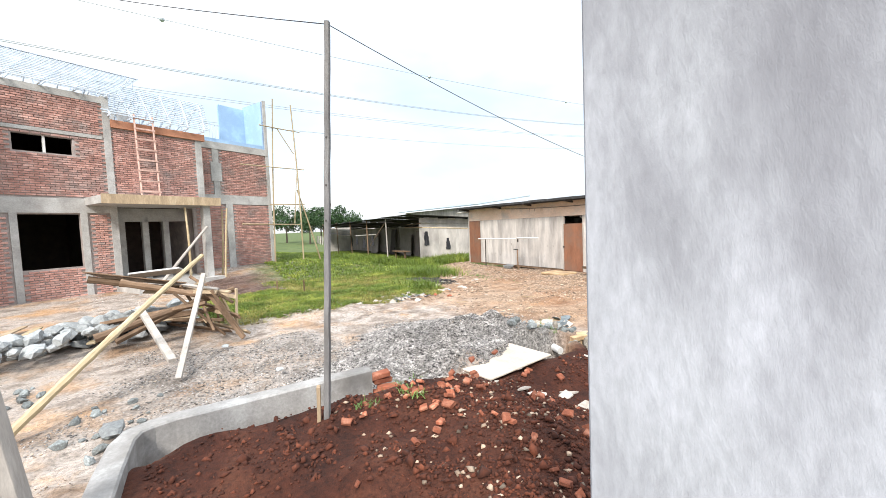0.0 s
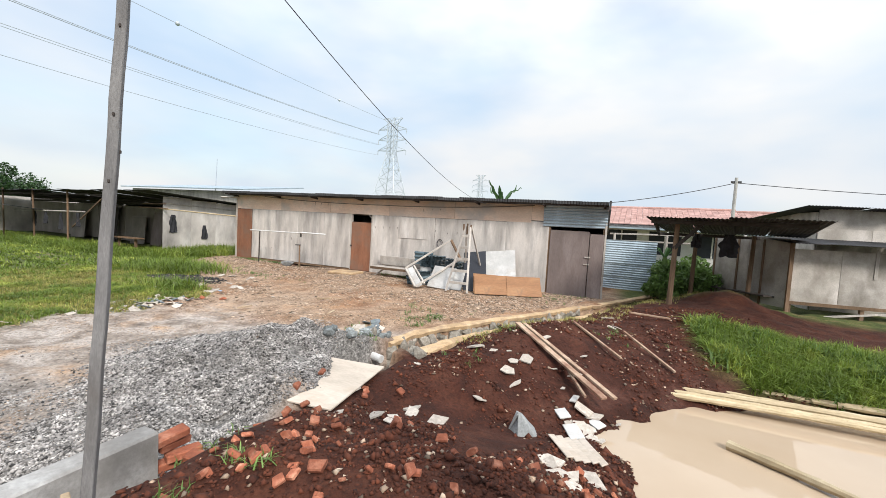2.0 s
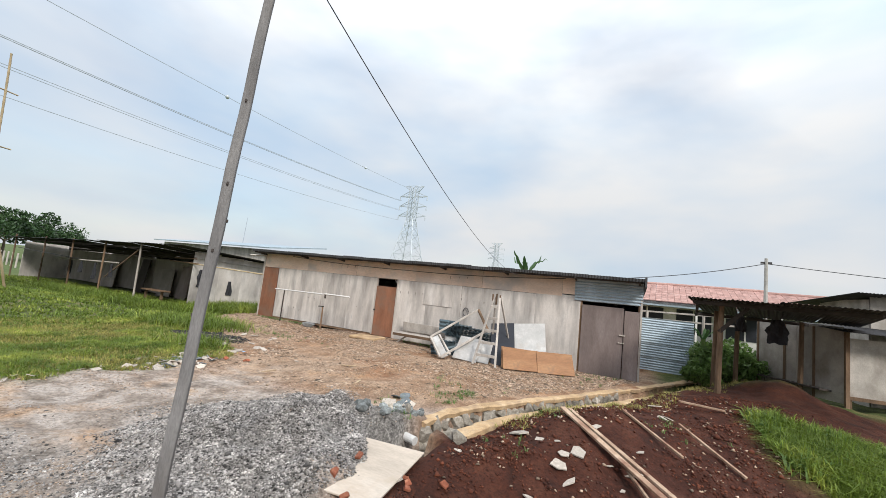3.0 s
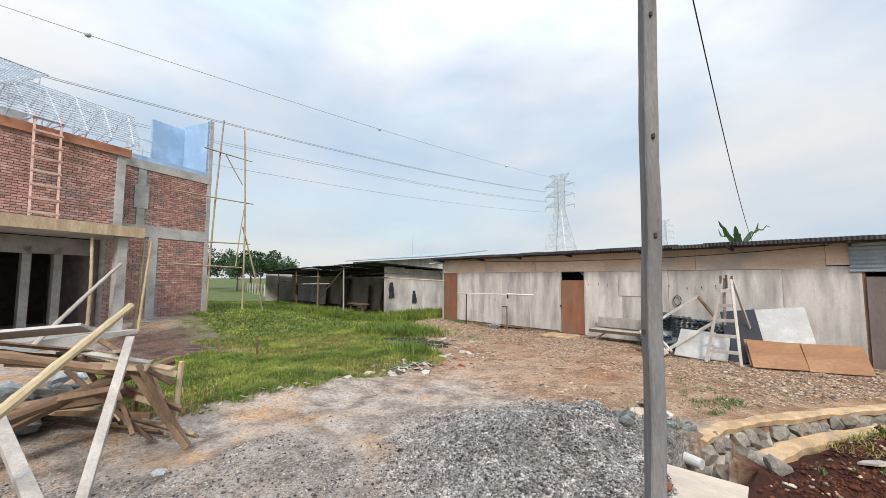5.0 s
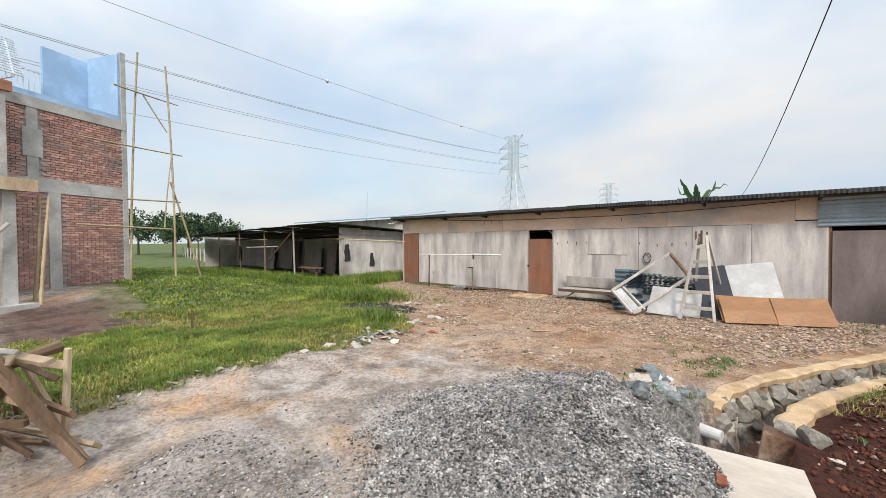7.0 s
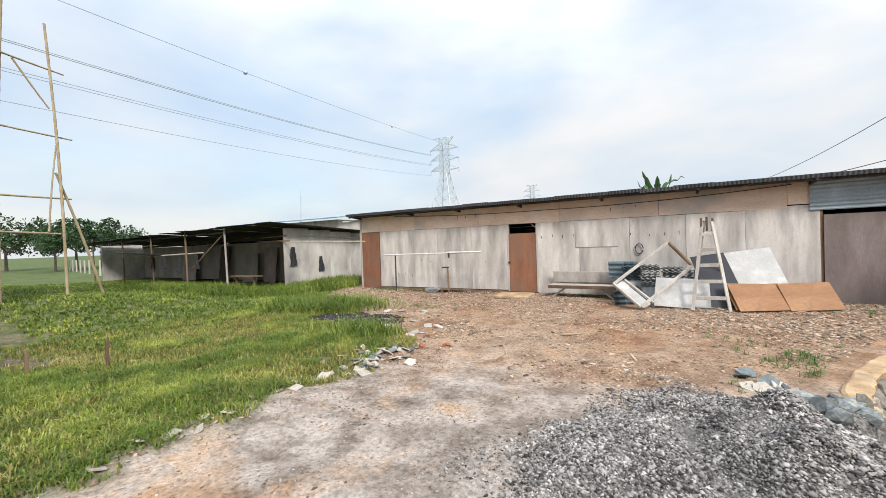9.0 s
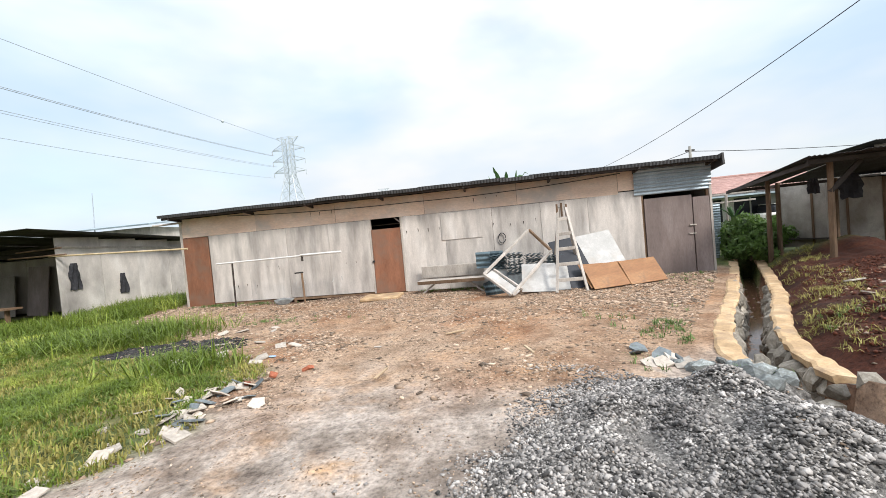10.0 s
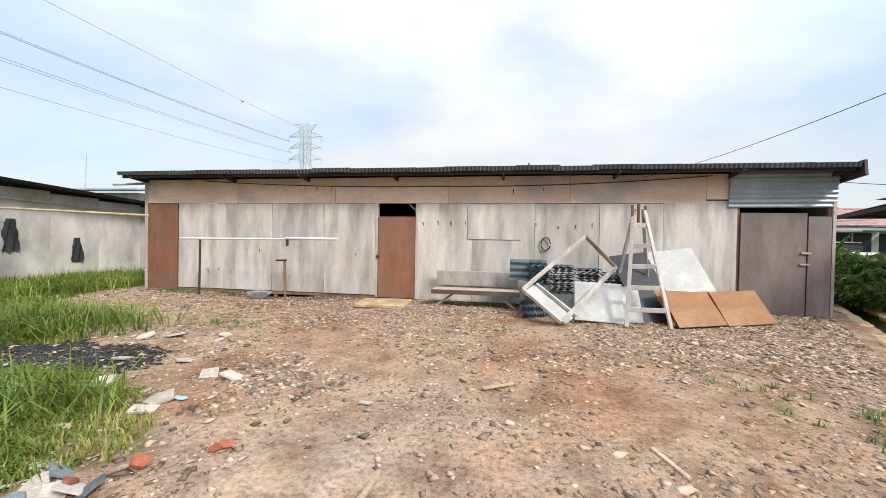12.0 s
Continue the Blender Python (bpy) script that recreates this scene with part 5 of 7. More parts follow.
# props of the porch and the bamboo scaffold at the corner
G_SC = "bamboo scaffold at the house corner"
G_PR = "props under the porch slab"
bamboo("porch_prop", hp(4.7, 1.9, 0.3), hp(4.75, 1.95, 3.0), 0.04, "upright bamboo prop under the porch slab", G_PR)
bamboo("porch_prop", hp(3.5, 2.0, 0.3), hp(3.3, 2.05, 3.0), 0.035, "thin bamboo prop under the porch slab", G_PR)
bamboo("porch_prop", hp(3.35, 1.5, 0.3), hp(3.3, 1.7, 3.0), 0.035, "thin bamboo prop under the porch slab", G_PR)
bamboo("porch_prop", hp(5.9, 2.3, 0.3), hp(4.1, 2.1, 2.3), 0.05, "slanting timber prop before the porch", G_PR, mat="timber_grey")
for a, b, r in ((hp(0.17, 0.35, 0.4), hp(-0.18, 0.4, 8.4), 0.035), (hp(-1.35, 0.5, 0.25), hp(-1.1, 0.5, 8.3), 0.034), (hp(-2.42, 0.6, 0.2), hp(-1.2, 0.5, 4.1), 0.035),
                (hp(0.6, 0.4, 7.02), hp(-1.55, 0.5, 7.04), 0.026), (hp(1.6, 0.35, 5.1), hp(-1.7, 0.5, 5.16), 0.026), (hp(0.3, 0.4, 3.32), hp(-1.6, 0.5, 3.38), 0.026),
                (hp(1.7, 0.35, 2.42), hp(-1.25, 0.5, 2.34), 0.028), (hp(-0.35, 0.4, 7.0), hp(-1.12, 0.5, 5.9), 0.022), (hp(-0.95, 0.5, 2.4), hp(-1.25, 0.5, 4.9), 0.02)):
    bamboo("scaffold_pole", a, b, r, "thin bamboo scaffold pole lashed at the house corner", G_SC)

# bricks: one shared mesh, the nearest bay as pieces, the rest joined
brick_me = bpy.data.meshes.new("brick")
bm = box((0.205, 0.03, 0.052), None, 0.004)
bm.to_mesh(brick_me)
bm.free()
brick_me.materials.append(M["brick"])

# ---- stone drain ----
rocks_wall = [rock_mesh("wall_stone", 100 + i, M["wall_stone"], 0.8) for i in range(10)]


def walk_line(line, step):
    out, left = [], 0.0
    for (x0, y0), (x1, y1) in zip(line, line[1:]):
        n = math.hypot(x1 - x0, y1 - y0)
        while left < n:
            f = left / n
            out.append((x0 + (x1 - x0) * f, y0 + (y1 - y0) * f, math.atan2(y1 - y0, x1 - x0)))
            left += step
        left -= n
    return out


def drain_wall(line, side, top, label):
    """A battered rubble wall facing the water, each stone apart, under a mortar cap."""
    w = holder("drain_wall", Matrix(), label, "stone wall", "stone drain")
    bm = bmesh.new()
    prev = None
    for k, (x, y, a) in enumerate(walk_line(line, 0.11)):
        nx_, ny_ = -math.sin(a) * side, math.cos(a) * side
        wob, up = rnd.uniform(-0.016, 0.016), rnd.uniform(-0.009, 0.009)
        wo2 = rnd.uniform(-0.02, 0.02)
        ring = [bm.verts.new((x + nx_ * o, y + ny_ * o, z)) for o, z in ((wob, top - 0.075 + 2 * up), (-0.012 + wob, top - 0.012 + up), (0.02 + wob, top + 0.004 + up), (0.16 + wo2, top + 0.004 - up), (0.19 + wo2, top - 0.016 - up), (0.20 + wo2, top - 0.14))]
        core = [bm.verts.new((x + nx_ * o, y + ny_ * o, z)) for o, z in ((0.10, -0.75), (0.05, top - 0.08))]
        if prev:
            for i in range(5):
                bm.faces.new((prev[0][i], prev[0][i + 1], ring[i + 1], ring[i]))
            bm.faces.new((prev[1][0], prev[1][1], core[1], core[0]))
        else:
            bm.faces.new(ring)
        prev = (ring, core)
    bmesh.ops.recalc_face_normals(bm, faces=bm.faces)
    part("mortar_cap", bm, M["cap"], w, "ochre mortar cap")
    for k, (x, y, a) in enumerate(walk_line(line, 0.17)):
        nx_, ny_ = -math.sin(a) * side, math.cos(a) * side
        for j in range(4):
            z = top - 0.16 - j * 0.15 + rnd.uniform(-0.02, 0.02)
            o = 0.05 - 0.02 * j + rnd.uniform(-0.02, 0.03)
            s = rnd.uniform(0.19, 0.27)
            m = Matrix.Translation((x + nx_ * o + rnd.uniform(-0.04, 0.04), y + ny_ * o, z)) @ Euler((rnd.uniform(0, 6), rnd.uniform(0, 6), rnd.uniform(0, 6))).to_matrix().to_4x4() @ Matrix.Diagonal((s, s, s * 0.85, 1))
            if k < 33:
                shared("stone", rnd.choice(rocks_wall), m, w)
    return w


drain_wall(DRAIN_L[1:], 1, 0.13, "rubble stone drain wall with an ochre mortar cap")
drain_wall(DRAIN_R[1:], -1, 0.11, "rubble stone drain wall with an ochre mortar cap, red soil behind")
blue_rocks = [rock_mesh("stone", 200 + i, M["stone_blue"], 0.75) for i in range(6)]
for i in range(30):
    f = i / 29
    x, y = -4.78 - 0.22 * math.sin(i * 2.3) + 0.16 * f, 4.25 + 1.05 * f + rnd.uniform(-0.1, 0.1)
    s = rnd.uniform(0.06, 0.15)
    ob = shared("stone", rnd.choice(blue_rocks), Matrix.Translation((x, y, float(height(x, y)) + s * 0.22)) @ Euler((rnd.uniform(-0.4, 0.4), rnd.uniform(-0.4, 0.4), rnd.uniform(0, 6))).to_matrix().to_4x4() @ Matrix.Diagonal((s, s, s, 1)))
    tagged(ob, "blue-grey split stone at the mouth of the drain", "stone", "stones at the drain mouth")
for i, (x, y) in enumerate(((-3.75, 4.75), (-3.95, 4.5), (-4.35, 4.45), (-4.6, 4.55), (-3.6, 4.55), (-4.15, 4.7), (-3.85, 4.25), (-4.45, 4.8))):
    s = rnd.uniform(0.1, 0.17)
    ob = shared("stone", rnd.choice(rocks_wall), Matrix.Translation((x, y, float(height(x, y)) + 0.03 + 0.05 * (i % 3))) @ Euler((rnd.uniform(0, 6), rnd.uniform(0, 6), 0)).to_matrix().to_4x4() @ Matrix.Diagonal((s, s, s, 1)))
    tagged(ob, "loose pale stone fallen into the drain mouth", "stone", "stones at the drain mouth")
tagged(part("drain_pipe", rod((-4.62, 4.72, 0.02), (-4.2, 4.62, 0.0), 0.055, seg=14), M["white_board"]), "short white plastic pipe across the drain mouth", "pipe")

# ---- split stones by the timber heap ----
grey_rocks = [rock_mesh("stone", 300 + i, M["stone"], 0.6) for i in range(8)]
for i in range(170):
    f = rnd.random()
    x, y = -8.6 - 1.9 * f + rnd.uniform(-0.6, 0.6), -2.6 + 2.4 * f + rnd.gauss(0, 0.38)
    up = max(0, 0.32 - 0.5 * abs(rnd.gauss(0, 0.3)))
    s = rnd.uniform(0.13, 0.3)
    ob = shared("stone", rnd.choice(grey_rocks), Matrix.Translation((x, y, 0.13 + up + s * 0.12)) @ Euler((rnd.uniform(-0.5, 0.5), rnd.uniform(-0.5, 0.5), rnd.uniform(0, 6))).to_matrix().to_4x4() @ Matrix.Diagonal((s, s, s, 1)))
    tagged(ob, "grey split foundation stone in a heap", "stone", "heap of split stones")
for i in range(40):
    x, y = -6.9 + rnd.gauss(0, 0.5), -1.9 + rnd.gauss(0, 0.25)
    if i > 18:
        x, y = -5.3 + rnd.gauss(0, 0.55), -0.75 + rnd.gauss(0, 0.3)
    s = rnd.uniform(0.035, 0.11)
    ob = shared("stone", rnd.choice(blue_rocks), Matrix.Translation((x, y, float(height(x, y)) + s * 0.2)) @ Euler((rnd.uniform(-0.5, 0.5), rnd.uniform(-0.5, 0.5), rnd.uniform(0, 6))).to_matrix().to_4x4() @ Matrix.Diagonal((s, s, s, 1)))
    tagged(ob, "dark broken stone lying on the wet gravel road", "stone", "stones on the road edge")
for x, y, s in ((-4.95, -0.68, 0.2), (-7.3, 0.4, 0.1), (-5.6, 0.9, 0.1)):
    ob = shared("concrete_lump", rnd.choice(grey_rocks), Matrix.Translation((x, y, 0.2)) @ Matrix.Diagonal((s, s, s * 0.7, 1)))
    tagged(ob, "pale lump of broken concrete on the road", "rubble", "concrete lumps")

# ---- heap of scaffold timber ----
G_T = "heap of scaffold timber"


def timber(a, b, w, d, mat, label, roll=0.0):
    return tagged(part("timber_beam", beam(a, b, w, d, roll), M[mat]), label, "timber", G_T)


bamboo("bamboo_pole", (-5.4, -1.5, 0.17), (-8.05, 0.2, 1.62), 0.04, "pale split bamboo pole leaning over the timber heap", G_T, roll=2)
timber((-6.25, -0.2, 0.14), (-7.9, 0.2, 1.32), 0.07, 0.05, "timber_grey", "grey timber leg propping the heap")
timber((-6.4, -0.25, 0.35), (-8.1, -0.7, 0.85), 0.09, 0.06, "timber_grey", "grey stub timber tied to the prop")
for i, (a, b, w, d, mt) in enumerate((
        ((-8.1, 0.95, 0.13), (-7.9, 0.0, 1.15), 0.07, 0.05, "timber_brown"), ((-8.3, 1.35, 0.12), (-8.0, 1.0, 1.0), 0.06, 0.05, "timber"),
        ((-9.4, -0.6, 1.08), (-7.6, 0.9, 1.12), 0.12, 0.03, "timber"), ((-9.0, -0.2, 1.2), (-7.9, 1.4, 0.92), 0.10, 0.03, "timber"),
        ((-9.8, -0.9, 0.4), (-7.7, 1.0, 0.5), 0.07, 0.06, "timber_brown"), ((-8.0, -0.9, 0.35), (-8.3, 0.9, 1.05), 0.09, 0.09, "timber_brown"),
        ((-9.6, -0.5, 0.3), (-7.9, 1.2, 0.18), 0.14, 0.03, "timber_brown"), ((-9.7, 0.0, 0.25), (-7.9, 1.5, 0.16), 0.12, 0.03, "timber"),
        ((-8.8, 0.6, 0.15), (-8.2, 0.1, 1.25), 0.06, 0.05, "timber_brown"), ((-8.6, 0.3, 1.1), (-7.7, 0.75, 0.3), 0.06, 0.05, "timber_brown"),
        ((-9.9, -1.4, 0.25), (-8.3, 0.6, 0.6), 0.08, 0.05, "timber_brown"), ((-9.2, 0.5, 0.55), (-7.6, 1.15, 0.62), 0.1, 0.03, "timber"),
        ((-10.1, -0.6, 0.55), (-8.4, 0.6, 0.62), 0.1, 0.04, "timber_grey"), ((-9.5, 0.4, 0.42), (-7.9, 0.55, 0.48), 0.12, 0.03, "timber"),
        ((-8.9, -1.2, 0.55), (-7.7, 0.6, 0.9), 0.08, 0.08, "timber_brown"), ((-9.3, 0.9, 0.14), (-8.2, 0.85, 1.1), 0.05, 0.05, "timber_brown"))):
    a, b = (a[0] - 0.3, a[1] - 0.15, 0.13 + (a[2] - 0.13) * 0.84), (b[0] - 0.55, b[1] - 0.25, 0.13 + (b[2] - 0.13) * 0.84)
    a, b = (a[0], min(a[1], a[1] * 0.6), a[2]), (b[0], min(b[1], b[1] * 0.6), b[2])
    timber(a, b, w * 0.72, d * 0.8, mt, "weathered scaffold timber lying in a tangled heap", i * 0.4)
for k, (a, b, r) in enumerate((((-8.95, -1.42, 1.30), (-8.95, 0.3, 0.86), 0.05), ((-8.72, -0.98, 1.22), (-8.6, 0.35, 0.82), 0.055), ((-9.9, -1.6, 0.35), (-8.9, 0.4, 0.55), 0.05), ((-8.3, -1.3, 0.42), (-8.8, 0.7, 0.9), 0.06))):
    bamboo("bamboo_pole", a, b, r, "thick brown bamboo under the plywood sheet", G_T, mat="timber_brown")
for i, (a, b, w, mt) in enumerate((((-8.95, 0.1, 1.0), (-7.75, 0.35, 1.18), 0.06, "timber"), ((-8.8, 0.25, 0.95), (-7.5, 1.0, 0.98), 0.07, "timber"), ((-8.7, -0.3, 1.12), (-7.9, 0.75, 1.0), 0.05, "timber_grey"),
                                   ((-8.5, 0.0, 1.22), (-8.0, 1.15, 0.72), 0.05, "timber_brown"), ((-8.25, 0.3, 1.08), (-7.55, 1.3, 0.14), 0.06, "timber_brown"), ((-7.9, 0.55, 1.0), (-7.62, 1.35, 0.14), 0.05, "timber_brown"),
                                   ((-8.0, 1.2, 0.13), (-7.9, 1.25, 0.98), 0.045, "timber"), ((-9.0, 0.35, 0.62), (-7.7, 1.25, 0.5), 0.09, "timber_brown"), ((-8.9, 0.2, 0.32), (-7.7, 1.5, 0.2), 0.1, "timber"),
                                   ((-9.3, -0.9, 1.26), (-8.75, -0.1, 1.34), 0.22, "white_board"), ((-9.6, -1.2, 0.3), (-8.6, 0.1, 0.45), 0.06, "timber"), ((-9.9, -0.9, 0.24), (-8.9, 0.6, 0.3), 0.07, "timber_brown"))):
    a, b = (a[0] - 0.3, min(a[1], a[1] * 0.55), a[2]), (b[0] - 0.3, min(b[1], b[1] * 0.55), b[2])
    timber(a, b, w, 0.035, mt, "short rough scaffold timber jammed in the heap", 0.3 * i)
sheet = tagged(part("plywood_sheet", box((1.25, 1.45, 0.02), pose(-9.42, -0.72, 1.17, -13, -10, -4), 0.003), M["timber_brown"]), "sagging dark plywood sheet on the bamboo poles", "plywood", G_T)
for i in range(7):
    x, y = -11.2 + rnd.uniform(-0.6, 0.6), -3.3 + 0.35 * i
    tagged(part("timber_beam", beam((x, y, 0.2 + 0.02 * i), (x + 2.0, y + rnd.uniform(-0.3, 0.5), 0.22), 0.12, 0.03), M["timber" if i % 2 else "bamboo"]), "long board lying on the ground before the house", "timber", "boards before the house")
for x, y in ((-13.0, 2.2), (-12.6, 2.9)):
    tagged(part("wooden_stake", beam((x, y, 0.1), (x + 0.02, y, 0.5), 0.035, 0.035), M["timber_brown"]), "short wooden stake in red soil", "stake", "stakes in the grass")

# ---- materials stacked against the long shed ----
bench = holder("bench", Matrix(), "low plank bench with a grey backboard against the shed", "bench")
part("seat", span_box(-8.5, -6.85, 10.85, 11.3, 0.42, 0.46, 0.004), M["timber_grey"], bench)
part("backboard", box((1.62, 0.03, 0.30), pose(-7.68, 11.42, 0.63, 8, 0, 0), 0.003), M["timber_grey"], bench)
for x, lean in ((-8.25, -0.45), (-7.1, 0.4)):
    part("leg", beam((x + lean * 0.5 * -1, 11.0, 0.42), (x + lean * 0.5, 11.0, 0.1), 0.06, 0.04), M["timber_grey"], bench)
part("seat_edge", span_box(-8.5, -6.85, 10.82, 10.85, 0.38, 0.46, 0.003), M["timber_brown"], bench)

tile_bm = corrugated(0.40, 0.36, 0.12, 0.012, 0.008)
tile_me = bpy.data.meshes.new("roof_tile")
tile_bm.to_mesh(tile_me)
tile_bm.free()
tile_me.materials.append(M["zinc_dark"])
for c, (x, y, z0, n, yaw) in enumerate(((-6.55, 10.8, 0.18, 9, 8), (-6.1, 10.95, 0.5, 14, 3), (-5.65, 10.95, 0.45, 14, -4), (-5.2, 10.9, 0.35, 15, 6), (-6.5, 11.05, 0.62, 10, 2))):
    st = holder("tile_stack", pose(x, y, 0.0, 0, 0, yaw), "stack of dark green-grey wavy roof tiles against the shed", "roof tiles", "tile stacks")
    for k in range(n):
        ob = shared("tile", tile_me, pose(rnd.uniform(-0.02, 0.02), -0.18 + rnd.uniform(-0.02, 0.02), z0 + k * 0.036, rnd.uniform(-4, 2), rnd.uniform(-2, 2), rnd.uniform(-3, 3)), st)
    part("pallet", span_box(-0.2, 0.2, -0.15, 0.2, 0.08, z0 - 0.01), M["shard_grey"] if c % 2 else M["white_board"], st)
for k in range(9):
    ob = tagged(shared("roof_tile", tile_me, pose(-6.83 + 0.045 * k, 10.3 + 0.02 * k, 0.18, 62, 78, 20)), "dark wavy roof tile standing on edge", "roof tile", "tiles on edge")
for k in range(8):
    ob = tagged(shared("roof_tile", tile_me, pose(-6.68 + 0.045 * k, 11.1, 0.85, 4, 84, 88)), "dark wavy roof tile standing on the stack", "roof tile", "tiles on edge")
for k in range(6):
    ob = tagged(shared("roof_tile", tile_me, pose(-4.75 + 0.02 * k, 10.95, 0.45 + 0.06 * k, 40, 10, 12)), "dark wavy roof tile leaning on the shed", "roof tile", "tiles on edge")


def leaning_board(name, x0, x1, y_foot, y_top, z0, z1, mat, label, yaw=0.0, thick=0.014, tilt=0.0, cat="board"):
    h = math.hypot(z1 - z0, y_top - y_foot)
    ob = part(name, box((x1 - x0, thick, h), None, 0.003), M[mat])
    ob.matrix_basis = Matrix.Translation(((x0 + x1) / 2, (y_foot + y_top) / 2, (z0 + z1) / 2)) @ Matrix.Rotation(radians(yaw), 4, "Z") @ Matrix.Rotation(-math.atan2(y_top - y_foot, z1 - z0), 4, "X") @ Matrix.Rotation(radians(tilt), 4, "Y")
    return tagged(ob, label, cat, "boards leaning on the shed")


leaning_board("white_board", -6.0, -5.28, 9.95, 10.35, 0.16, 0.73, "white_board", "grey-white board leaning on the tile stack", -4, tilt=2)
leaning_board("white_board", -5.32, -5.0, 10.0, 10.35, 0.16, 0.68, "white_board", "narrow white board beside the stepladder")
leaning_board("white_board", -4.72, -3.72, 10.55, 11.2, 0.42, 1.27, "white_board", "large pale fibre board leaning on the shed", 4, tilt=-9)
leaning_board("black_board", -5.15, -4.5, 10.2, 11.05, 0.15, 1.2, "black_film", "black film-faced plywood leaning on the shed", 6, tilt=-10)
leaning_board("orange_board", -4.665, -3.735, 10.03, 10.42, 0.15, 0.62, "orange_ply", "orange-brown varnished plywood sheet leaning low", 22, tilt=-1)
leaning_board("orange_board", -3.84, -2.91, 10.35, 10.72, 0.15, 0.63, "orange_ply", "orange-brown varnished plywood sheet leaning low", 22, tilt=-1)
leaning_board("orange_board", -4.72, -4.0, 10.05, 10.5, 0.15, 0.62, "orange_ply", "orange-brown plywood sheet behind another", 26, tilt=3)

wf = holder("window_frame", Matrix(), "whitewashed wooden window frame propped on one corner", "window frame")
FL, FT, FR, FB = (-6.82, 10.15, 0.60), (-5.72, 10.9, 1.5), (-5.28, 10.6, 0.98), (-6.25, 9.7, 0.17)
for a, b, mt in ((FL, FT, "timber_grey"), (FB, FR, "timber_grey"), (FL, FB, "timber_grey"), (FT, FR, "timber_brown")):
    part("frame_bar", beam(a, b, 0.07, 0.05), M[mt], wf)
part("panel", beam((-6.70, 10.2, 0.62), (-6.13, 9.76, 0.19), 0.16, 0.03, 0.6), M["white_board"], wf)
part("slat", beam((-6.60, 10.25, 0.68), (-6.02, 9.82, 0.26), 0.05, 0.05), M["timber_grey"], wf)

lad = holder("stepladder", Matrix(), "grey wooden stepladder standing before stacked boards", "ladder")
LT = Vector((-4.98, 10.35, 1.92))
for f0, f1 in (((-5.33, 9.72, 0.15), (-5.10, 10.33, 1.90)), ((-4.72, 9.72, 0.15), (-4.93, 10.33, 1.92)), ((-5.2, 10.85, 0.6), (-5.06, 10.38, 1.95)), ((-4.68, 10.85, 0.6), (-4.93, 10.4, 1.95))):
    part("stile", beam(f0, f1, 0.055, 0.035), M["timber_grey"], lad)
for k in range(5):
    f = 0.14 + 0.18 * k
    a = Vector((-5.33, 9.72, 0.15)).lerp(Vector((-5.10, 10.33, 1.90)), f)
    b = Vector((-4.72, 9.72, 0.15)).lerp(Vector((-4.93, 10.33, 1.92)), f)
    part("step", beam(a, b, 0.03, 0.07), M["timber_grey"], lad)
for p in ((-5.12, 10.3, 2.0), (-5.02, 10.33, 2.02), (-4.92, 10.33, 1.99)):
    part("tip", beam((p[0], p[1], 1.72), p, 0.04, 0.03), M["timber_brown"], lad)
tagged(part("concrete_pad", box((0.95, 0.75, 0.08), pose(-9.4, 10.75, 0.165, 0, 0, 4), 0.02), M["cap"]), "rough ochre cement doorstep before the shed door", "doorstep")
tagged(curve_part("wire_loop", [(-6.35 + 0.09 * math.cos(a * 0.6), SHED_Y - 0.05, 1.35 + 0.13 * math.sin(a * 0.6)) for a in range(11)], 0.012, M["cable"]), "small loop of wire hung on the shed", "wire")
ob = shared("stone", grey_rocks[2], Matrix.Translation((-12.2, 11.0, 0.2)) @ Matrix.Diagonal((0.4, 0.35, 0.3, 1)))
tagged(ob, "pale stone against the shed foot", "stone", "stones on the road edge")

# ---- on the red soil ----
slab = tagged(part("plywood_sheet", box((0.74, 1.14, 0.018), pose(-3.98, 3.22, 0.245, 0, 0.5, 7), 0.003), M["slab"]), "pale dusty plywood sheet lying over the drain mouth", "plywood")
G_P = "planks on the red bank"
for a, b, w in (((-2.56, 5.8, 0.44), (-1.3, 4.65, 0.0), 0.085), ((-2.47, 5.87, 0.44), (-1.18, 4.75, 0.0), 0.06), ((-1.8, 6.5, 0.36), (-1.1, 5.85, 0.08), 0.035), ((-1.05, 6.75, 0.32), (-0.4, 6.1, 0.0), 0.035),
                ((-1.8, 5.2, 0.18), (-1.5, 4.6, 0.05), 0.03), ((-0.9, 8.1, 0.42), (-0.2, 8.3, 0.36), 0.06)):
    lift = max(float(height(a[0] + (b[0] - a[0]) * f, a[1] + (b[1] - a[1]) * f)) - (a[2] + (b[2] - a[2]) * f) for f in (0, 0.25, 0.5, 0.75, 1)) + 0.035
    a, b = (a[0], a[1], a[2] + lift), (b[0], b[1], b[2] + lift)
    tagged(part("plank", beam(a, b, w, 0.03), M["plank_muddy"]), "muddy raw plank sliding down the red bank", "plank", G_P)
G_B = "bamboo laid along the pond"
for i in range(12):
    f = i / 11
    x0, y0 = -1.0 + 1.3 * f + rnd.uniform(-0.2, 0.5), 5.75 + 0.95 * f
    x1, y1 = 4.0 + 1.6 * f + rnd.uniform(-0.5, 0.8), 5.75 + 1.3 * f + rnd.uniform(-0.15, 0.15)
    bamboo("bamboo_pole", (x0, y0, -0.13 + 0.02 * (i % 3)), (x1, y1, -0.10 + 0.03 * (i % 2)), rnd.uniform(0.022, 0.038), "long dry bamboo pole lying in the muddy pond", G_B, roll=rnd.uniform(0, 6))
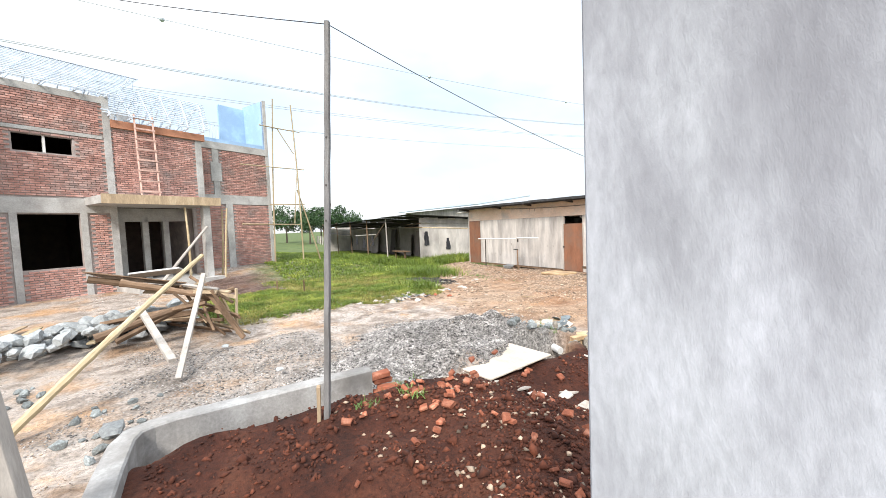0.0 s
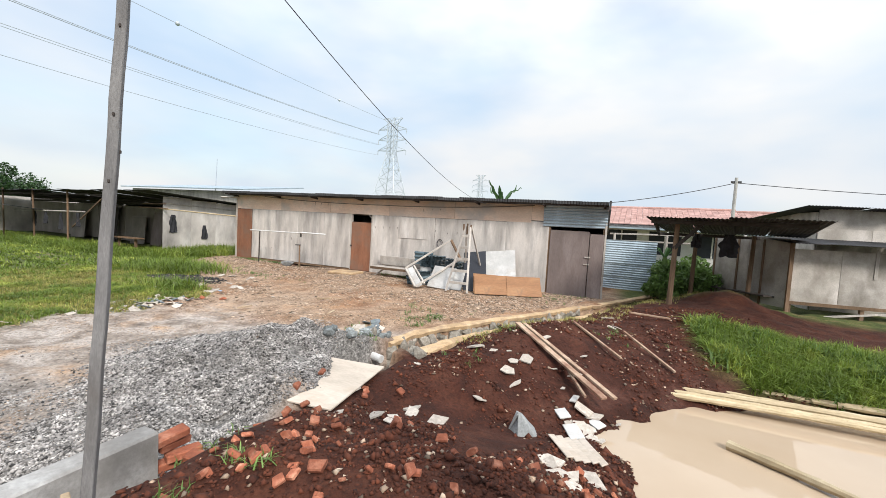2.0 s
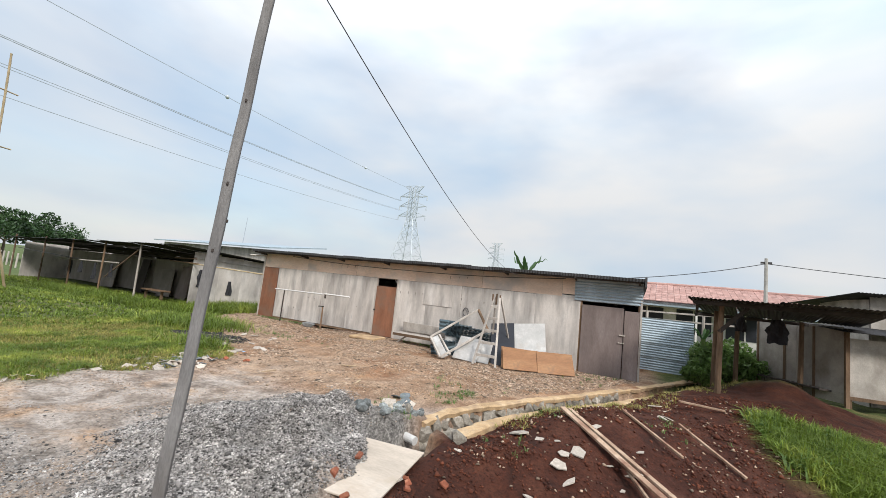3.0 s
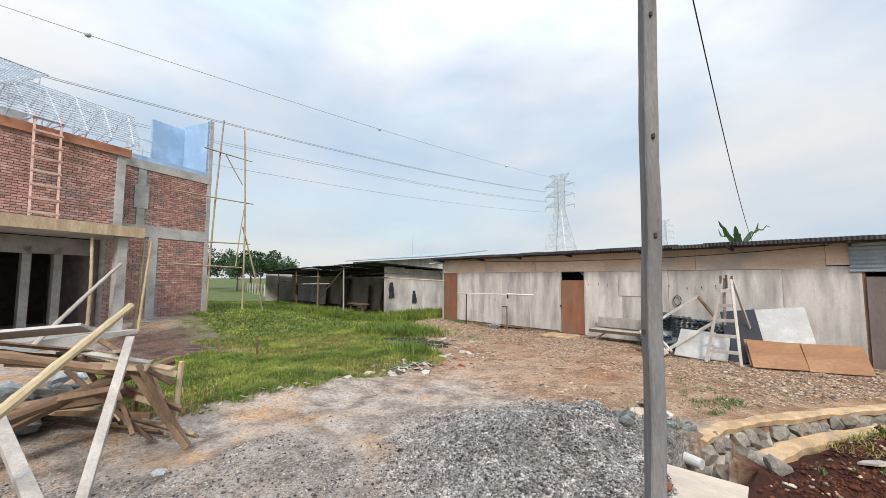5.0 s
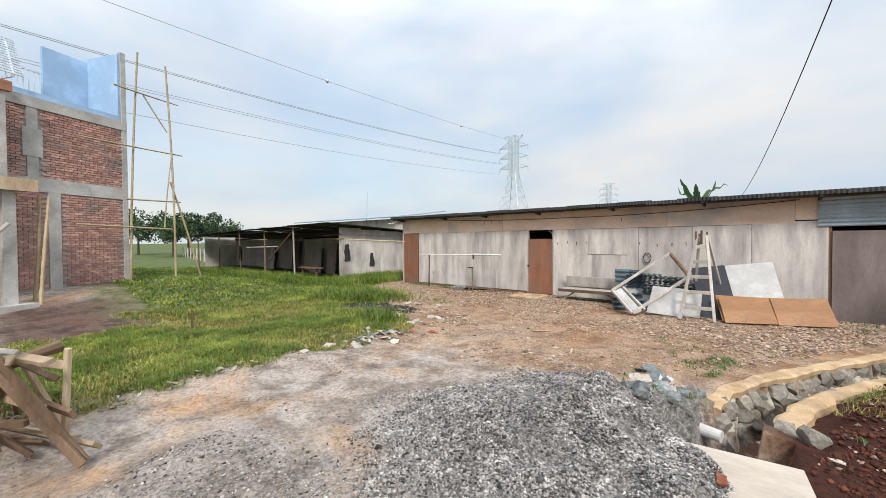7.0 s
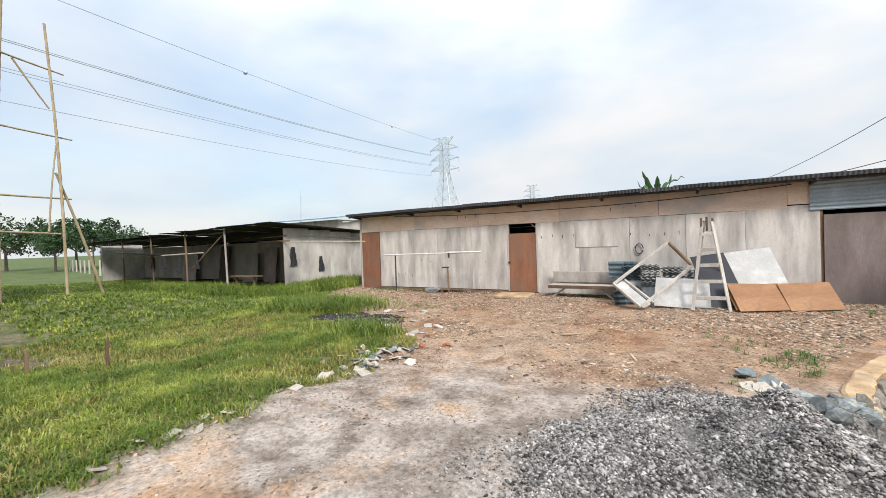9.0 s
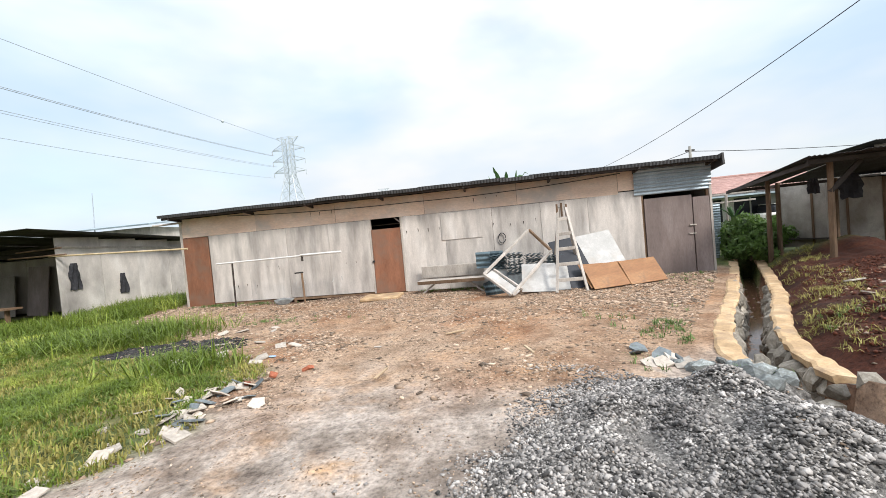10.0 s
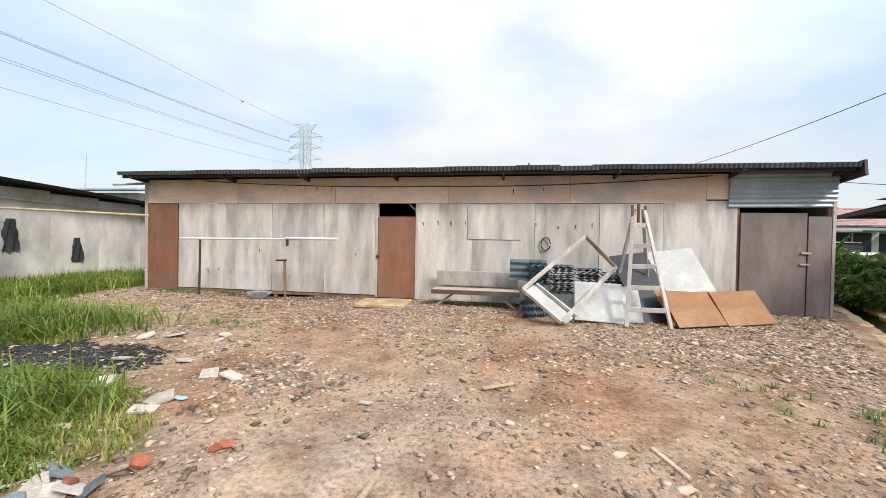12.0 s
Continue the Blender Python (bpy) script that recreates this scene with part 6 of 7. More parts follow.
bamboo("bamboo_pole", (-0.1, 4.73, -0.16), (0.75, 4.1, -0.14), 0.045, "short bamboo pole lying in the muddy pond", G_B)
bamboo("bamboo_pole", (2.6, 7.0, -0.02), (3.5, 6.2, -0.1), 0.035, "short bamboo pole on the grass strip", G_B)
for i in range(5):
    x = 2.4 + 1.3 * i
    tagged(part("plank", beam((x, 8.7 + 0.1 * i, 0.16), (x + 1.6, 8.75 + 0.05 * i, 0.16), 0.14, 0.03), M["timber"]), "long board lying on the red path", "plank", "boards on the path")

shards = [shard_mesh("plaster_shard", 400 + i, M["shard"]) for i in range(7)]
slates = [shard_mesh("slate_shard", 420 + i, M["shard_grey"]) for i in range(4)]
bricks_me = []
for i in range(5):
    bm = box((0.2, 0.1, 0.055), None, 0.012)
    r = random.Random(i)
    cut = Vector((1, r.uniform(-0.5, 0.5), r.uniform(-0.3, 0.3))).normalized()
    rr = bmesh.ops.bisect_plane(bm, geom=bm.verts[:] + bm.edges[:] + bm.faces[:], plane_co=(r.uniform(-0.03, 0.06), 0, 0), plane_no=cut, clear_outer=True)
    bmesh.ops.edgeloop_fill(bm, edges=[e for e in rr["geom_cut"] if isinstance(e, bmesh.types.BMEdge)])
    me = bpy.data.meshes.new("brick_fragment")
    bm.to_mesh(me)
    bm.free()
    me.materials.append(M["brick_bit"])
    bricks_me.append(me)


def strew(name, meshes, places, size, label, category, group, lie=0.5, tilt=0.35):
    for x, y in places:
        s = rnd.uniform(*size)
        m = Matrix.Translation((x, y, float(height(x, y)) + lie * s * 0.1)) @ Euler((rnd.uniform(-tilt, tilt), rnd.uniform(-tilt, tilt), rnd.uniform(0, 6.3))).to_matrix().to_4x4() @ Matrix.Diagonal((s, s, s, 1))
        tagged(shared(name, rnd.choice(meshes), m), label, category, group)


def around(n, x, y, sx, sy):
    return [(x + rnd.gauss(0, sx), y + rnd.gauss(0, sy)) for _ in range(n)]


strew("brick_fragment", bricks_me, around(46, -2.3, 2.1, 0.7, 0.42) + around(20, -3.3, 1.75, 0.25, 0.25) + around(16, -1.5, 2.6, 0.4, 0.35) + around(10, -2.6, 1.2, 0.5, 0.3), (0.3, 0.7), "broken red brick lying on the soil heap", "brick", "broken bricks on the soil", 0.4, 0.9)
strew("brick_fragment", bricks_me, around(8, -3.6, 3.2, 0.4, 0.4) + around(3, -9.2, 5.0, 0.4, 0.4), (0.5, 0.8), "broken red brick lying on the gravel", "brick", "broken bricks on the gravel", 0.4, 0.6)
strew("plaster_shard", shards, around(12, -2.0, 4.7, 0.5, 0.5) + around(9, -3.2, 3.3, 0.35, 0.35) + around(7, -1.3, 4.3, 0.15, 0.3) + around(7, -2.3, 5.8, 0.5, 0.6) + around(5, -1.0, 7.6, 0.5, 0.6), (0.08, 0.3), "pale broken plaster piece on red soil", "rubble", "plaster pieces on the red soil")
strew("plaster_shard", shards, around(6, -1.55, 3.1, 0.2, 0.3), (0.1, 0.26), "pale broken board piece at the pond edge", "rubble", "plaster pieces on the red soil")
strew("plaster_shard", shards, around(15, -9.2, 4.6, 0.35, 0.4) + around(10, -9.9, 6.1, 0.5, 0.4) + around(7, -10.6, 7.4, 0.8, 0.5), (0.1, 0.28), "white broken tile piece at the grass edge", "rubble", "broken tiles at the grass edge")
strew("plaster_shard", shards, around(16, -9.2, 4.65, 0.28, 0.22), (0.12, 0.24), "white broken tile piece heaped at the grass edge", "rubble", "broken tiles at the grass edge", 0.9, 0.7)
strew("slate_shard", slates, around(10, -9.2, 4.7, 0.26, 0.22), (0.15, 0.27), "dark grey broken tile piece at the grass edge", "rubble", "broken tiles at the grass edge", 0.6, 0.7)
strew("slate_shard", slates, around(5, -4.95, 5.3, 0.14, 0.22), (0.14, 0.28), "grey broken sheet heaped beside the drain", "rubble", "broken sheets by the drain", 0.9, 0.8)
strew("plaster_shard", shards, around(5, -4.9, 5.35, 0.15, 0.2), (0.14, 0.3), "white broken sheet heaped beside the drain", "rubble", "broken sheets by the drain", 0.9, 0.6)
strew("plaster_shard", shards, [(-9.45 + 0.12 * math.sin(i * 2.1), 1.2 + 0.17 * i) for i in range(26)], (0.06, 0.2), "pale stone chip along the grass edge", "rubble", "stone chips along the grass edge")
bm = bmesh.new()
bmesh.ops.create_cone(bm, cap_ends=True, segments=5, radius1=0.19, radius2=0.035, depth=0.27)
for v in bm.verts:
    v.co += Vector((rnd.uniform(-0.04, 0.04), rnd.uniform(-0.04, 0.04), rnd.uniform(-0.02, 0.02)))
bmesh.ops.bevel(bm, geom=bm.edges[:], offset=0.008, segments=1, affect="EDGES")
ws = part("concrete_piece", bm, M["stone"])
ws.matrix_basis = pose(-2.08, 3.92, float(height(-2.08, 3.92)) + 0.09, 8, -12, 30) @ Matrix.Diagonal((0.85, 0.85, 0.9, 1))
tagged(ws, "grey wedge of broken concrete on red soil", "rubble")
for (x, y), mt, lb in (((-9.5, 6.2), "blue_paint", "small blue plastic scrap on the rubble"), ((-8.1, 6.4), "shard", "small pale plastic scrap on the rubble")):
    ob = tagged(shared("plastic_scrap", shard_mesh("plastic_scrap", 50, M[mt], 0.1), Matrix.Translation((x, y, float(height(x, y)) + 0.01)) @ Matrix.Diagonal((0.12, 0.08, 0.08, 1))), lb, "litter")
for x, y, yaw in ((-7.0, 7.0, 10), (-7.7, 5.5, 80), (-6.2, 6.1, 5)):
    tagged(part("stick", beam((x, y, 0.15), (x + 0.3 * math.cos(yaw), y + 0.3 * math.sin(yaw), 0.15), 0.03, 0.02), M["timber"]), "short stick lying on the rubble yard", "stick", "sticks on the yard")

# pale laths and boards dropped at the pond edge, bare bricks at the end of the low wall
for k in range(5):
    x, y = -1.78 + 0.07 * k, 3.72 + 0.03 * k
    tagged(part("lath", beam((x, y + 0.2, float(height(x, y + 0.2)) + 0.03 + 0.004 * k), (x + 0.22, y - 0.3, float(height(x + 0.22, y - 0.3)) + 0.03 + 0.004 * k), 0.065, 0.014, 0.1 * k), M["slab"]), "pale flat lath lying at the pond edge", "lath", "laths at the pond edge")
for x, y, w, h, yaw in ((-1.72, 4.42, 0.13, 0.17, 30), (-1.58, 4.18, 0.15, 0.25, 25), (-1.36, 4.5, 0.13, 0.15, 50), (-1.62, 4.72, 0.07, 0.16, -15)):
    tagged(part("board_piece", box((w, h, 0.018), pose(x, y, max(-0.17, float(height(x, y)) + 0.03), 6, -8, yaw), 0.003), M["white_board"]), "torn white board piece on the muddy bank", "board", "board pieces at the pond edge")
whole = bpy.data.meshes.new("brick")
bm = box((0.2, 0.095, 0.052), None, 0.008)
bm.to_mesh(whole)
bm.free()
whole.materials.append(M["brick_bit"])
for k, (x, y, z, yaw) in enumerate(((-3.90, 1.56, 0.30, 80), (-3.84, 1.60, 0.36, 70), (-3.92, 1.58, 0.42, 95), (-3.78, 1.66, 0.29, 40), (-3.90, 1.55, 0.48, 82), (-3.70, 1.62, 0.35, 15))):
    tagged(shared("brick", whole, pose(x, y, z, rnd.uniform(-8, 8), rnd.uniform(-8, 8), yaw)), "bare red brick at the broken end of the low wall", "brick", "bricks at the wall end")

# ---- loose stones, soil and plants as stuff ----


def scatter(n, x0, x1, y0, y1, weight):
    """Random ground points kept by a weight between 0 and 1."""
    x, y = RNG.uniform(x0, x1, n), RNG.uniform(y0, y1, n)
    keep = RNG.uniform(0, 1, n) < weight(x, y)
    x, y = x[keep], y[keep]
    return np.stack([x, y, height(x, y)], -1)


def dry(x, y):
    inside, dl, dr, sl, sr = in_trench(x, y)
    walls = (dl < 0.4) & (sl < 0) | (dr < 0.4) & (sr > 0)
    return (~inside) & ~(walls & (y > 4.8))


def west(x, y):
    inside, dl, dr, sl, sr = in_trench(x, y)
    return ((sl < 0) & (dl > 0.38)) | (y < 4.6) & (x < -4.1)


heap_w = lambda x, y: smooth(0.15, 0.5, np.maximum(bump_at(x, y, -5.2, 3.5, 1.2, 1.55, -0.5), bump_at(x, y, -4.7, 1.9, 0.85, 1.2, 0.2) * (x < -4.02)) + 0.06 * rough(x, y, 1, 4)) * (x + 4.3 - 0.73 * (3.66 - y) < 0.05 * rough(x, y, 2, 6)) * (x < -3.55) * (y < 4.0 + 0.5 * (x < -4.4) + 2 * (x < -4.6)) * dry(x, y)
p = scatter(280000, -8, -3.6, 0.5, 6.5, heap_w)
tagged(pebbles("gravel_heap", p, RNG.gamma(3.0, 0.0022, len(p)) + 0.0035, M["gravel"], 0.65), "low heap of crushed grey gravel", "gravel", kind="stuff")
p = scatter(30000, -9.3, -3.8, -1.5, 7.0, lambda x, y: west(x, y) * (1 - grassy(x, y)) * np.clip(0.25 + 0.5 * rough(x, y, 0.5, 2.5), 0, 1) * ((y > 4.4) | (x < -4.1)))
tagged(pebbles("road_grit", p, RNG.uniform(0.004, 0.013, len(p)), M["pebble"], 0.5, 0.3), "small pale grit on the dirt road", "gravel", kind="stuff")
p = scatter(60000, -9.5, -3.8, -2.5, 4.5, lambda x, y: 0.4 * smooth(0.3, 0.9, bump_at(x, y, -6.2, 0.9, 1.9, 2.4) + 0.25 * rough(x, y, 0.5, 2)) * (x < -4.05))
tagged(pebbles("road_gravel", p, RNG.uniform(0.006, 0.02, len(p)), M["gravel"], 0.6, 0.3), "grey gravel trodden into the wet road", "gravel", kind="stuff")
p = scatter(125000, -16, -1.5, 4.6, 11.5, lambda x, y: west(x, y) * (1 - grassy(x, y)) * (0.45 + 0.55 * np.maximum(smooth(6.2, 8.2, y), smooth(-7.9, -9, x))) * np.clip(0.34 + 0.28 * rough(x, y, 0.4, 1.6) + 0.4 * smooth(8, 11, y) + 0.5 * smooth(-5.5, -4.2, x) * smooth(5, 7, y), 0.02, 1))
tagged(pebbles("yard_rubble", p, RNG.gamma(1.4, 0.0075, len(p)) + 0.005, M["pebble"], 0.35, 0.35), "flat tan rubble pressed into the yard", "rubble", kind="stuff")
p = scatter(9000, -13, -1.8, 4.6, 10.8, lambda x, y: (0.15 + 0.85 * np.maximum(smooth(6.5, 8.5, y), smooth(-7.9, -9, x))) * west(x, y) * (1 - grassy(x, y)) * np.clip(0.25 + 0.3 * rough(x, y, 0.4, 1.6) + 0.35 * smooth(-5.8, -4.2, x), 0, 1))
tagged(pebbles("large_rubble", p, RNG.uniform(0.022, 0.06, len(p)), M["pebble"], 0.2, 0.25), "larger flat pale stones on the yard", "rubble", kind="stuff")
p = scatter(900, -10.2, -8.8, -0.5, 7.5, lambda x, y: smooth(0.02, 0.3, grassy(x, y)) * (1 - smooth(0.5, 0.95, grassy(x, y))))
tagged(pebbles("edge_rubble", p, RNG.uniform(0.015, 0.045, len(p)), M["pebble"], 0.45, 0.25), "pale stones along the grass edge", "rubble", kind="stuff")
red_w = lambda x, y: dry(x, y) * smooth(-3.7, -3.3, x) * (height(x, y) > -0.2) * ((in_trench(x, y)[4] > 0) | (y < 4.4)) * np.clip(0.3 + 0.35 * rough(x, y, 0.6, 2.5) + 0.8 * bump_at(x, y, -2.2, 2.0, 1.4, 0.9), 0, 1)
p = scatter(120000, -3.8, 1.5, -0.3, 9.5, red_w)
tagged(pebbles("soil_clods", p, RNG.gamma(1.3, 0.006, len(p)) + 0.004, M["clod"], 0.75), "crumbly dark red soil clods", "soil", kind="stuff")
p = scatter(9000, -3.75, 0.5, 0.9, 9, lambda x, y: red_w(x, y) * 0.55)
tagged(pebbles("soil_pebbles", p, RNG.uniform(0.008, 0.03, len(p)), M["pebble"], 0.6), "pale pebbles in the red soil", "pebbles", kind="stuff")
p = scatter(9000, -13.5, -10, 5.8, 7.8, lambda x, y: ash_at(x, y))
tagged(pebbles("burnt_ash", p, RNG.uniform(0.012, 0.04, len(p)), M["char"], 0.5), "black burnt rubbish and ash in the grass", "ash", kind="stuff")
p = scatter(1600, -4.6, 1.2, 4.7, 14, lambda x, y: in_trench(x, y)[0] * 0.6)
p[:, 2] = -0.46
tagged(pebbles("drain_rubble", p, RNG.uniform(0.02, 0.07, len(p)), M["wall_stone"], 0.5), "rubble and litter on the drain bed", "rubble", kind="stuff")

lawn = lambda x, y: smooth(0.15, 0.7, grassy(x, y))
lush = lambda x, y: lawn(x, y) * np.clip(0.55 + 0.4 * rough(x, y, 0.3, 1.5), 0.05, 1)
p = scatter(26000, -13, -8.8, 0.6, 8.5, lambda x, y: lawn(x, y) * smooth(-0.1, 0.9, rough(x, y, 0.7, 3.2)))
tagged(blades("grass_clumps", p, 0.095, M["grass"], 0.0045, 2.4, 6), "green clumps of longer grass in the lawn", "grass", kind="stuff")
p = scatter(80000, -15.5, -8.8, -0.2, 11.5, lush)
tagged(blades("grass", p, 0.06, M["grass"], 0.005, 1.4, 4), "short bright green grass with bare patches", "grass", kind="stuff")
p = scatter(20000, -15.5, -8.8, 0.2, 9.5, lambda x, y: lawn(x, y) * np.clip(0.65 - 0.55 * rough(x, y, 0.3, 1.5), 0.1, 1))
tagged(blades("dry_grass", p, 0.075, M["grass_dry"], 0.006, 1.2, 4), "yellowed dry grass in the lawn", "grass", kind="stuff")
p = scatter(15000, -34, -14, 3, 11.3, lambda x, y: lawn(x, y) * 0.9)
tagged(blades("far_grass", p, 0.10, M["grass"], 0.013, 1.6, 4), "longer green grass towards the house and the open shed", "grass", kind="stuff")
tuft = lambda x, y: np.maximum.reduce([bump_at(x, y, -13.4, 7.6, 1.4, 0.8, 0.3, 2), 0.9 * bump_at(x, y, -22, 8.7, 4.5, 0.7, 0.0, 2), 0.8 * bump_at(x, y, -17.2, 11.5, 1.2, 2.4, 0, 2), 0.5 * bump_at(x, y, -10.4, 5.7, 0.7, 0.3, 0.4, 2)])
p = scatter(60000, -27, -9, 5, 14.5, lambda x, y: tuft(x, y) * 0.85)
tagged(blades("tall_grass", p, 0.40, M["grass"], 0.007, 2.2, 3), "tall bright grass tufts", "grass", kind="stuff")
p = scatter(20000, -0.6, 9, 6.0, 9.2, lambda x, y: smooth(0.3, 0.8, grassy(x, y)) * (y < 9.2))
tagged(blades("bank_grass", p, 0.24, M["grass"], 0.007, 1.9, 4), "tall green grass strip along the pond", "grass", kind="stuff")
edge_w = lambda x, y: np.clip(bump_at(x, y, -4.45, 6.5, 0.35, 1.2, 0.5, 2) + 0.5 * bump_at(x, y, -3.05, 6.4, 0.3, 1.2, 0.5, 2) + bump_at(x, y, -3.1, 4.7, 0.35, 0.3) * 0.25 + bump_at(x, y, -4.7, 4.75, 0.2, 0.2) + bump_at(x, y, -5.0, 5.3, 0.25, 0.3) + bump_at(x, y, -7.6, 11.35, 1.1, 0.25, 0, 2) + bump_at(x, y, -13.8, 11.2, 1.5, 0.25, 0, 2)
                              + bump_at(x, y, -2.2, 10.6, 0.8, 0.5) * 0.4 + bump_at(x, y, -3.4, 1.5, 0.25, 0.25) * 0.5 + bump_at(x, y, -10.9, 8.6, 0.7, 0.3) * 0.5 + 0.25 * bump_at(x, y, -1.2, 6.7, 0.4, 0.5), 0, 1) * np.clip(0.5 + 0.6 * rough(x, y, 1, 4), 0, 1) * dry(x, y)
p = scatter(80000, -16, 0, 1, 11.9, lambda x, y: 0.4 * edge_w(x, y))
tagged(blades("weeds", p, 0.075, M["weed"], 0.0042, 1.9, 7), "low weeds along the drain and the shed foot", "weeds", kind="stuff")
def far_bank(x, y):
    inside, dl, dr, sl, sr = in_trench(x, y)
    return (sr > 0) * smooth(0.2, 0.3, dr) * smooth(1.3, 0.4, dr) * np.clip(0.25 + 0.6 * rough(x, y, 0.8, 3), 0, 1) * (y > 5.2)


p = scatter(16000, -3.6, 1.2, 5.2, 12.5, lambda x, y: 0.55 * far_bank(x, y))
tagged(blades("dry_bank_grass", p, 0.09, M["grass_dry"], 0.004, 2.2, 5), "dry yellowed grass on the soil behind the drain wall", "grass", kind="stuff")
p = scatter(9000, -0.6, 9, 6.0, 9.2, lambda x, y: smooth(0.2, 0.7, grassy(x, y)) * np.clip(0.4 + 0.6 * rough(x, y, 0.8, 3), 0, 1))
p = np.concatenate([p, scatter(9000, 4, 13, 6.5, 11.5, lambda x, y: bump_at(x, y, 8, 9.2, 2.8, 0.35, -0.42, 2))])
tagged(blades("bank_weeds", p, 0.2, M["weed"], 0.012, 1.5, 4), "dark leafy weeds along the pond and the far shed", "weeds", kind="stuff")


def foliage(name, centres, radii, per, leaf, mat, seed):
    """A crown of many small leaf quads spread through uneven clumps."""
    g = np.random.default_rng(seed)
    c = np.repeat(np.asarray(centres, float), per, 0)
    r = np.repeat(np.asarray(radii, float), per)
    d = g.normal(0, 1, (len(c), 3))
    d /= np.linalg.norm(d, axis=1)[:, None]
    pt = c + d * (r * g.uniform(0.35, 1.0, len(c)) ** 0.6)[:, None] * (1, 1, 0.8)
    a = g.normal(0, 1, (len(c), 3))
    a /= np.linalg.norm(a, axis=1)[:, None]
    b = np.cross(a, g.normal(0, 1, (len(c), 3)))
    b /= np.linalg.norm(b, axis=1)[:, None]
    s = (leaf * g.uniform(0.6, 1.4, len(c)))[:, None]
    v = np.stack([pt - a * s, pt + b * s * 0.45, pt + a * s, pt - b * s * 0.45], 1).reshape(-1, 3)
    return new(name, raw_mesh(name, v, np.arange(len(v)), np.full(len(c), 4), mat))


def tree(x, y, h, spread, seed, label, base=0.2):
    r = random.Random(seed)
    t = holder("tree", pose(x, y, base), label, "tree", "trees beyond the sheds")
    part("trunk", rod((0, 0, 0), (r.uniform(-0.2, 0.2), 0, h * 0.55), 0.03 * h, 0.015 * h), M["bark"], t)
    cs, rs = [], []
    for k in range(11):
        a = r.uniform(0, 6.3)
        q = Vector((spread * r.uniform(0.1, 0.8) * math.cos(a), spread * r.uniform(0.1, 0.8) * math.sin(a), h * r.uniform(0.5, 0.95)))
        cs.append(q)
        rs.append(spread * r.uniform(0.22, 0.42))
        if k < 6:
            part("limb", rod((0, 0, h * r.uniform(0.35, 0.5)), q, 0.012 * h, 0.004 * h, 6), M["bark"], t)
    crown = foliage("crown", cs, rs, 260, 0.035 * h, M["leaf"], seed)
    crown.parent = t
    return t


for i, (x, y, h, sp) in enumerate(((-60, 17, 5.2, 3.6), (-64, 20.5, 5.6, 4.4), (-57, 14.5, 4.2, 3.2), (-70, 14, 5.6, 4.8), (-66, 24.5, 4.4, 3.6), (-44, 47, 4.6, 3.6))):
    tree(x, y, h, sp, 60 + i, "dark green broad-crowned tree in the distance")


def bush(x, y, h, seed, label):
    r = random.Random(seed)
    t = holder("bush", pose(x, y, 0.15), label, "bush", "bushes by the zinc fence")
    cs = [(r.uniform(-0.5, 0.5) * h, r.uniform(-0.35, 0.35) * h, h * r.uniform(0.2, 0.75)) for _ in range(9)]
    f = foliage("leaves", cs, [h * r.uniform(0.2, 0.34) for _ in cs], 190, 0.075, M["weed"], seed)
    f.parent = t
    for k in range(5):
        part("stem", rod((0, 0, 0), cs[k], 0.015, 0.006, 5), M["bark"], t)


for i, (x, y, h) in enumerate(((0.35, 13.5, 0.9), (0.75, 14.2, 1.2), (1.3, 13.9, 1.0), (1.9, 14.9, 1.2), (0.1, 12.9, 0.7), (1.0, 15.2, 1.3), (11.5, 14.3, 0.9), (12.6, 13.9, 1.0), (10.6, 13.2, 0.7), (-16.6, 13.4, 0.9))):
    bush(x, y, h, 90 + i, "leafy green bush growing by the drain and fence")


def banana(x, y, h, n, seed, label):
    r = random.Random(seed)
    t = holder("banana_plant", pose(x, y, 0.15), label, "banana plant", "banana plants")
    part("stem", rod((0, 0, 0), (0, 0, h * 0.7), 0.1, 0.06), M["weed"], t)
    for k in range(n):
        a, ln = 2 * math.pi * k / n + r.uniform(-0.4, 0.4), h * r.uniform(0.3, 0.42)
        bm = bmesh.new()
        rows = []
        for i in range(9):
            f = i / 8
            rad, z = ln * 0.55 * f, h * 0.66 + ln * (1.0 * f - 0.5 * f * f * r.uniform(0.5, 1.1))
            w = 0.1 * h * 0.3 * math.sin(math.pi * min(1, 0.1 + f * 0.88)) ** 0.7 * (1.0 if i % 2 else 0.8)
            cx, cy = rad * math.cos(a), rad * math.sin(a)
            rows.append([bm.verts.new((cx - math.sin(a) * o, cy + math.cos(a) * o, z - abs(o) * 0.5)) for o in (-w, 0, w)])
        for p0, p1 in zip(rows, rows[1:]):
            for c in (0, 1):
                bm.faces.new((p0[c], p0[c + 1], p1[c + 1], p1[c]))
        part("leaf", bm, M["banana"], t)


banana(-6.0, 17.8, 4.3, 5, 5, "ragged banana plant rising behind the shed roof")
banana(0.35, 14.0, 1.7, 6, 6, "young banana plant beside the drain")

# ---- distance: pylons, lines, houses ----


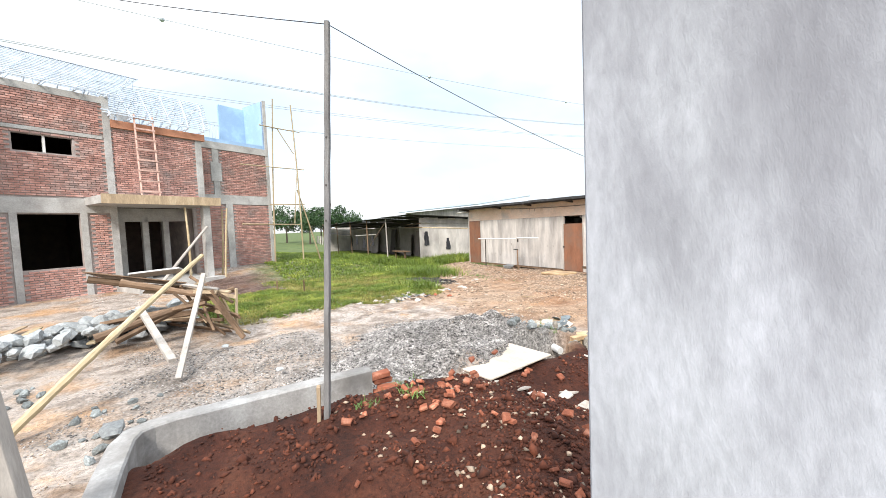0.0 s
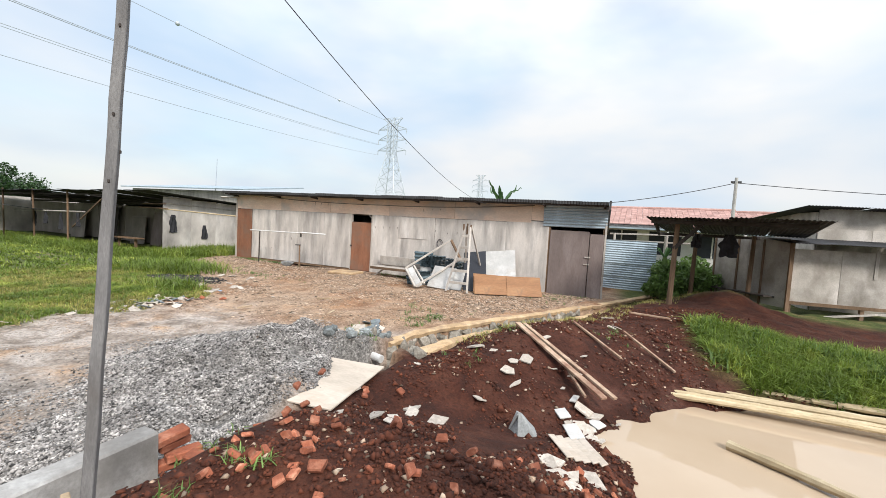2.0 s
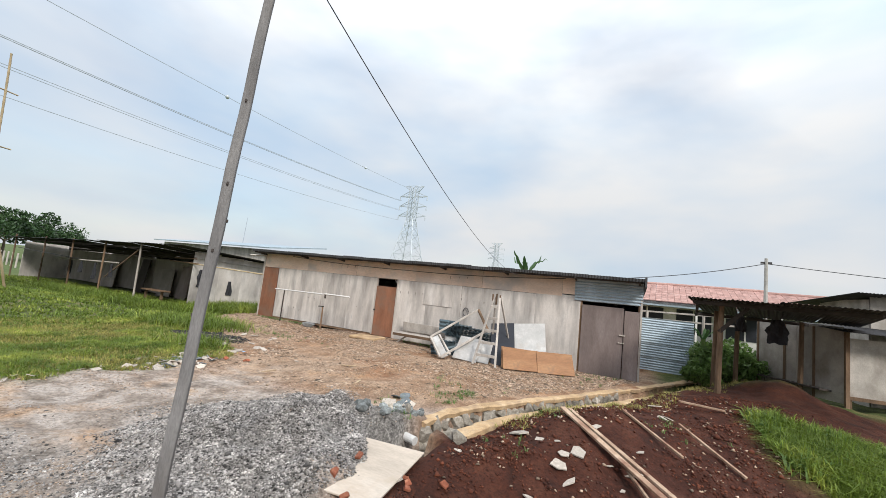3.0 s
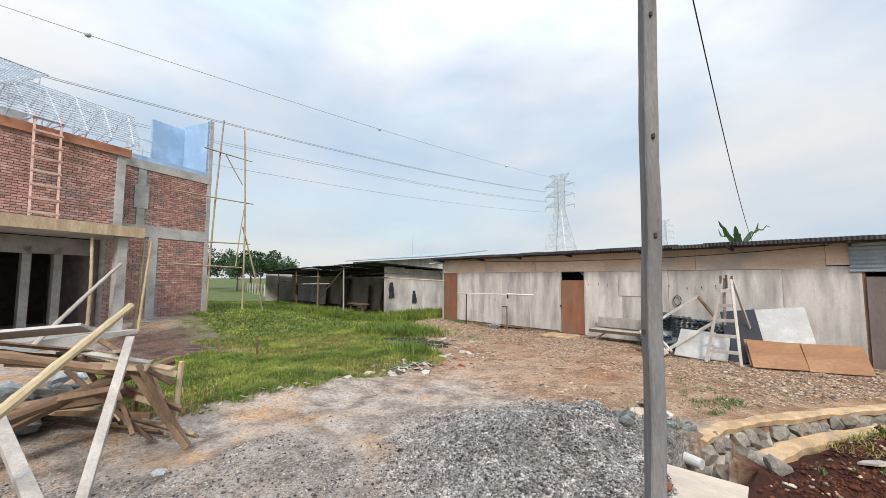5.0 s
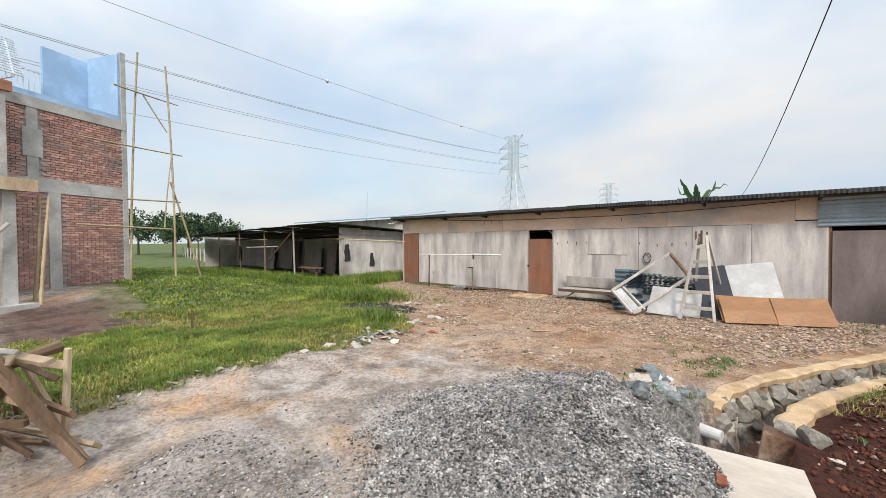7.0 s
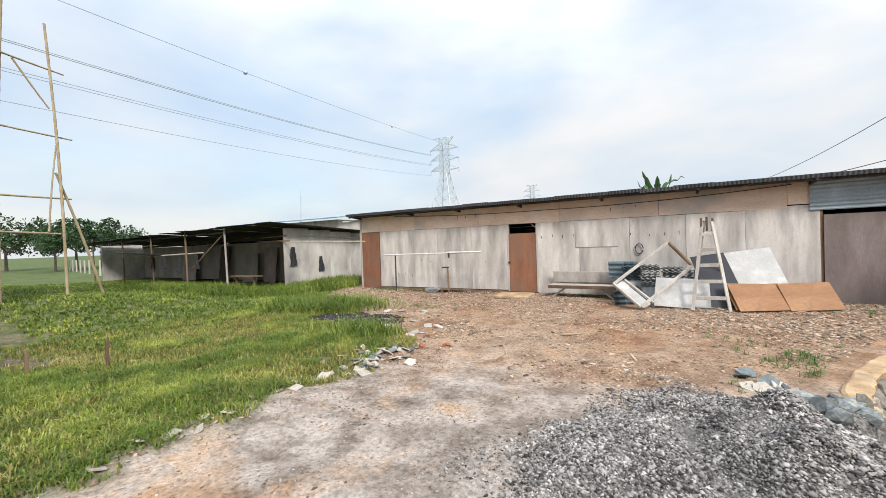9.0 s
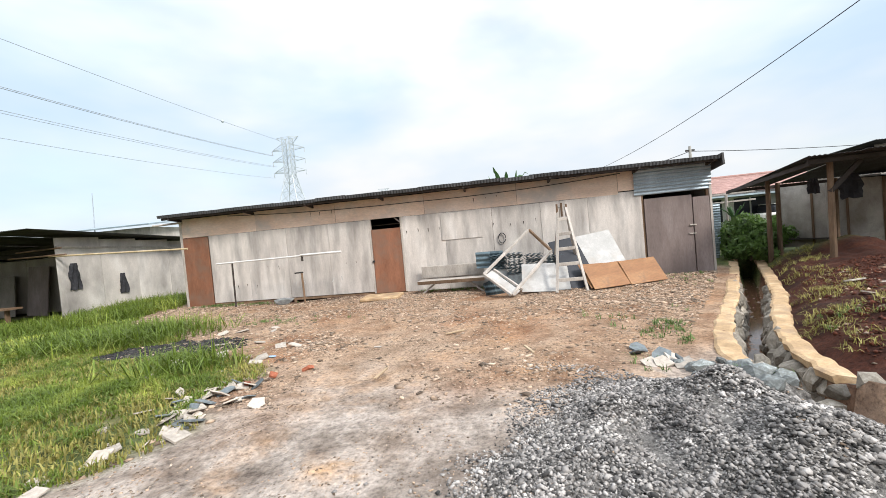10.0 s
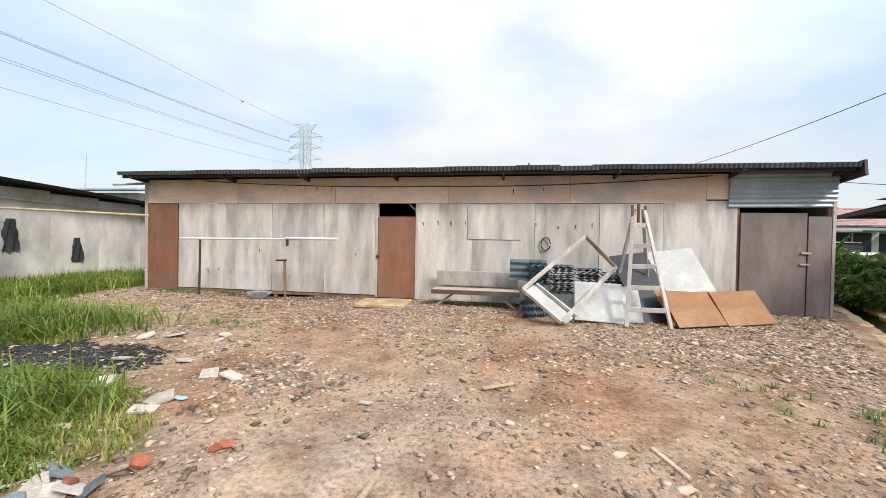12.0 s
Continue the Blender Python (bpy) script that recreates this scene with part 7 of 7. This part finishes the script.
def pylon(x, y, h, yaw, label):
    t = holder("pylon", pose(x, y, 0.2, 0, 0, yaw), label, "pylon", "lattice pylons")
    b, w = h * 0.165, h * 0.033
    lv = [0, 0.2, 0.34, 0.45, 0.54, 0.62, 0.68, 0.735, 0.79, 0.845, 0.9, 0.95, 1.0]
    half = lambda f: b + (w - b) * min(1, f / 0.68)
    for sx in (-1, 1):
        for sy in (-1, 1):
            bm = bmesh.new()
            for f0, f1 in zip(lv, lv[1:]):
                add_beam(bm, (sx * half(f0), sy * half(f0), h * f0), (sx * half(f1), sy * half(f1), h * f1), h * 0.006, h * 0.006, bevel=0)
            part("leg", bm, M["lattice"], t)
    for face in range(4):
        bm = bmesh.new()
        rot = Matrix.Rotation(face * math.pi / 2, 4, "Z")
        for f0, f1 in zip(lv, lv[1:]):
            for s in (-1, 1):
                add_beam(bm, rot @ Vector((s * half(f0), half(f0), h * f0)), rot @ Vector((-s * half(f1), half(f1), h * f1)), h * 0.0026, h * 0.0026, bevel=0)
            add_beam(bm, rot @ Vector((-half(f1), half(f1), h * f1)), rot @ Vector((half(f1), half(f1), h * f1)), h * 0.0026, h * 0.0026, bevel=0)
        part("bracing", bm, M["lattice"], t)
    for f, arm in ((0.71, 0.147), (0.805, 0.147), (0.9, 0.147), (1.0, 0.1)):
        for s in (-1, 1):
            bm = bmesh.new()
            for sy in (-1, 1):
                add_beam(bm, (s * w, sy * w, h * f), (s * h * arm, 0, h * (f + 0.004)), h * 0.004, h * 0.004, bevel=0)
                add_beam(bm, (s * w, sy * w, h * (f + 0.045 if f < 1 else f - 0.04)), (s * h * arm, 0, h * (f + 0.004)), h * 0.004, h * 0.004, bevel=0)
            part("crossarm", bm, M["lattice"], t)
            if f < 1:
                part("insulator", rod((s * h * arm, 0, h * f), (s * h * arm, 0, h * (f - 0.035)), h * 0.004), M["lattice"], t)
    return t


PYL = Vector((-63.4, 104.0, 0.2))
PYL_H = 33.0
pylon(PYL.x, PYL.y, PYL_H, 0, "tall grey lattice power pylon far behind the sheds")
pylon(-73, 225, 33, 0, "distant hazy lattice power pylon")
RUN = Vector((8, -200, 0))
for f, dx, r in ((0.865, 0.0, 0.05), (0.865, 0.5, 0.04), (0.77, 0.0, 0.036), (0.77, 1.0, 0.036), (0.675, 0.0, 0.036)):
    a = PYL + Vector((dx - PYL_H * 0.147, 0, PYL_H * f))
    tagged(curve_part("power_line", sag(a, a + RUN, 4.6, 60), r, M["wire"]), "thin grey high-voltage line sagging from the pylon", "power line", "high-voltage lines")
a = PYL + Vector((-PYL_H * 0.1, 0, PYL_H))
tagged(curve_part("power_line", sag(a, a + RUN, 3.3, 60), 0.04, M["wire"]), "thin grey earth wire above the power lines", "power line", "high-voltage lines")
for k in range(4):
    f = 0.113 + 0.206 * k
    q = a + RUN * f - Vector((0, 0, 3.3 * 4 * f * (1 - f)))
    bm = bmesh.new()
    bmesh.ops.create_icosphere(bm, subdivisions=2, radius=0.33, matrix=Matrix.Translation(q))
    tagged(part("marker_ball", bm, M["lattice"]), "grey marker ball on the earth wire", "marker ball", "marker balls")


def far_house(x, y, w, d, hw, hr, yaw, label):
    t = holder("house", pose(x, y, 0.2, 0, 0, yaw), label, "house", "far houses")
    part("wall", span_box(-w / 2, w / 2, -d / 2, d / 2, 0, hw), M["white_wall"], t)
    for s in (-1, 1):
        r = part("roof", bmesh.new(), M["roof_tile"], t)
        bm = bmesh.new()
        n = 14
        for k in range(n):
            f0, f1 = k / n, (k + 1.25) / n
            yy0, yy1 = s * (d / 2 + 0.5) * (1 - f0), s * (d / 2 + 0.5) * (1 - min(1, f1))
            for c in range(24):
                x0 = -w / 2 - 0.4 + (w + 0.8) * c / 24
                add_box(bm, ((w + 0.8) / 24 * 0.96, abs(yy1 - yy0), 0.05), Matrix.Translation((x0 + (w + 0.8) / 48, (yy0 + yy1) / 2, hw + hr * (f0 + min(1, f1)) / 2 + 0.05)) @ Matrix.Rotation(-s * math.atan2(hr, d / 2 + 0.5), 4, "X"))
        bm.to_mesh(r.data)
        bm.free()
    part("ridge", rod((-w / 2 - 0.4, 0, hw + hr + 0.08), (w / 2 + 0.4, 0, hw + hr + 0.08), 0.12), M["roof_tile"], t)
    part("gable", span_box(-w / 2 + 0.02, w / 2 - 0.02, -d * 0.2, d * 0.2, hw, hw + hr * 0.6), M["white_wall"], t)
    for k in range(3):
        xx = -w / 2 + w * (k + 0.5) / 3
        win = part("window", span_box(xx - w * 0.12, xx + w * 0.12, -d / 2 - 0.03, -d / 2 + 0.05, 0.6, hw * 0.85), M["black_film"], t)
        part("window_frame", span_box(xx - 0.04, xx + 0.04, -d / 2 - 0.06, -d / 2 - 0.03, 0.6, hw * 0.85), M["white_wall"], win)
    part("carport", span_box(-w / 2, w / 2, -d / 2 - 2.2, -d / 2, hw * 0.88, hw * 0.92), M["zinc"], t)
    for xx in (-w / 2 + 0.1, 0, w / 2 - 0.1):
        part("post", span_box(xx - 0.05, xx + 0.05, -d / 2 - 2.2, -d / 2 - 2.1, 0, hw * 0.88), M["white_wall"], t)
    return t


for i, (x, y) in enumerate(((2.5, 33.5), (10.6, 34.6), (18.8, 35.2))):
    far_house(x, y, 7.9, 8, 2.5, 1.35, -4, "far white bungalow with a red tile roof paled by haze")
far_house(-40, 44, 12, 8, 2.8, 1.5, 4, "far low house behind the sheds")
lowroof = holder("far_shed", pose(-31, 22, 0.2, 0, 0, 2), "far low shed with a pale metal roof", "shed")
part("roof", box((13, 6, 0.08), pose(0, 0, 3.75, 7, 0, 0)), M["zinc"], lowroof)
part("wall", span_box(-6, 6, -2.4, 2.4, 0, 3.3), M["panel"], lowroof)
util = holder("utility_pole", pose(5.2, 27, 0.2), "slim concrete utility pole with a short crossarm", "utility pole")
part("shaft", rod((0, 0, 0), (0, 0, 5.4), 0.11, 0.08), M["concrete"], util)
part("crossarm", span_box(-0.25, 0.25, -0.04, 0.04, 5.1, 5.2), M["roofing"], util)
for b, d in (((-7, 22, 3.2), 0.4), ((40, 34, 6), 0.8)):
    tagged(curve_part("power_cable", sag((5.2, 27, 5.3), b, d), 0.02, M["cable"]), "thin cable strung from the utility pole", "cable")
car = holder("car", pose(11.5, 29.5, 0.2, 0, 0, 4), "white hatchback parked before the far houses", "car")
bm = box((3.6, 1.6, 0.75), pose(0, 0, 0.62), 0.12)
part("body", bm, M["white_wall"], car)
bm = box((2.1, 1.45, 0.6), pose(-0.1, 0, 1.22), 0.2)
part("cabin", bm, M["black_film"], car)
part("roof_panel", box((1.7, 1.4, 0.06), pose(-0.1, 0, 1.53), 0.02), M["white_wall"], car)
for sx in (-1.15, 1.15):
    for sy in (-0.75, 0.75):
        wh = part("wheel", rod((sx, sy - 0.09, 0.3), (sx, sy + 0.09, 0.3), 0.3, seg=18), M["cable"], car)
        part("rim", rod((sx, sy - 0.1, 0.3), (sx, sy + 0.1, 0.3), 0.17, seg=12), M["aluminium"], wh)
for i in range(9):
    tagged(part("fence_post", rod((-40 - 2.2 * i, 12.5 + 0.4 * i, 0.1), (-40 - 2.2 * i, 12.5 + 0.4 * i, 1.3), 0.06), M["timber_grey"]), "grey fence post in the far field", "fence post", "far fence")
tagged(part("thin_mast", rod((-33.5, 24, 2.5), (-33.3, 24, 6.6), 0.04, 0.02), M["wire"]), "thin leaning mast behind the open shed", "mast")

# ---- bricks of the house, last ----
loose = bmesh.new()
count = 0
for s0, s1, d, z0, z1, holes in BRICK_JOBS:
    row, z = 0, z0 + 0.035
    while z < z1 - 0.02:
        s = s0 + (0.0 if row % 2 else 0.11)
        while s < s1 - 0.05:
            c = s + 0.105
            if not any(h[0] - 0.06 < c < h[1] + 0.06 and h[2] - 0.02 < z < h[3] + 0.02 for h in holes):
                m = pose(c, d + 0.012 + rnd.uniform(-0.006, 0.007), z + rnd.uniform(-0.003, 0.003), rnd.uniform(-3, 3), rnd.uniform(-1, 1), 0)
                near = s0 == 6.45 and z < 3.0 and count < 300
                if near:
                    shared("brick", brick_me, m, house)
                    count += 1
                else:
                    r = bmesh.ops.create_cube(loose, size=1.0, matrix=m @ Matrix.Diagonal((0.205, 0.03, 0.052, 1)))
            s += 0.222
        z += 0.072
        row += 1
tagged(part("brickwork", loose, M["brick"], house), kind="stuff")
